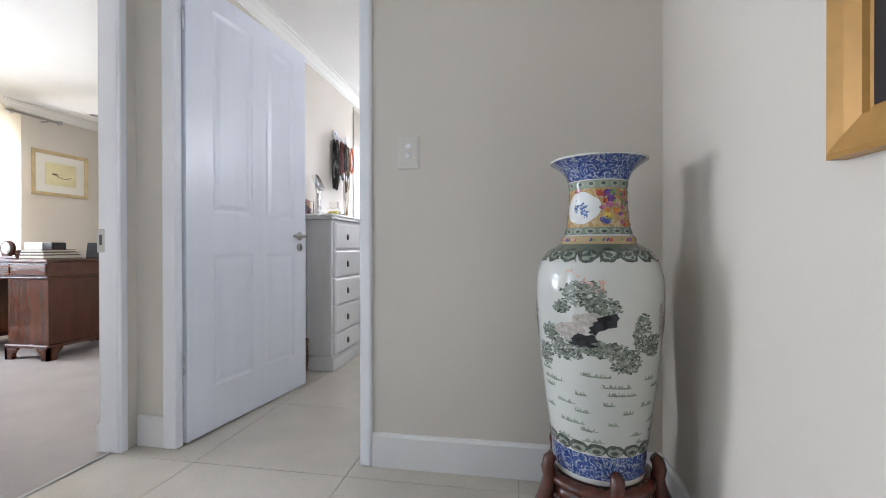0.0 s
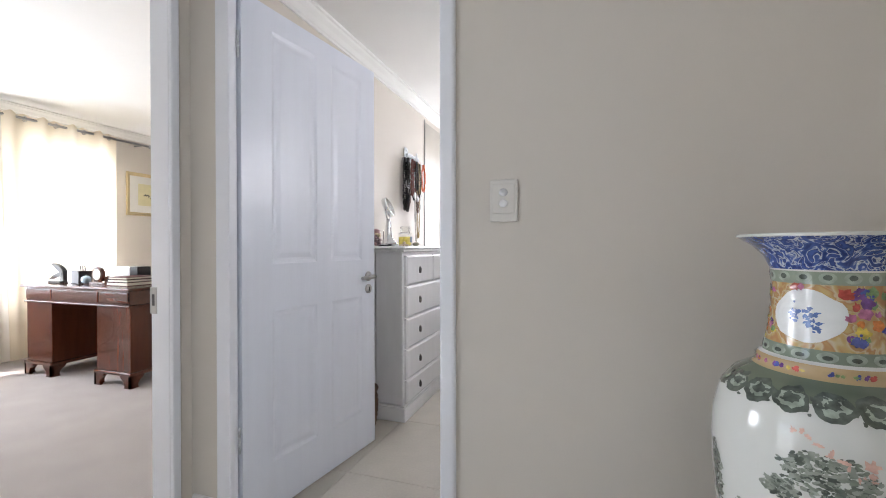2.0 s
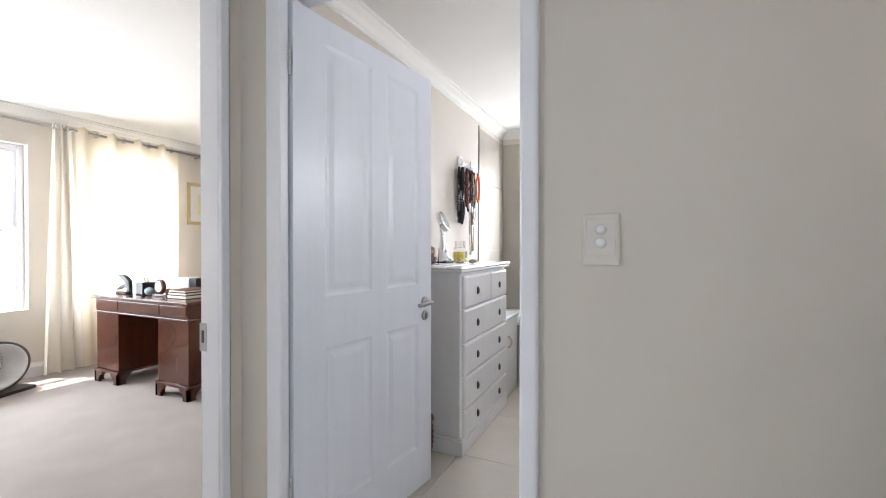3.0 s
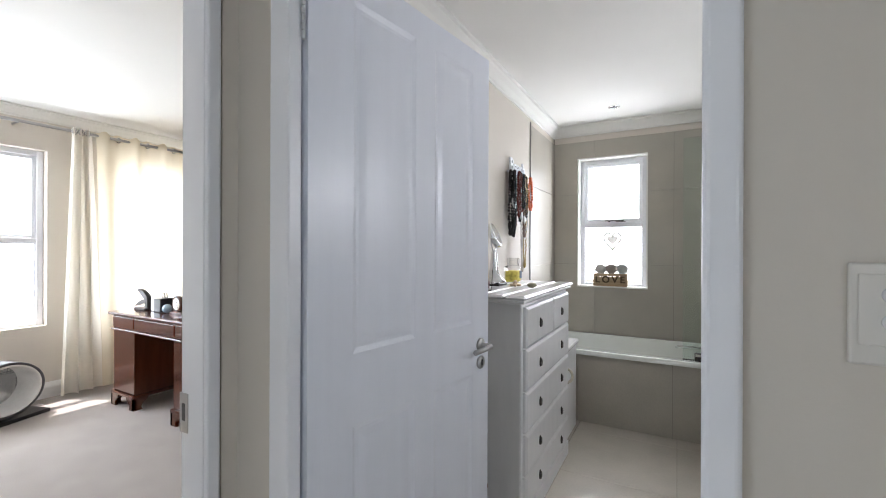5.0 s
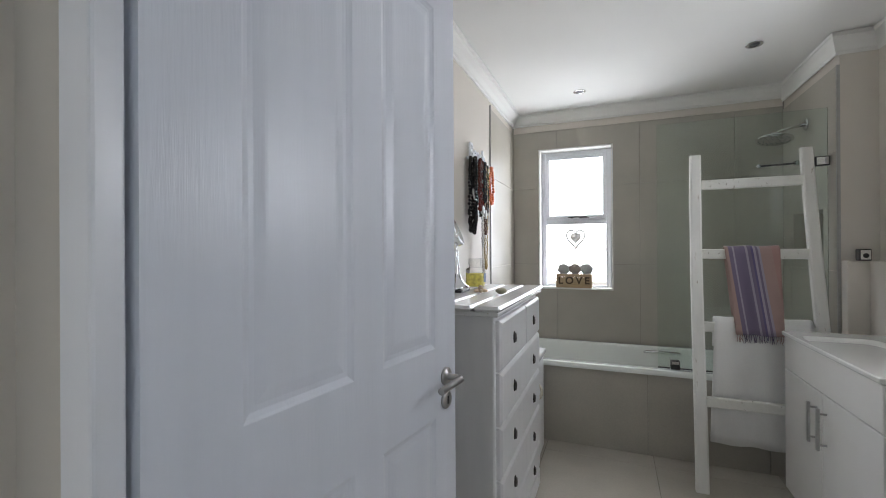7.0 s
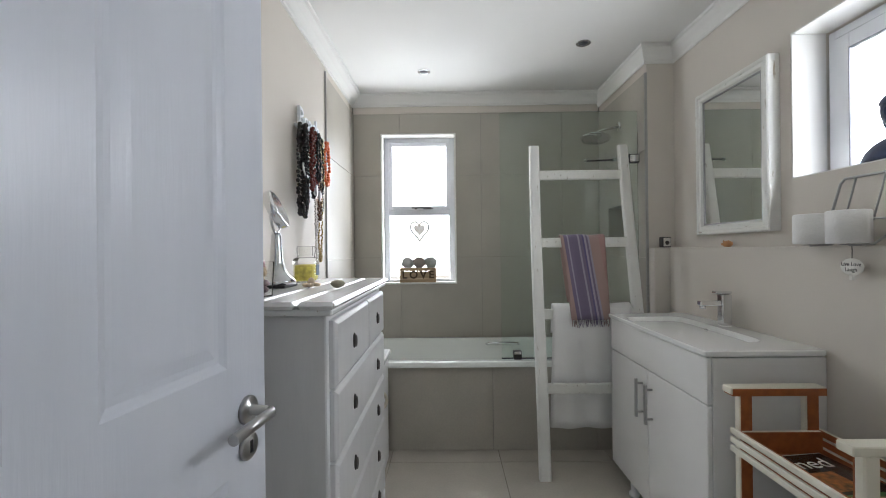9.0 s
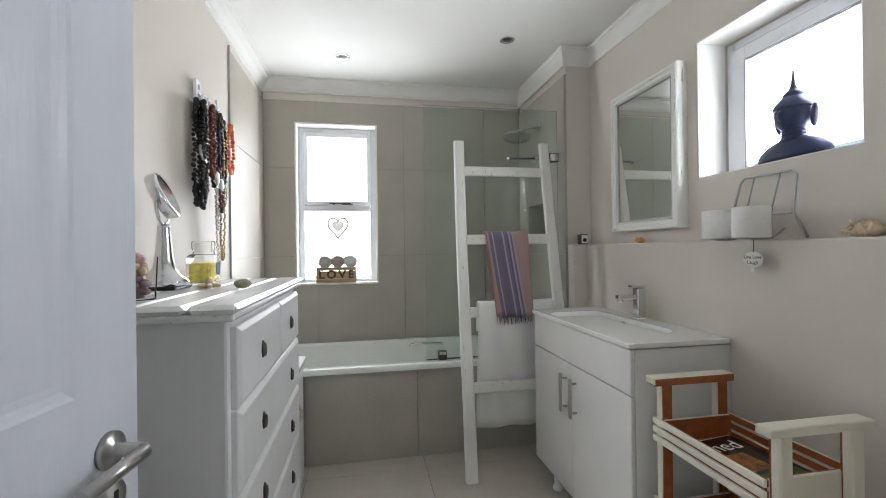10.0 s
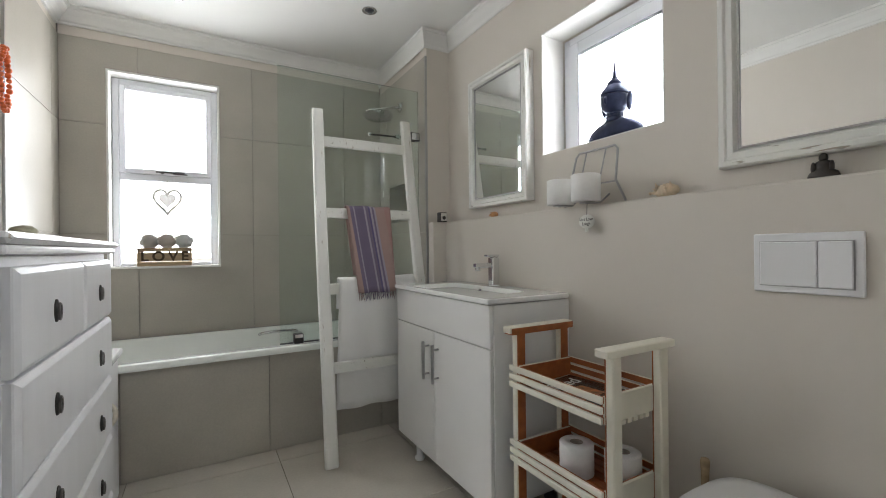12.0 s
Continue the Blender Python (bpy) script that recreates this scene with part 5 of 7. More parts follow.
# ---- mirrors ----
def wall_mirror(name, y0, y1, z0, z1, w, label, x0):
    d = thing(name, (0.99, (y0 + y1) / 2, z0), label, "mirror")
    x1 = 0.9985
    g = x0 + 0.016

    def side(n, a, b, c, e, ia, ib, ic, ie):
        """A mitred frame length: the outer edge from (a, c) to (b, e), the inner from (ia, ic) to (ib, ie), in y and z."""
        bm = B()
        outer, inner = [(a, c), (b, e)], [(ia, ic), (ib, ie)]
        prof = [(0.0, x1), (0.0, x0 + 0.006), (0.10, x0), (0.35, x0), (0.45, x0 + 0.006), (0.80, x0 + 0.004), (0.90, x0 + 0.010), (1.0, x0 + 0.018), (1.0, x1)]
        rings = []
        for (oy, oz), (iy, iz) in zip(outer, inner):
            rings.append([bm.verts.new((px, oy + (iy - oy) * t, oz + (iz - oz) * t)) for t, px in prof])
        p, q = rings
        for j in range(len(prof)):
            k = (j + 1) % len(prof)
            bm.faces.new((p[j], q[j], q[k], p[k]))
        bm.faces.new(p)
        bm.faces.new(q[::-1])
        bmesh.ops.recalc_face_normals(bm, faces=bm.faces)
        part(n, bm, DISTRESS if a == b else DISTRESSH, d)
    side("frame_side", y0, y0, z0, z1, y0 + w, y0 + w, z0 + w, z1 - w)
    side("frame_side", y1, y1, z0, z1, y1 - w, y1 - w, z0 + w, z1 - w)
    side("frame_rail", y0, y1, z0, z0, y0 + w, y1 - w, z0 + w, z0 + w)
    side("frame_rail", y0, y1, z1, z1, y0 + w, y1 - w, z1 - w, z1 - w)
    bm = B()
    b = 0.006
    box(bm, (g - 0.004, y0 + w, z0 + w), (g - 0.001, y1 - w, z0 + w + b))
    box(bm, (g - 0.004, y0 + w, z1 - w - b), (g - 0.001, y1 - w, z1 - w))
    box(bm, (g - 0.004, y0 + w, z0 + w + b), (g - 0.001, y0 + w + b, z1 - w - b))
    box(bm, (g - 0.004, y1 - w - b, z0 + w + b), (g - 0.001, y1 - w, z1 - w - b))
    part("beading", bm, STEEL, d, "thin silver beaded edge")
    part("mirror_glass", bx((g, y0 + w, z0 + w), (g + 0.004, y1 - w, z1 - w)), MIRROR, d, "clear silvered glass")


wall_mirror("wall_mirror", 1.736, 2.232, 1.276, 1.990, 0.046, "rectangular mirror in a distressed white wooden frame", 0.948)
wall_mirror("wall_mirror", 0.20, 0.893, 1.277, 2.10, 0.050, "large mirror in a distressed white wooden frame", 0.958)

# ---- flush plate, toilet ----
d = thing("flush_plate", (0.925, 0.67, 0.92), "white dual-button toilet flush plate on the wall", "flush plate")
part("plate", bx((0.919, 0.561, 0.926), (0.9295, 0.784, 1.078), 0.004, 2), PLASTIC, d)
part("surround", bx((0.9165, 0.577, 0.942), (0.9188, 0.768, 1.058)), STEEL, d, "thin silver line round the buttons")
part("button", bx((0.912, 0.645, 0.944), (0.9163, 0.766, 1.056), 0.002), PLASTIC, d)
part("button", bx((0.912, 0.579, 0.944), (0.9163, 0.643, 1.056), 0.002), PLASTIC, d)


def toilet():
    d = thing("toilet", (0.66, 0.67, 0.0), "white wall-hung toilet with closed lid", "toilet")

    def egg(bm, z, grow, n=40):
        out = []
        for k in range(n):
            a = 2 * math.pi * k / n
            c, s = math.cos(a), math.sin(a)
            rx = 0.29 if c < 0 else 0.19
            p = 2.0 if c < 0 else 4.0
            out.append(bm.verts.new((0.70 + (rx + grow) * math.copysign(abs(c) ** (2 / p), c), 0.655 + (0.178 + grow) * math.copysign(abs(s) ** (2 / max(p, 2.3)), s), z)))
        return out

    def skin(levels, material, name):
        bm = B()
        rings = [egg(bm, z, g) for z, g in levels]
        for a, b in zip(rings, rings[1:]):
            for k in range(len(a)):
                f = bm.faces.new((a[k], a[(k + 1) % len(a)], b[(k + 1) % len(a)], b[k]))
                f.smooth = True
        bm.faces.new(rings[0][::-1])
        bm.faces.new(rings[-1])
        part(name, bm, material, d)
    skin([(0.0, -0.07), (0.06, -0.065), (0.20, -0.05), (0.32, -0.015), (0.375, 0.0), (0.385, -0.004)], CERAMIC, "pan")
    skin([(0.387, -0.006), (0.389, 0.0), (0.403, 0.0), (0.405, -0.005)], PLASTIC, "seat")
    skin([(0.407, -0.006), (0.409, 0.002), (0.420, 0.002), (0.428, -0.004), (0.431, -0.03), (0.432, -0.10)], PLASTIC, "lid")


toilet()
d = thing("toilet_brush", (0.87, 0.895, 0), "toilet brush with a pale wooden handle", "toilet brush")
part("pot", lathe(B(), [(0.0, 0.0), (0.03, 0.0), (0.032, 0.01), (0.032, 0.16), (0.026, 0.165), (0.0, 0.165)], (0.875, 0.893, 0), 20), CERAMIC, d)
part("handle", lathe(B(), [(0.008, 0.165), (0.009, 0.25), (0.011, 0.40), (0.013, 0.428), (0.010, 0.436), (0.0, 0.437)], (0.875, 0.893, 0), 14), CRATE, d, "pale wooden handle")


# ---- things at the bathroom window ----
def crate():
    d = thing("love_crate", (-0.575, 3.345, 0.962), "small pine crate with burnt LOVE lettering on the window sill", "crate")
    x0, x1, y0, y1, z = -0.716, -0.434, 3.298, 3.385, 0.963
    for y in (y0, y1 - 0.008):
        for k, (a, b) in enumerate(((0.0, 0.024), (0.030, 0.082), (0.088, 0.110))):
            part("slat", bx((x0, y, z + a), (x1, y + 0.008, z + b), 0.0015), CRATE, d)
    for x in (x0 + 0.002, x1 - 0.014):
        part("end_board", bx((x, y0 + 0.0085, z), (x + 0.012, y1 - 0.0085, z + 0.107), 0.0015), CRATE, d)
    part("floor_board", bx((x0 + 0.015, y0 + 0.009, z), (x1 - 0.015, y1 - 0.009, z + 0.008)), CRATE, d)
    m = Matrix.Translation(((x0 + x1) / 2, y0 - 0.0006, z + 0.056)) @ Matrix.Rotation(radians(90), 4, "X")
    lettering("lettering", "LOVE", 0.080, 0.0005, m, BURNT, d, "dark burnt capital letters", spacing=1.45, bold=0.0022)


crate()
for x, mt, words in ((-0.657, TOWELT, "white rolled face cloth in the crate"), (-0.566, TOWELG, "taupe rolled face cloth in the crate"), (-0.476, TOWELT, "white rolled face cloth in the crate")):
    bm = B()
    pts = []
    for k in range(46):
        a = k * 0.42
        r = 0.008 + 0.0016 * k * 0.42
        pts.append((x + r * 1.24 * math.cos(a), 3.335, 1.116 + r * 1.22 * math.sin(a)))
    up = []
    for p in pts:
        up.append((bm.verts.new((p[0], 3.312, p[2])), bm.verts.new((p[0], 3.372, p[2]))))
    for a, b in zip(up, up[1:]):
        f = bm.faces.new((a[0], b[0], b[1], a[1]))
        f.smooth = True
    blob(bm, (x, 3.340, 1.113), (0.049, 0.034, 0.045), 0.34, 4.0, sub=3)
    ob = solid("rolled_cloth", bm, mt, words, "face cloth", "rolled cloths in the crate")
    so = ob.modifiers.new("thickness", "SOLIDIFY")
    so.thickness = 0.005


def heart_line(s):
    return [(0.0625 * s * 16 * math.sin(t) ** 3, 0.0625 * s * (13 * math.cos(t) - 5 * math.cos(2 * t) - 2 * math.cos(3 * t) - math.cos(4 * t))) for t in np.linspace(0, 2 * math.pi, 41)[:-1]]


d = thing("heart_ornament", (-0.575, 3.39, 1.37), "white wire heart with a small wooden heart hanging in the window", "ornament")
part("hoop", tube(B(), [(-0.565 + x, 3.386, 1.373 + 1.2 * z) for x, z in heart_line(0.073)], 0.0085, 8, True), HOOPW, d)
bm = B()
line = [(x, 1.15 * z) for x, z in heart_line(0.046)]
fr_ = [bm.verts.new((-0.565 + x, 3.383, 1.375 + z)) for x, z in line]
bk_ = [bm.verts.new((-0.565 + x, 3.390, 1.375 + z)) for x, z in line]
bm.faces.new(fr_)
bm.faces.new(bk_[::-1])
for k in range(40):
    bm.faces.new((fr_[k], bk_[k], bk_[(k + 1) % 40], fr_[(k + 1) % 40]))
bmesh.ops.recalc_face_normals(bm, faces=bm.faces)
hb = part("heart", bm, HEARTW, d)
bm = B()
for k in range(4):
    box(bm, (-0.598 + 0.018 * k, 3.3805, 1.362), (-0.586 + 0.018 * k, 3.3825, 1.388), 0.001)
part("letter_bars", bm, HEARTW, hb)
part("cord", tube(B(), [(-0.565, 3.388, 1.50), (-0.566, 3.387, 1.455)], 0.0015, 6), PAPER, d)

# ---- ceiling downlights ----
for x, y, z, nm in ((0.459, 2.490, H, "bathroom"), (-0.490, 2.852, H, "bathroom"), (-4.30, 2.63, H, "study")):
    d = thing("downlight", (x, y, z - 0.01), "small round chrome %s ceiling downlight, switched off" % nm, "downlight", "ceiling downlights")
    part("ring", lathe(B(), [(0.026, -0.001), (0.042, -0.001), (0.044, -0.004), (0.040, -0.007), (0.028, -0.006), (0.026, -0.001)], (x, y, z), 28), CHROME, d)
    part("bulb", lathe(B(), [(0.0, -0.0045), (0.025, -0.0035), (0.025, -0.001), (0.0, -0.001)], (x, y, z), 20), DGREY, d)

# ---- hall: vase on its stand ----
VX, VY, VZ = 0.812, -0.285, 0.213
PROFILE = [(0.118, 0.0), (0.126, 0.004), (0.128, 0.018), (0.132, 0.085), (0.140, 0.14), (0.153, 0.24), (0.166, 0.36), (0.174, 0.46), (0.177, 0.53), (0.174, 0.585), (0.162, 0.632), (0.138, 0.665),
           (0.112, 0.682), (0.104, 0.690), (0.103, 0.704), (0.094, 0.712), (0.086, 0.75), (0.081, 0.80), (0.080, 0.845), (0.083, 0.875), (0.092, 0.898), (0.110, 0.918), (0.130, 0.932), (0.136, 0.938)]


PROFILE = [(r, z * 0.945) for r, z in PROFILE]


def vase_r(z):
    """The radius at the height z above the foot."""
    for (r0, z0), (r1, z1) in zip(PROFILE, PROFILE[1:]):
        if z <= z1:
            return r0 + (r1 - r0) * (z - z0) / (z1 - z0)
    return PROFILE[-1][0]


def on_vase(u, z, lift):
    """A point of the vase's skin: u is the turn from the side that faces the hall, in radians."""
    z *= 0.945
    r = vase_r(z) + lift
    return Vector((VX + r * math.sin(u), VY - r * math.cos(u), VZ + z))


def dab(bm, u, z, a, b, lift, ragged=0.0, n=14, lean=0.0):
    """A painted patch of half-sizes a and b metres, laid on the vase."""
    steps = (0.15, 0.32, 0.49, 0.66, 0.83, 1.0) if max(a, b) > 0.02 else (0.5, 1.0)
    rings = [[] for f in steps]
    ph = random.uniform(0, 9)
    for k in range(n):
        t = 2 * math.pi * k / n
        s = 1 + ragged * noise.noise(Vector((2.2 * math.cos(t) + ph, 2.2 * math.sin(t), ph)))
        px, pz = a * s * math.cos(t), b * s * math.sin(t)
        px, pz = px * math.cos(lean) - pz * math.sin(lean), px * math.sin(lean) + pz * math.cos(lean)
        for f, ring in zip(steps, rings):
            zz = z + pz * f
            ring.append(bm.verts.new(on_vase(u + px * f / max(0.05, vase_r(zz * 0.945)), zz, lift)))
    for r1, r2 in zip(rings, rings[1:]):
        for k in range(n):
            bm.faces.new((r1[k], r2[k], r2[(k + 1) % n], r1[(k + 1) % n]))
    bm.faces.new(rings[0])


def paint(name, colour, vary=0.25, scale=60.0):
    return mat(name, colour, 0.12, vary=vary, scale=scale, coat=0.5)


def vase_body_material():
    """Glazed porcelain: bands of colour by height, with a blue scroll ground at rim and foot and an ochre field on the neck."""
    m = mat("painted_porcelain", (0.61, 0.62, 0.58), 0.10, vary=0.03, scale=8, coat=0.5)
    nt, p = m.node_tree, m.node_tree.nodes["Principled BSDF"]
    white = p.inputs["Base Color"].links[0].from_socket
    tc = nt.nodes.new("ShaderNodeTexCoord")
    sep = nt.nodes.new("ShaderNodeSeparateXYZ")
    nt.links.new(tc.outputs["Object"], sep.inputs[0])
    z = sep.outputs[2]

    def band(lo, hi):
        a = nt.nodes.new("ShaderNodeMath")
        a.operation = "GREATER_THAN"
        nt.links.new(z, a.inputs[0])
        a.inputs[1].default_value = VZ + (lo - VZ) * 0.945
        b = nt.nodes.new("ShaderNodeMath")
        b.operation = "LESS_THAN"
        nt.links.new(z, b.inputs[0])
        b.inputs[1].default_value = VZ + (hi - VZ) * 0.945
        c = nt.nodes.new("ShaderNodeMath")
        c.operation = "MULTIPLY"
        nt.links.new(a.outputs[0], c.inputs[0])
        nt.links.new(b.outputs[0], c.inputs[1])
        return c.outputs[0]

    def over(base, fac, top):
        mx = nt.nodes.new("ShaderNodeMix")
        mx.data_type = "RGBA"
        nt.links.new(fac, mx.inputs[0])
        nt.links.new(base, mx.inputs[6])
        if isinstance(top, tuple):
            mx.inputs[7].default_value = (*top, 1)
        else:
            nt.links.new(top, mx.inputs[7])
        return mx.outputs[2]

    def scroll(scale, c0, c1, c2, dist):
        n1 = nt.nodes.new("ShaderNodeTexNoise")
        n1.inputs["Scale"].default_value, n1.inputs["Detail"].default_value, n1.inputs["Distortion"].default_value = scale, 2, dist
        nt.links.new(tc.outputs["Object"], n1.inputs[0])
        rp = nt.nodes.new("ShaderNodeValToRGB")
        e = rp.color_ramp.elements
        e[0].position, e[0].color = 0.36, (*c0, 1)
        e[1].position, e[1].color = 0.47, (*c1, 1)
        for pos, c in ((0.52, c2), (0.56, c0), (0.66, c1)):
            q = e.new(pos)
            q.color = (*c, 1)
        nt.links.new(n1.outputs[0], rp.inputs[0])
        return rp.outputs[0]
    blue = scroll(42, (0.02, 0.04, 0.17), (0.05, 0.10, 0.32), (0.52, 0.58, 0.66), 1.8)
    ochre = scroll(30, (0.42, 0.22, 0.09), (0.50, 0.36, 0.15), (0.55, 0.46, 0.30), 0.8)
    out = over(white, band(VZ + 0.020, VZ + 0.088), blue)
    out = over(out, band(VZ + 0.874, VZ + 0.9345), blue)
    out = over(out, band(VZ + 0.733, VZ + 0.848), ochre)
    for lo, hi, c in ((0.848, 0.871, (0.25, 0.30, 0.23)), (0.871, 0.874, (0.60, 0.60, 0.56)), (0.712, 0.733, (0.20, 0.24, 0.18)), (0.707, 0.712, (0.62, 0.62, 0.58)), (0.684, 0.707, (0.46, 0.33, 0.17)), (0.652, 0.684, (0.13, 0.16, 0.11)), (0.088, 0.094, (0.62, 0.62, 0.60))):
        out = over(out, band(VZ + lo, VZ + hi), c)
    nt.links.new(out, p.inputs["Base Color"])
    return m


def vase():
    d = thing("floor_vase", (VX, VY, VZ), "tall white porcelain floor vase with painted greenery and blue bands", "vase")
    inner = [(r - 0.006, z) for r, z in PROFILE[::-1] if z > 0.57]
    prof = PROFILE[:-1] + [(0.1365, 0.8845), (0.1355, 0.889), (0.131, 0.8885)] + inner[1:] + [(0.0, 0.57)]
    fine = []
    for (r0, z0), (r1, z1) in zip(prof, prof[1:]):
        fine += [(r0, z0), ((r0 + r1) / 2, (z0 + z1) / 2)]
    part("body", lathe(B(), fine + [prof[-1]], (VX, VY, VZ), 96), vase_body_material(), d)
    green, dgreen, grey, black, red = paint("vase_green", (0.16, 0.182, 0.145), 0.5, 45), paint("vase_dark_green", (0.085, 0.102, 0.082), 0.5, 60), paint("vase_grey", (0.46, 0.42, 0.38), 0.25, 110), paint("vase_black", (0.02, 0.02, 0.025)), paint("vase_coral", (0.66, 0.42, 0.34))
    # pine boughs: soft stippled clumps (turn, height, half width, half height)
    bm, bm2, bm3 = B(), B(), B()
    clumps = [(-0.40, 0.548, 0.048, 0.030), (-0.10, 0.512, 0.038, 0.022), (-0.73, 0.508, 0.020, 0.016), (-0.94, 0.430, 0.034, 0.022), (-0.66, 0.388, 0.046, 0.024), (-1.15, 0.362, 0.030, 0.030), (-0.25, 0.400, 0.040, 0.020),
              (0.0, 0.392, 0.052, 0.018), (0.26, 0.362, 0.036, 0.026), (0.50, 0.440, 0.026, 0.044), (0.72, 0.405, 0.030, 0.026), (-1.50, 0.460, 0.018, 0.060), (1.25, 0.46, 0.05, 0.03), (1.7, 0.40, 0.05, 0.03), (2.3, 0.46, 0.05, 0.035), (2.8, 0.38, 0.05, 0.03), (-2.1, 0.44, 0.05, 0.035), (-2.6, 0.38, 0.05, 0.03)]
    for u, z, a, b in clumps:
        a, b = a * 1.15, b * 1.2
        for k in range(int(150000 * a * b) + 80):
            t, q = random.uniform(0, 2 * math.pi), math.sqrt(random.random()) * random.uniform(0.75, 1.12)
            r = random.uniform(0.0018, 0.0048)
            dab((bm3, bm, bm3, bm2)[k % 4], u + a * q * math.cos(t) / 0.17, z + b * q * math.sin(t), r * 1.2, r * 0.8, 0.0004 + 0.00006 * (k % 13), 0.8, 8, random.uniform(-0.5, 0.5))
    part("painted_foliage", bm, green, d, "painted grey-green boughs")
    part("painted_foliage", bm2, dgreen, d, "painted dark green boughs")
    part("painted_foliage", bm3, paint("vase_wash_green", (0.26, 0.285, 0.24), 0.4, 50), d, "pale green washed boughs")
    # pale and dark brush patches among the boughs
    bm = B()
    for u, z, a, b, ln in ((-0.35, 0.476, 0.040, 0.020, 0.15), (-0.64, 0.440, 0.040, 0.022, -0.25), (-0.50, 0.452, 0.026, 0.014, -0.4), (0.92, 0.470, 0.014, 0.055, 0.1), (-1.62, 0.46, 0.012, 0.04, 0.1), (1.8, 0.42, 0.03, 0.02, 0.3)):
        dab(bm, u, z, a, b, 0.0016, 0.30, 20, ln)
    part("painted_patch", bm, grey, d, "pale grey brushed patch")
    bm = B()
    for u, z, a, b, ln in ((-0.07, 0.474, 0.030, 0.022, 0.5), (-0.16, 0.458, 0.024, 0.014, 0.8), (-0.37, 0.416, 0.034, 0.014, 0.2), (-0.46, 0.425, 0.016, 0.010, 0.3), (1.95, 0.43, 0.02, 0.014, 0.6)):
        for k in range(7):
            dab(bm, u + random.gauss(0, 0.03), z + random.gauss(0, 0.003), a * random.uniform(0.6, 1.0), b * random.uniform(0.35, 0.8), 0.0019 + 0.0001 * k, 0.7, 16, ln + random.gauss(0, 0.25))
    part("painted_patch", bm, black, d, "black brushed patch")
    # tufts of grass in rows
    bm = B()
    for row in range(8):
        z = 0.318 - 0.027 * row
        for k in range(7):
            u = -math.pi + 2 * math.pi * (k + 0.5 * (row % 2)) / 7 + random.uniform(-0.26, 0.26)
            w = random.choice((0.016, 0.020, 0.026, 0.040))
            zz = z + random.uniform(-0.007, 0.007)
            dab(bm, u, zz, w, 0.0028, 0.0006, 0.8, 16)
            for j in range(int(w * 420)):
                dab(bm, u + random.uniform(-0.85, 0.85) * w / 0.15, zz + 0.004, 0.0014, random.uniform(0.004, 0.009), 0.0007, 0.3, 6, random.uniform(-0.7, 0.7))
    part("painted_grass", bm, paint("vase_tuft_green", (0.26, 0.31, 0.24), 0.4), d, "rows of painted grass tufts")
    # lappets at shoulder, neck and foot
    bm, bm2 = B(), B()
    for k in range(18):
        u = 2 * math.pi * k / 18
        dab(bm, u, 0.652, 0.026, 0.020, 0.0006, 0.25, 22)
        dab(bm2, u, 0.653, 0.018, 0.012, 0.0011, 0.5, 18)
        dab(bm, u, 0.655, 0.010, 0.007, 0.0015, 0.6, 14)
        for j in range(10):
            dab(bm, u + random.uniform(-0.17, 0.17), random.uniform(0.636, 0.662), random.uniform(0.002, 0.006), random.uniform(0.002, 0.004), 0.0016, 0.8, 8)
        dab(bm, u + 0.14, 0.108, 0.026, 0.018, 0.0006, 0.2, 18)
        dab(bm2, u + 0.14, 0.104, 0.019, 0.012, 0.0010, 0.4, 14)
        dab(bm, u + 0.14, 0.102, 0.011, 0.006, 0.0014, 0.5, 12)
    for k in range(16):
        u = 2 * math.pi * k / 16
        dab(bm2, u, 0.860, 0.012, 0.010, 0.0007, 0.1, 14)
        dab(bm, u, 0.861, 0.006, 0.005, 0.0011, 0.1, 10)
        dab(bm2, u, 0.722, 0.014, 0.009, 0.0007, 0.1, 14)
        dab(bm, u, 0.721, 0.007, 0.004, 0.0011, 0.1, 10)
    part("painted_border", bm, dgreen, d, "dark green painted leaf border")
    part("painted_border", bm2, paint("vase_pale_green", (0.30, 0.35, 0.28), 0.3), d, "pale green painted leaf border")
    # white panel and flowers on the neck
    bm = B()
    dab(bm, -0.74, 0.79, 0.054, 0.047, 0.0008, 0.10, 32)
    dab(bm, 2.4, 0.80, 0.047, 0.050, 0.0008, 0.18, 28)
    part("painted_panel", bm, paint("vase_white", (0.74, 0.75, 0.73), 0.03), d, "white panel on the ochre neck")
    cols = [((0.42, 0.07, 0.05), "red"), ((0.16, 0.06, 0.22), "purple"), ((0.60, 0.20, 0.05), "orange"), ((0.08, 0.10, 0.32), "blue"), ((0.45, 0.15, 0.25), "pink"), ((0.60, 0.45, 0.08), "yellow"), ((0.20, 0.30, 0.12), "green")]
    for ci, (c, nm) in enumerate(cols):
        bm = B()
        for k in range(44):
            u = random.uniform(-math.pi, math.pi)
            z = random.choice((0.695, random.uniform(0.738, 0.843), random.uniform(0.738, 0.843), random.uniform(0.738, 0.843)))
            if abs(u + 0.74) < 0.66 and abs(z - 0.79) < 0.052 or abs(u - 2.4) < 0.6:
                continue
            dab(bm, u, z, random.uniform(0.004, 0.008) * (0.6 if z < 0.71 else 1.0), random.uniform(0.004, 0.008) * (0.6 if z < 0.71 else 1.0), 0.0008 + 0.0001 * ci, 0.7, 14)
            if ci < 5:
                dab(bm, u + 0.02, z + 0.004, 0.0025, 0.0025, 0.0018, 0.3, 8)
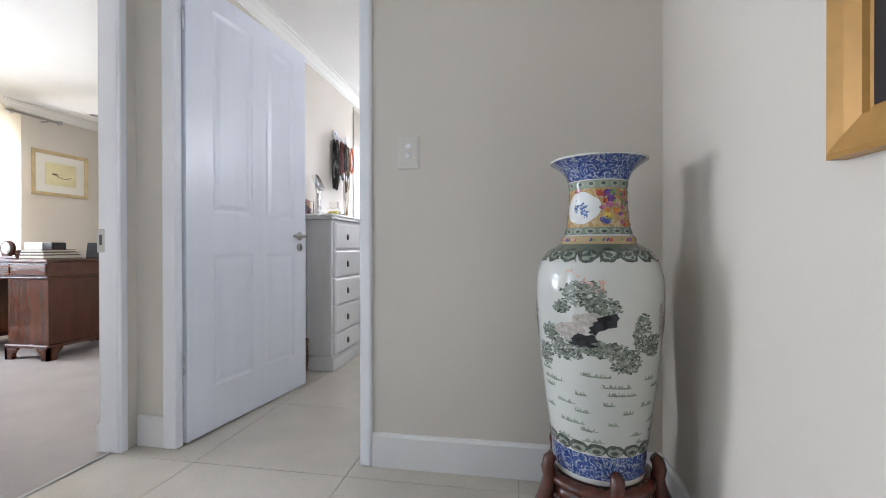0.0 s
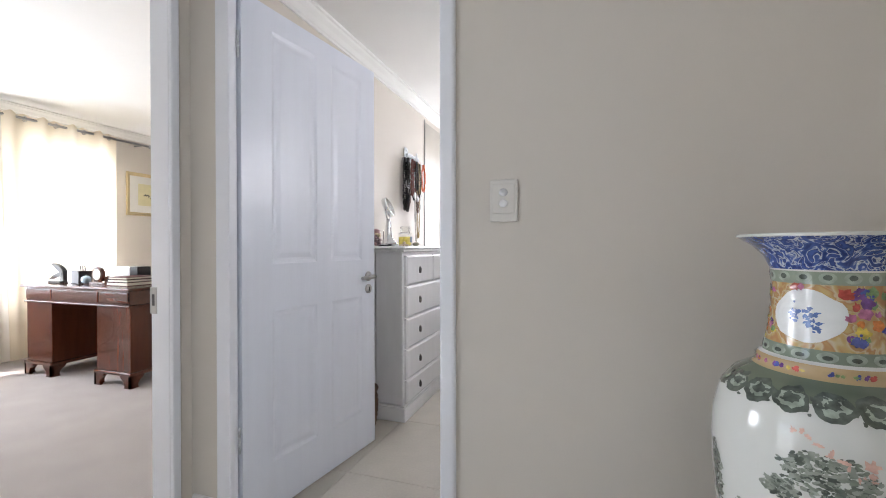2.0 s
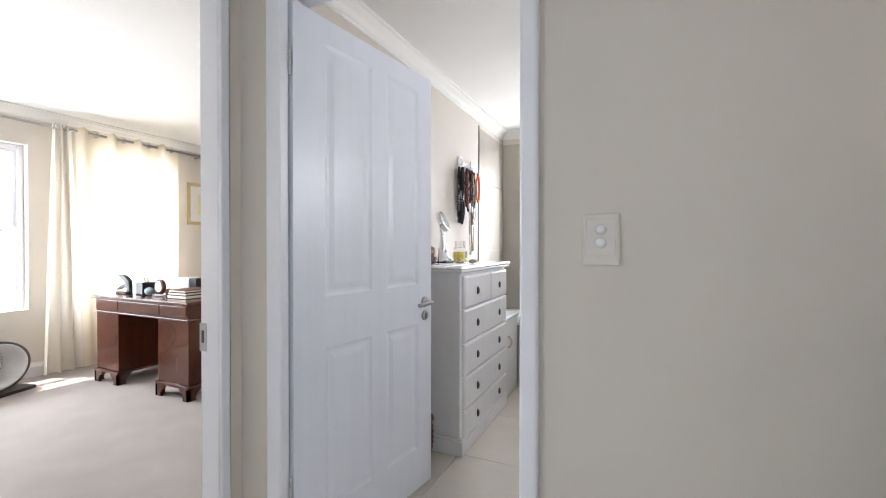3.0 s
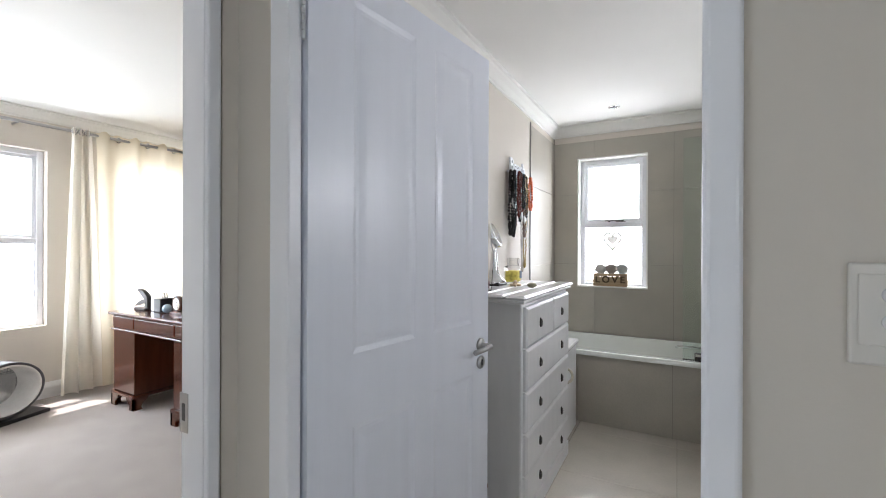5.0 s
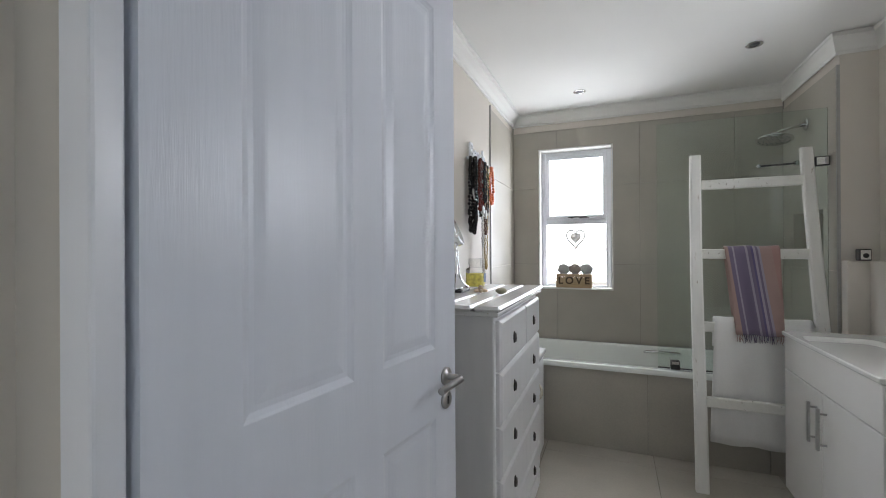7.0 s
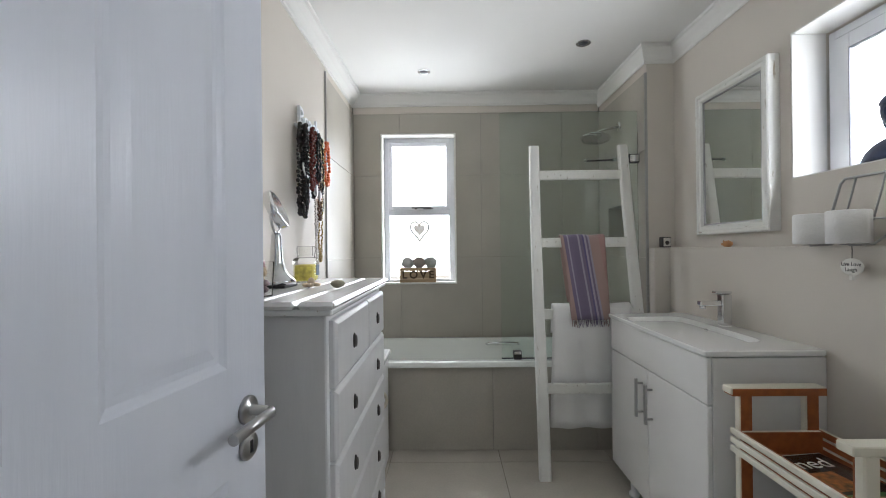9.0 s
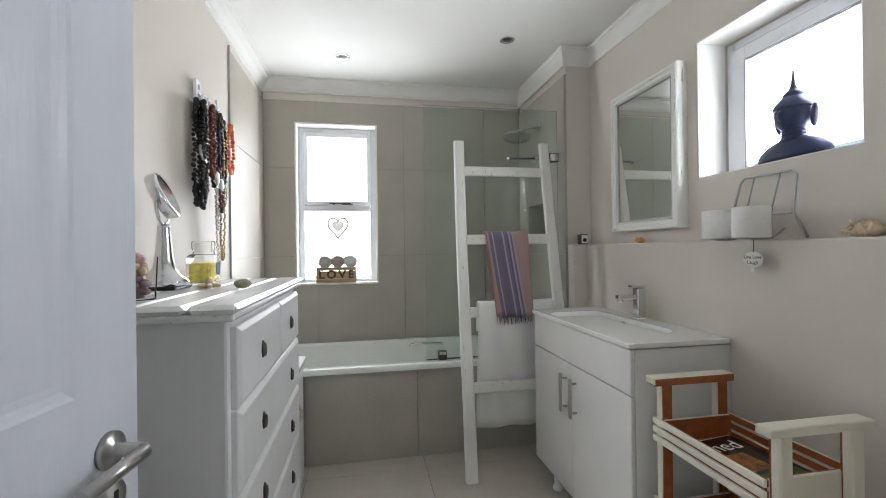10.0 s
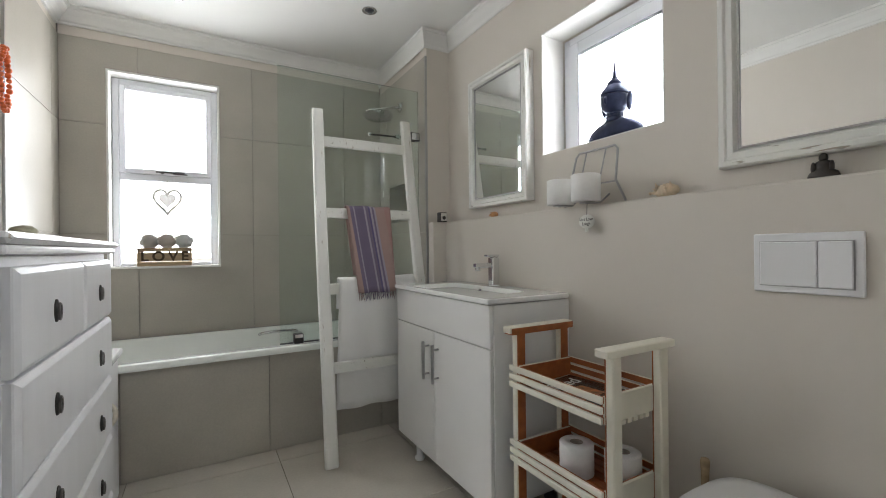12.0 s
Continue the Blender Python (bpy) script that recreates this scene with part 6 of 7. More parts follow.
        dab(bm, (-0.10, 0.25, 0.42, 0.05, 0.20, 0.14, 0.35)[ci], (0.832, 0.818, 0.780, 0.752, 0.800, 0.768, 0.836)[ci], 0.011, 0.010, 0.0015, 0.6, 16)
        part("painted_floral_pattern", bm, paint("vase_" + nm, c, 0.4, 90), d, nm + " painted flowers")
    bm = B()
    for k in range(44):
        dab(bm, -0.74 + (-0.18, 0.02, 0.17)[k % 3] + random.gauss(0, 0.065), 0.79 + (0.006, -0.002, -0.010)[k % 3] + random.gauss(0, 0.010), random.uniform(0.0015, 0.005), random.uniform(0.0015, 0.004), 0.0013, 0.8, 10)
    part("painted_sprig", bm, paint("vase_sprig_blue", (0.10, 0.17, 0.38)), d, "small blue painted sprig")
    bm = B()
    random.seed(5)
    for k in range(16):
        dab(bm, -0.62 + 0.035 * k + random.gauss(0, 0.02), 0.615 - 0.0042 * k + random.gauss(0, 0.005), random.uniform(0.002, 0.005), random.uniform(0.002, 0.005), 0.0013, 0.9, 12)
    dab(bm, -0.12, 0.578, 0.008, 0.009, 0.0013, 0.9, 16)
    part("painted_seal", bm, red, d, "faded coral marks")



vase()
for ob in bpy.data.objects:
    if ob.name.startswith("painted_"):
        ob["kind"] = "stuff"


def vase_stand():
    d = thing("vase_stand", (VX, VY, 0), "dark red carved rosewood vase stand with curled feet", "stand")
    part("seat_ring", lathe(B(), [(0.080, 0.190), (0.150, 0.186), (0.158, 0.194), (0.156, 0.206), (0.146, 0.212), (0.080, 0.212), (0.080, 0.190)], (VX, VY, 0), 48), ROSEW, d)
    part("apron", lathe(B(), [(0.118, 0.145), (0.146, 0.145), (0.150, 0.166), (0.146, 0.188), (0.118, 0.188), (0.118, 0.145)], (VX, VY, 0), 48), ROSEW, d)
    part("foot_ring", lathe(B(), [(0.120, 0.020), (0.150, 0.018), (0.156, 0.028), (0.150, 0.038), (0.120, 0.038), (0.120, 0.020)], (VX, VY, 0), 48), ROSEW, d)
    for k in range(5):
        a = -math.pi / 2 + 0.12 + 2 * math.pi * k / 5
        out = Vector((math.cos(a), math.sin(a), 0))
        path = [(0.146, 0.262), (0.158, 0.252), (0.163, 0.230), (0.158, 0.205), (0.162, 0.176), (0.176, 0.140), (0.186, 0.098), (0.180, 0.066), (0.168, 0.040), (0.176, 0.022), (0.194, 0.016)]
        pts = [Vector((VX, VY, 0)) + out * r + Vector((0, 0, z)) for r, z in path]
        bm = tube(B(), pts, [0.014, 0.018, 0.019, 0.019, 0.021, 0.023, 0.022, 0.019, 0.016, 0.015, 0.013], 12)
        blob(bm, VXY(out, 0.192, 0.020), (0.020, 0.020, 0.0195), 0.1)
        blob(bm, VXY(out, 0.182, 0.104), (0.026, 0.026, 0.030), 0.2)
        part("leg", bm, ROSEW, d)


def VXY(out, r, z):
    return Vector((VX, VY, 0)) + out * r + Vector((0, 0, z))


vase_stand()

# ---- hall: switch and picture ----
d = thing("light_switch", (0.171, -0.01, 1.152), "white two-button light switch plate on the wall", "light switch")
part("plate", bx((0.130, -0.009, 1.152), (0.212, -0.0005, 1.275), 0.003, 2), SWITCHP, d)
part("rim", bx((0.138, -0.0115, 1.176), (0.204, -0.0092, 1.262), 0.001), SWITCHP, d)
for z in (1.205, 1.237):
    part("button", lathe(B(), [(0.0, 0.004), (0.010, 0.0035), (0.0115, 0.0), (0.0, 0.0)], n=20, m=Matrix.Translation((0.171, -0.0117, z)) @ Matrix.Rotation(radians(90), 4, "X"), sx=1.1), PLASTIC, d)

d = thing("gilt_picture", (1.06, -1.25, 0.988), "dark picture in a broad gilded wooden frame on the wall", "picture")


def frame_side(parent, material, axis_x, sgn, a, b, w, thick, lift=0.0):
    """One mitred length of picture frame on a wall of normal x; a and b are outer corners in (y, z), w its width."""
    (ya, za), (yb, zb) = a, b
    c = ((ya + yb) / 2, (za + zb) / 2)
    mid = parent["mid"]
    bm = B()
    prof = [(0, 0.0), (0, thick * 0.85), (0.12, thick), (0.5, thick * 0.8), (0.85, thick * 0.55), (0.9, thick * 0.3), (1.0, thick * 0.25), (1.0, 0.0)]
    rings = []
    for y, z in (a, b):
        iy = y + math.copysign(w, mid[0] - y)
        iz = z + math.copysign(w, mid[1] - z)
        rings.append([bm.verts.new((axis_x + sgn * h, y + (iy - y) * t, z + (iz - z) * t)) for t, h in prof])
    p, q = rings
    for j in range(len(prof)):
        k = (j + 1) % len(prof)
        bm.faces.new((p[j], q[j], q[k], p[k]))
    bm.faces.new(p)
    bm.faces.new(q[::-1])
    bmesh.ops.recalc_face_normals(bm, faces=bm.faces)
    part("frame_side", bm, material, parent)


def framed(parent, material, x, sgn, y0, y1, z0, z1, w, thick):
    parent["mid"] = ((y0 + y1) / 2, (z0 + z1) / 2)
    cs = [(y0, z0), (y1, z0), (y1, z1), (y0, z1)]
    for k in range(4):
        frame_side(parent, material, x, sgn, cs[k], cs[(k + 1) % 4], w, thick)
    del parent["mid"]


framed(d, GOLD, 1.0795, -1, -1.60, -0.832, 0.985, 1.72, 0.065, 0.032)
part("painting", bx((1.070, -1.535, 1.050), (1.073, -0.897, 1.655)), CANVAS, d, "dark canvas")

# ---- study ----
def curtain(name, y0, y1, b0, b1, folds, amp, x, material, label, top=2.345):
    d = thing(name, (x, (y0 + y1) / 2, 0.02), label, "curtain", "study curtains")
    bm = B()
    nu, nz = 120, 30
    rows = []
    for j in range(nz + 1):
        t = j / nz
        z = top + (0.025 - top) * t
        row = []
        for i in range(nu + 1):
            u = i / nu
            ya, yb = y0 + (b0 - y0) * t, y1 + (b1 - y1) * t
            ph = 2 * math.pi * folds * u + 0.8 * t * noise.noise(Vector((u * 4, t * 2, y0)))
            xx = x + amp * (1 - 0.25 * t) * math.sin(ph) + 0.012 * t * noise.noise(Vector((u * 7, t * 3, 1.0)))
            yy = ya + (yb - ya) * u + 0.35 * amp * math.cos(ph) * (0.5 + 0.5 * t)
            zz = z - 0.012 * (1 + math.cos(2 * ph)) * (1 - t) ** 8 + (0.010 * noise.noise(Vector((u * 6, 5.0, 0))) if j == nz else 0)
            row.append(bm.verts.new((xx, yy, zz)))
        rows.append(row)
    for a, b in zip(rows, rows[1:]):
        for i in range(nu):
            f = bm.faces.new((a[i], a[i + 1], b[i + 1], b[i]))
            f.smooth = True
    fab = part("fabric", bm, material, d)
    for k in range(int(folds * 2)):
        u = (k + 0.5) / (folds * 2)
        yy = y0 + (y1 - y0) * u
        s = 1 if k % 2 == 0 else -1
        ring = [(x + 0.022 * math.sin(a) * 0.25 + s * amp * 0.55, yy + 0.016 * math.cos(a), 2.298 + 0.022 * math.sin(a)) for a in np.linspace(0, 2 * math.pi, 17)[:-1]]
        part("eyelet", tube(B(), ring, 0.006, 8, True), CHROME, d, "round chrome eyelet")
    return d


curtain("curtain", 0.945, 1.085, 0.86, 1.17, 3.0, 0.050, -4.64, CURTAIN2, "bunched cream linen curtain hanging to the floor beside the window")
curtain("curtain", 1.12, 2.12, 1.17, 2.10, 4.0, 0.030, -4.64, CURTAIN, "drawn cream linen eyelet curtain glowing against the sunlit window")
d = thing("curtain_rod", (-4.64, 0.7, 2.298), "brushed steel curtain rod with ball ends", "curtain rod")
part("rod", tube(B(), [(-4.64, -0.84, 2.298), (-4.64, 0.6, 2.298), (-4.64, 2.50, 2.298)], 0.0125, 14), STEEL, d)
for y in (-0.86, 2.52):
    part("finial", lathe(B(), [(0.002, -0.026), (0.018, -0.019), (0.026, 0), (0.018, 0.019), (0.002, 0.026)], (-4.64, y, 2.298), 18), STEEL, d)
for y in (-0.78, 0.62, 2.44):
    part("bracket", tube(B(), [(-4.801, y, 2.298), (-4.653, y, 2.298)], 0.008, 10), STEEL, d)


def desk():
    x0, x1, y0, y1 = -4.13, -2.885, 1.045, 1.74
    d = thing("pedestal_desk", (-3.5, 1.4, 0), "polished red mahogany twin-pedestal desk on bracket feet", "desk")
    part("top", bx((x0 - 0.03, y0 - 0.03, 0.742), (x1 + 0.03, y1 + 0.03, 0.766), 0.008, 3), MAHOG, d)
    part("frieze", bx((x0, y0, 0.632), (x1, y1, 0.7415), 0.003), MAHOG, d)
    part("frieze_moulding", bx((x0 - 0.014, y0 - 0.014, 0.616), (x1 + 0.014, y1 + 0.014, 0.632), 0.006, 2), MAHOG, d)
    for a, b in ((x0 + 0.01, -3.80), (-3.785, -3.235), (-3.22, x1 - 0.01)):
        part("drawer", bx((a, y0 - 0.009, 0.645), (b, y0 - 0.0005, 0.730), 0.004, 2), MAHOG, d)
    for a, b in ((x0, x0 + 0.325), (x1 - 0.375, x1)):
        ped = part("pedestal", bx((a, y0 + 0.004, 0.118), (b, y1 - 0.004, 0.616), 0.003), MAHOGV, d)
        part("pedestal_moulding", bx((a - 0.016, y0 - 0.014, 0.092), (b + 0.016, y1 + 0.012, 0.118), 0.007, 2), MAHOG, d)
        for fx, sx in ((a - 0.012, 1), (b + 0.012, -1)):
            for fy, sy in ((y0 - 0.010, 1), (y1 + 0.010, -1)):
                bm = B()
                shape = [(0.0, 0.0), (0.070, 0.0), (0.060, 0.018), (0.064, 0.036), (0.078, 0.056), (0.108, 0.078), (0.108, 0.092), (0.0, 0.092)]
                for along in (0, 1):
                    rings = []
                    for deep in (0.0, 0.022):
                        rings.append([bm.verts.new((fx + sx * (w if along == 0 else deep), fy + sy * (deep if along == 0 else w), z)) for w, z in shape])
                    bm.faces.new(rings[0])
                    bm.faces.new(rings[1][::-1])
                    for j in range(8):
                        bm.faces.new((rings[0][j], rings[1][j], rings[1][(j + 1) % 8], rings[0][(j + 1) % 8]))
                bmesh.ops.recalc_face_normals(bm, faces=bm.faces)
                part("bracket_foot", bm, MAHOG, d)


desk()
ZD = 0.767
d = thing("desk_sculpture", (-4.0, 1.22, ZD), "black angular winged desk ornament", "ornament")
m = Matrix.Translation((-4.0, 1.22, ZD))


def wing(tip, root, wide, thick):
    """A flat tapering blade from root to tip, in x and z."""
    bm = B()
    (xa, za), (xb, zb) = root, tip
    rings = []
    for t in (0.0, 0.35, 0.7, 1.0):
        x, z, w = xa + (xb - xa) * t, za + (zb - za) * t + 0.012 * math.sin(math.pi * t), wide * (1 - 0.75 * t ** 1.5)
        rings.append([bm.verts.new(m @ Vector((x + dx * w * 0.4, dy * thick, z + dz * w))) for dx, dy, dz in ((-0.3, -1, -0.5), (0.3, -1, 0.5), (0.3, 1, 0.5), (-0.3, 1, -0.5))])
    for p, q in zip(rings, rings[1:]):
        for k in range(4):
            bm.faces.new((p[k], p[(k + 1) % 4], q[(k + 1) % 4], q[k]))
    bm.faces.new(rings[0][::-1])
    bm.faces.new(rings[-1])
    return bm


part("base", bx((-0.10, -0.040, 0), (0.06, 0.040, 0.016), 0.003, 1, m), BLACK, d)
part("wing", wing((-0.12, 0.030), (0.05, 0.075), 0.040, 0.020), BLACK, d)
part("wing", wing((-0.085, 0.165), (0.055, 0.085), 0.055, 0.018), BLACK, d)
part("stem", bx((0.02, -0.018, 0.014), (0.07, 0.018, 0.105), 0.006, 1, m), BLACK, d)
d = thing("pen_holder", (-3.82, 1.24, ZD), "black and grey desk pen holder with pens", "pen holder")
part("cup", bx((-3.79, 1.18, ZD), (-3.69, 1.29, ZD + 0.110), 0.004), BLACK, d)
part("cup", bx((-3.87, 1.20, ZD), (-3.793, 1.27, ZD + 0.095), 0.004), STEEL, d, "pale grey metal cup")
for k in range(4):
    part("pen", tube(B(), [(-3.77 + 0.02 * k, 1.24, ZD + 0.10), (-3.775 + 0.025 * k, 1.245, ZD + 0.155)], 0.004, 8), BLACK, d)
d = thing("glass_ball", (-3.62, 1.2, ZD), "pale blue glass paperweight ball", "paperweight")
part("ball", blob(B(), (-3.63, 1.20, ZD + 0.036), (0.036, 0.036, 0.036), 0.0, sub=3), BLUEGL, d)
d = thing("mantel_clock", (-3.47, 1.22, ZD), "dark wooden curved mantel clock with white dial", "clock")
bm = B()
box(bm, (-3.56, 1.18, ZD), (-3.37, 1.27, ZD + 0.02), 0.004)
lathe(bm, [(0.0, -0.04), (0.062, -0.04), (0.066, -0.036), (0.066, -0.014), (0.062, -0.010), (0.0, -0.010)], n=32, m=Matrix.Translation((-3.475, 1.225, ZD + 0.082)) @ Matrix.Rotation(radians(-90), 4, "X"))
for sd in (-1, 1):
    tube(bm, [(-3.475 + sd * 0.055, 1.225, ZD + 0.05), (-3.475 + sd * 0.072, 1.225, ZD + 0.03), (-3.475 + sd * 0.095, 1.225, ZD + 0.02)], [0.03, 0.022, 0.008], 10)
part("case", bm, MAHOG, d)
part("dial", lathe(B(), [(0.0, 0.002), (0.044, 0.002), (0.046, 0.0), (0.0, 0.0)], n=32, m=Matrix.Translation((-3.475, 1.1845, ZD + 0.082)) @ Matrix.Rotation(radians(90), 4, "X")), CLOCKF, d, "white clock dial")
for a, ln in ((0.5, 0.026), (2.4, 0.038)):
    part("clock_hand", tube(B(), [(-3.475, 1.182, ZD + 0.082), (-3.475 + ln * math.sin(a), 1.182, ZD + 0.082 + ln * math.cos(a))], 0.0016, 6), INK, d)
zz = ZD
for k, (w, dp, h, mt) in enumerate(((0.24, 0.30, 0.028, BOOKA), (0.23, 0.28, 0.022, BOOKB), (0.21, 0.26, 0.020, BOOKA))):
    bk = thing("book", (-3.17, 1.27, zz), ("maroon" if mt is BOOKA else "black") + " cloth-bound book lying in a desk stack", "book", "stack of books")
    part("cover", bx((-3.29 + 0.01 * k, 1.14, zz), (-3.29 + 0.01 * k + w, 1.14 + dp, zz + 0.004)), mt, bk)
    part("cover", bx((-3.29 + 0.01 * k, 1.14, zz + h - 0.004), (-3.29 + 0.01 * k + w, 1.14 + dp, zz + h)), mt, bk)
    part("page_block", bx((-3.288 + 0.01 * k, 1.145, zz + 0.0042), (-3.295 + 0.01 * k + w, 1.135 + dp, zz + h - 0.0042)), PAGES, bk)
    zz += h + 0.0006
d = thing("desk_box", (-3.6, 1.55, ZD), "white box with a dark end on the desk", "box")
part("box", bx((-3.72, 1.49, ZD), (-3.53, 1.62, ZD + 0.135), 0.006, 2), PLASTIC, d)
part("end", bx((-3.528, 1.492, ZD + 0.002), (-3.43, 1.618, ZD + 0.133), 0.004), BLACK, d, "black end")
m = Matrix.Translation((-2.98, 1.55, ZD)) @ Matrix.Rotation(radians(28), 4, "Z") @ Matrix.Rotation(radians(-16), 4, "X")
d = thing("desk_photo_stand", (-2.98, 1.55, ZD), "black tablet-shaped stand leaning back on the desk", "stand")
part("panel", bx((-0.115, -0.006, 0.0), (0.115, 0.006, 0.135), 0.004, 1, m), BLACK, d)
part("prop", bx((-0.02, 0.006, 0.0), (0.02, 0.055, 0.008), 0.002, 1, Matrix.Translation((-2.98, 1.55, ZD))), BLACK, d)
d = thing("speaker", (-2.93, 1.70, ZD), "small dark upright desk loudspeaker", "speaker")
part("cabinet", bx((-2.97, 1.66, ZD), (-2.88, 1.76, ZD + 0.21), 0.006, 2), DGREY, d)
part("cone", lathe(B(), [(0.0, 0.001), (0.03, 0.003), (0.034, 0.0), (0.0, 0.0)], n=20, m=Matrix.Translation((-2.925, 1.6595, ZD + 0.08)) @ Matrix.Rotation(radians(90), 4, "X")), BLACK, d)

d = thing("study_picture", (-4.79, 2.6, 1.46), "small drawing with a cream mount in a pale gilt frame", "picture")
framed(d, PALEGOLD, -4.7995, 1, 2.335, 2.965, 1.462, 1.985, 0.042, 0.024)
part("mount", bx((-4.797, 2.377, 1.504), (-4.792, 2.923, 1.943)), PAPER, d, "cream mount")
part("drawing", bx((-4.7915, 2.475, 1.590), (-4.7895, 2.825, 1.855)), YELLOWP, d, "pale yellow sheet")
bm = tube(B(), [(-4.788, 2.60 + 0.02 * k, 1.70 - 0.020 * math.sin(math.pi * k / 8)) for k in range(9)], 0.003, 6)
for k in range(5):
    blob(bm, (-4.788, 2.55 + 0.014 * k, 1.715 + 0.010 * (k % 2)), (0.001, 0.010, 0.009), 0.2, sub=1)
part("brush_strokes", bm, INK, d, "sparse dark ink strokes")

d = thing("ring_scratcher", (-4.45, 0.45, 0), "upright black ring with pale lining on a flat black base", "pet ring")
RC = Vector((-4.45, 0.44, 0.235))
for nm, r0, r1, mt in (("outer_band", 0.205, 0.222, DGREY), ("lining", 0.188, 0.2045, TISSUE)):
    m = Matrix.Translation(RC) @ Matrix.Rotation(radians(18), 4, "Z") @ Matrix.Rotation(radians(90), 4, "Y") @ Matrix.Diagonal((0.9, 1.1, 1, 1))
    part(nm, lathe(B(), [(r0, -0.11), (r1, -0.11), (r1 + 0.002, -0.10), (r1 + 0.002, 0.10), (r1, 0.11), (r0, 0.11), (r0, -0.11)], n=48, m=m), mt, d)
part("base", bx((-0.16, -0.25, 0.0), (0.16, 0.25, 0.028), 0.006, 2, Matrix.Translation((-4.45, 0.44, 0)) @ Matrix.Rotation(radians(18), 4, "Z")), BLACK, d)

# ---- outside ----
solid("ground", bx((-400, -400, -0.6), (400, 400, -0.3)), SOIL, "ground outside, coloured pale so that it burns out to white", "ground", kind="structure")



def shrub(x, y, tall, wide, seed):
    """A garden shrub: forked stems and a crown of separate leaves in uneven clumps."""
    rnd = random.Random(seed)
    d = thing("garden_shrub", (x, y, -0.3), "sunlit green garden shrub outside the study window", "shrub", "garden shrubs")
    bm, tips = B(), []
    for k in range(7):
        a = 2 * math.pi * k / 7 + rnd.uniform(-0.3, 0.3)
        reach = wide * rnd.uniform(0.3, 0.75)
        mid = Vector((x + 0.4 * reach * math.cos(a), y + 0.4 * reach * math.sin(a), -0.3 + tall * 0.45))
        tip = Vector((x + reach * math.cos(a), y + reach * math.sin(a), -0.3 + tall * rnd.uniform(0.65, 0.95)))
        tube(bm, [(x, y, -0.31), mid, tip], [0.04, 0.025, 0.008], 6)
        tips += [tip, mid + Vector((rnd.uniform(-0.2, 0.2), rnd.uniform(-0.2, 0.2), 0.15)), (mid + tip) / 2, Vector((tip.x, tip.y, -0.3 + tall * rnd.uniform(0.2, 0.5)))]
    part("stem", bm, BARK, d)
    verts, faces = [], []
    for c in tips:
        for k in range(170):
            p = c + Vector((rnd.gauss(0, 0.16), rnd.gauss(0, 0.16), rnd.gauss(0, 0.14)))
            n = Vector((rnd.gauss(0, 1), rnd.gauss(0, 1), rnd.gauss(0.4, 1))).normalized()
            e = n.orthogonal().normalized()
            f = n.cross(e)
            h, w = rnd.uniform(0.03, 0.055), rnd.uniform(0.014, 0.024)
            i = len(verts)
            verts += [p - e * h, p + f * w + n * 0.006, p + e * h, p - f * w + n * 0.006]
            faces += [(i, i + 1, i + 2), (i, i + 2, i + 3)]
    me = bpy.data.meshes.new("crown")
    me.from_pydata([tuple(v) for v in verts], [], faces)
    me.materials.append(LEAF)
    ob = tagged(new("crown", me), kind="stuff")
    ob.parent = d
    ob.matrix_parent_inverse = anchor(d).inverted()


shrub(-10.2, 1.75, 1.65, 0.8, 3)
shrub(-10.8, 2.75, 1.45, 0.7, 4)
shrub(-10.0, 0.55, 1.75, 0.8, 5)

# ---- tiles: each one a piece with an open joint round it ----
GAP = 0.0016


def tile_mesh(rects, axis, t0, t1):
    bm = B()
    for a0, a1, b0, b1 in rects:
        lo, hi = {"x": ((t0, a0, b0), (t1, a1, b1)), "y": ((a0, t0, b0), (a1, t1, b1)), "z": ((a0, b0, t0), (a1, b1, t1))}[axis]
        box(bm, lo, hi)
    return bm


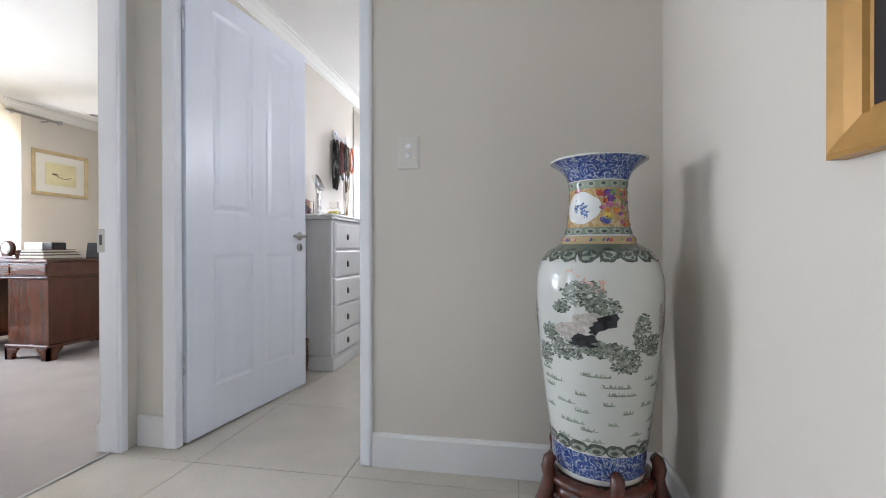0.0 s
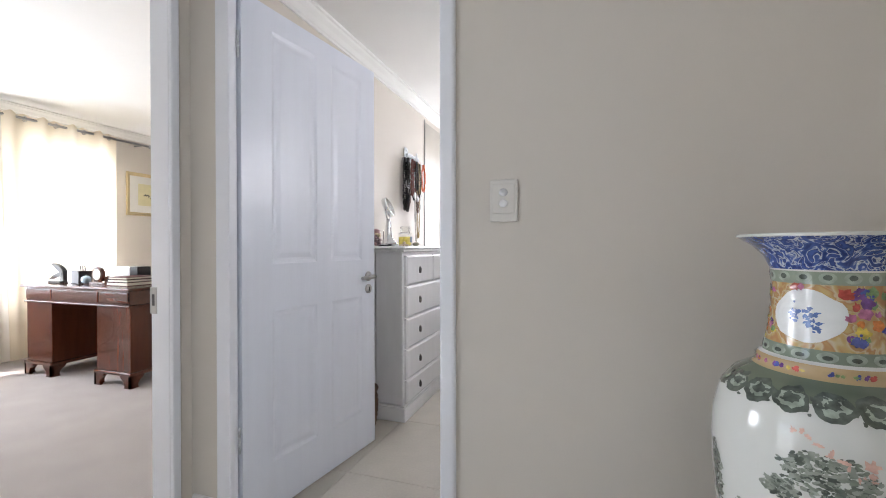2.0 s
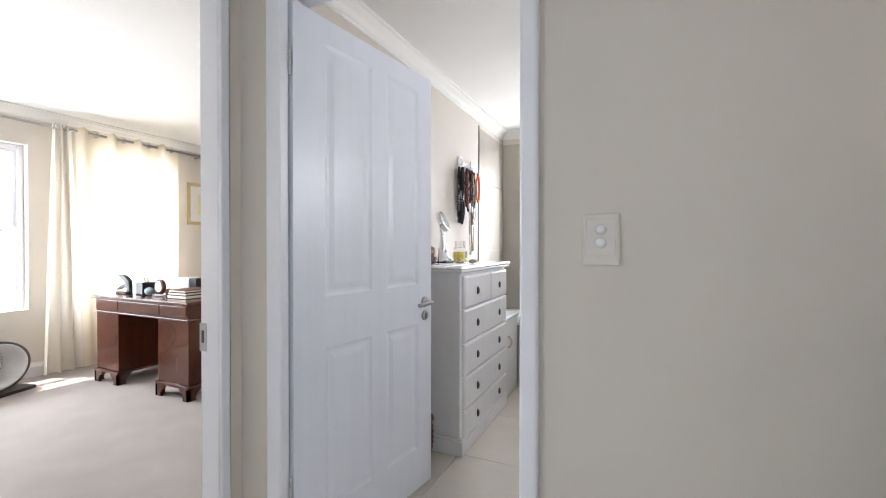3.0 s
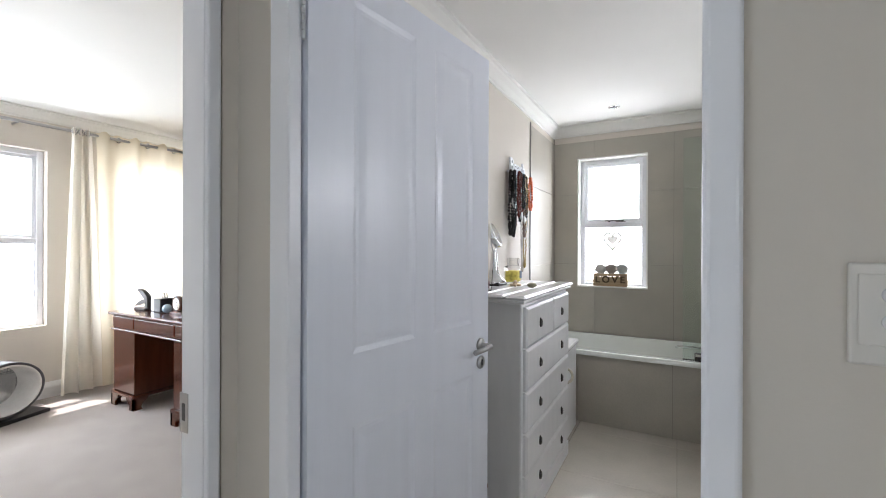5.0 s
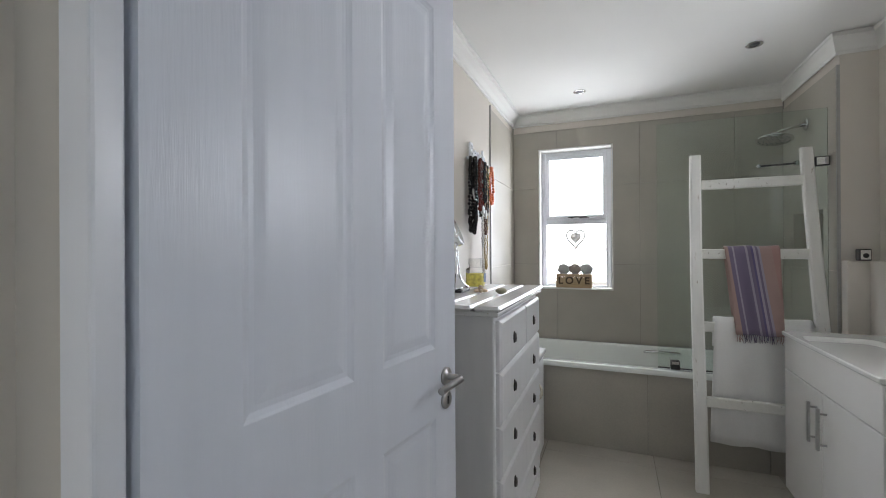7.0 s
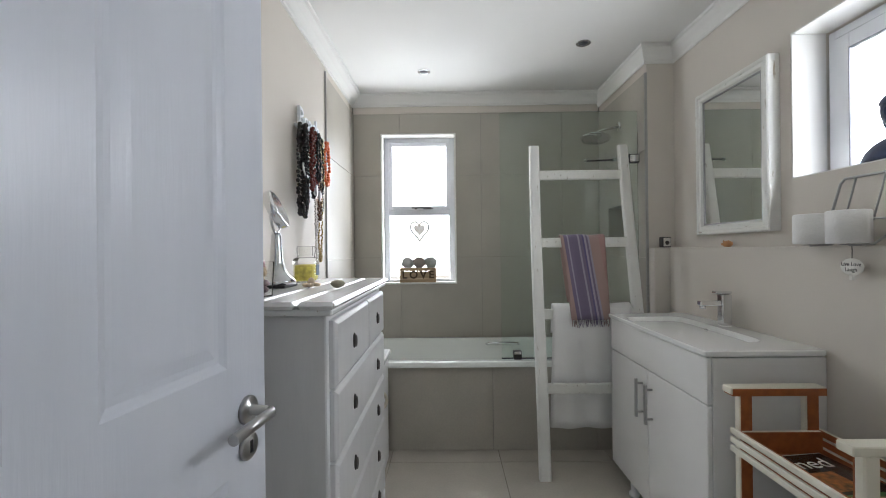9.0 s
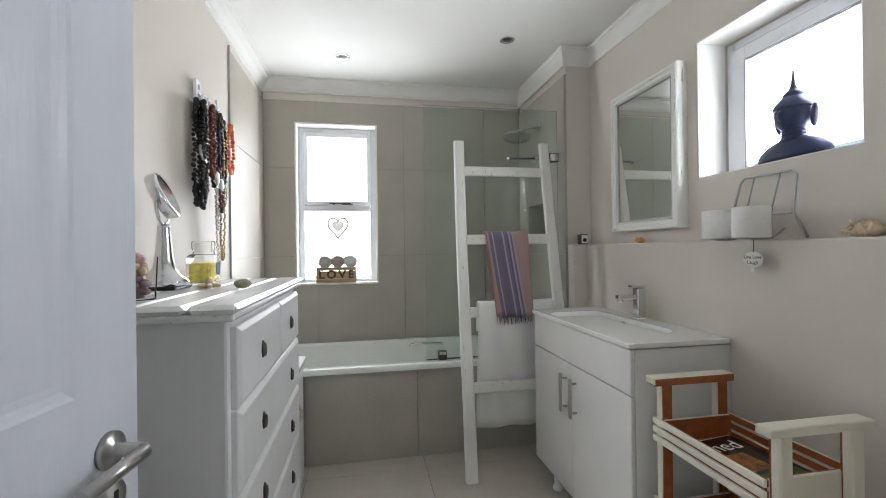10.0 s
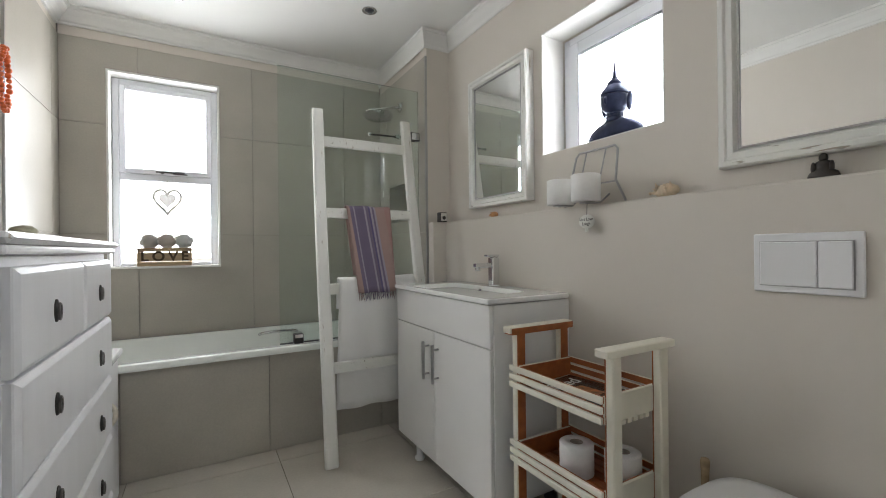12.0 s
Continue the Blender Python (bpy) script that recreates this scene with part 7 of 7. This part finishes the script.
def tiles(owner, axis, t0, t1, cuts_a, cuts_b, hole=None, material=None):
    for a0, a1 in zip(cuts_a, cuts_a[1:]):
        for b0, b1 in zip(cuts_b, cuts_b[1:]):
            r = (a0 + GAP, a1 - GAP, b0 + GAP, b1 - GAP)
            rects = [r]
            if hole and not (r[1] <= hole[0] or r[0] >= hole[1] or r[3] <= hole[2] or r[2] >= hole[3]):
                rects = []
                ha0, ha1, hb0, hb1 = max(hole[0], r[0]), min(hole[1], r[1]), max(hole[2], r[2]), min(hole[3], r[3])
                for q in ((r[0], ha0, r[2], r[3]), (ha1, r[1], r[2], r[3]), (ha0, ha1, r[2], hb0), (ha0, ha1, hb1, r[3])):
                    if q[1] - q[0] > 0.002 and q[3] - q[2] > 0.002:
                        rects.append(q)
            if rects:
                part("tile", tile_mesh(rects, axis, t0, t1), material or WTILE, owner)


ZC = [0.0, 0.521, 1.156, 1.791, 2.272]
solid("wall_bath_north_top", bx((XL + 0.009, YB + 0.002, 2.2725), (XS, YB + 0.0098, H)), WALL, "painted strip above the tiles", "wall", kind="structure")
tiles(wall_north, "y", YB, YB + 0.0098, [XL + 0.009, -0.706, -0.078, 0.545, XS], ZC, (-0.857, -0.272, 0.95, 2.12))
west = bpy.data.objects["wall_bath_west"]
tiles(west, "x", XL + 0.0005, XL + 0.009, [2.565, 3.18, YB], ZC)
tiles(nib, "x", XS, XS + 0.0118, [2.536, 3.16, YB], ZC[:-1] + [2.246], NICHE)
y0, y1, z0, z1 = NICHE
for lo, hi in (((XR - 0.009, y0, z0), (XR - 0.001, y1, z1)), ((XS + 0.001, y0, z0), (XR - 0.010, y0 + 0.008, z1)), ((XS + 0.001, y1 - 0.008, z0), (XR - 0.010, y1, z1)),
               ((XS + 0.001, y0 + 0.0085, z0), (XR - 0.010, y1 - 0.0085, z0 + 0.008)), ((XS + 0.001, y0 + 0.0085, z1 - 0.008), (XR - 0.010, y1 - 0.0085, z1))):
    part("tile", bx(lo, hi), WTILE, nib)
tiles(apron, "y", 2.580, 2.5878, [XL + 0.009, -0.706, -0.078, 0.545, XS], [0.0, 0.505])
solid("trim_tile_edge", bx((XL + 0.0002, 2.557, 0.0), (XL + 0.011, 2.565, H - 0.115)), STEEL, "thin metal tile edge strip", "tile trim", kind="structure")
solid("trim_tile_edge_pier", bx((XS - 0.002, 2.527, 0.505), (XS + 0.012, 2.536, 2.246)), STEEL, "thin metal tile edge strip", "tile trim", kind="structure")
tiles(floor, "z", -0.0078, 0.0, [-1.079, -0.685, -0.05, 0.585, 1.25], [-3.4, -3.275, -2.64, -2.005, -1.37, -0.735, -0.10, 0.535, 1.17, 1.805, 2.44, 3.30], None, FTILE)
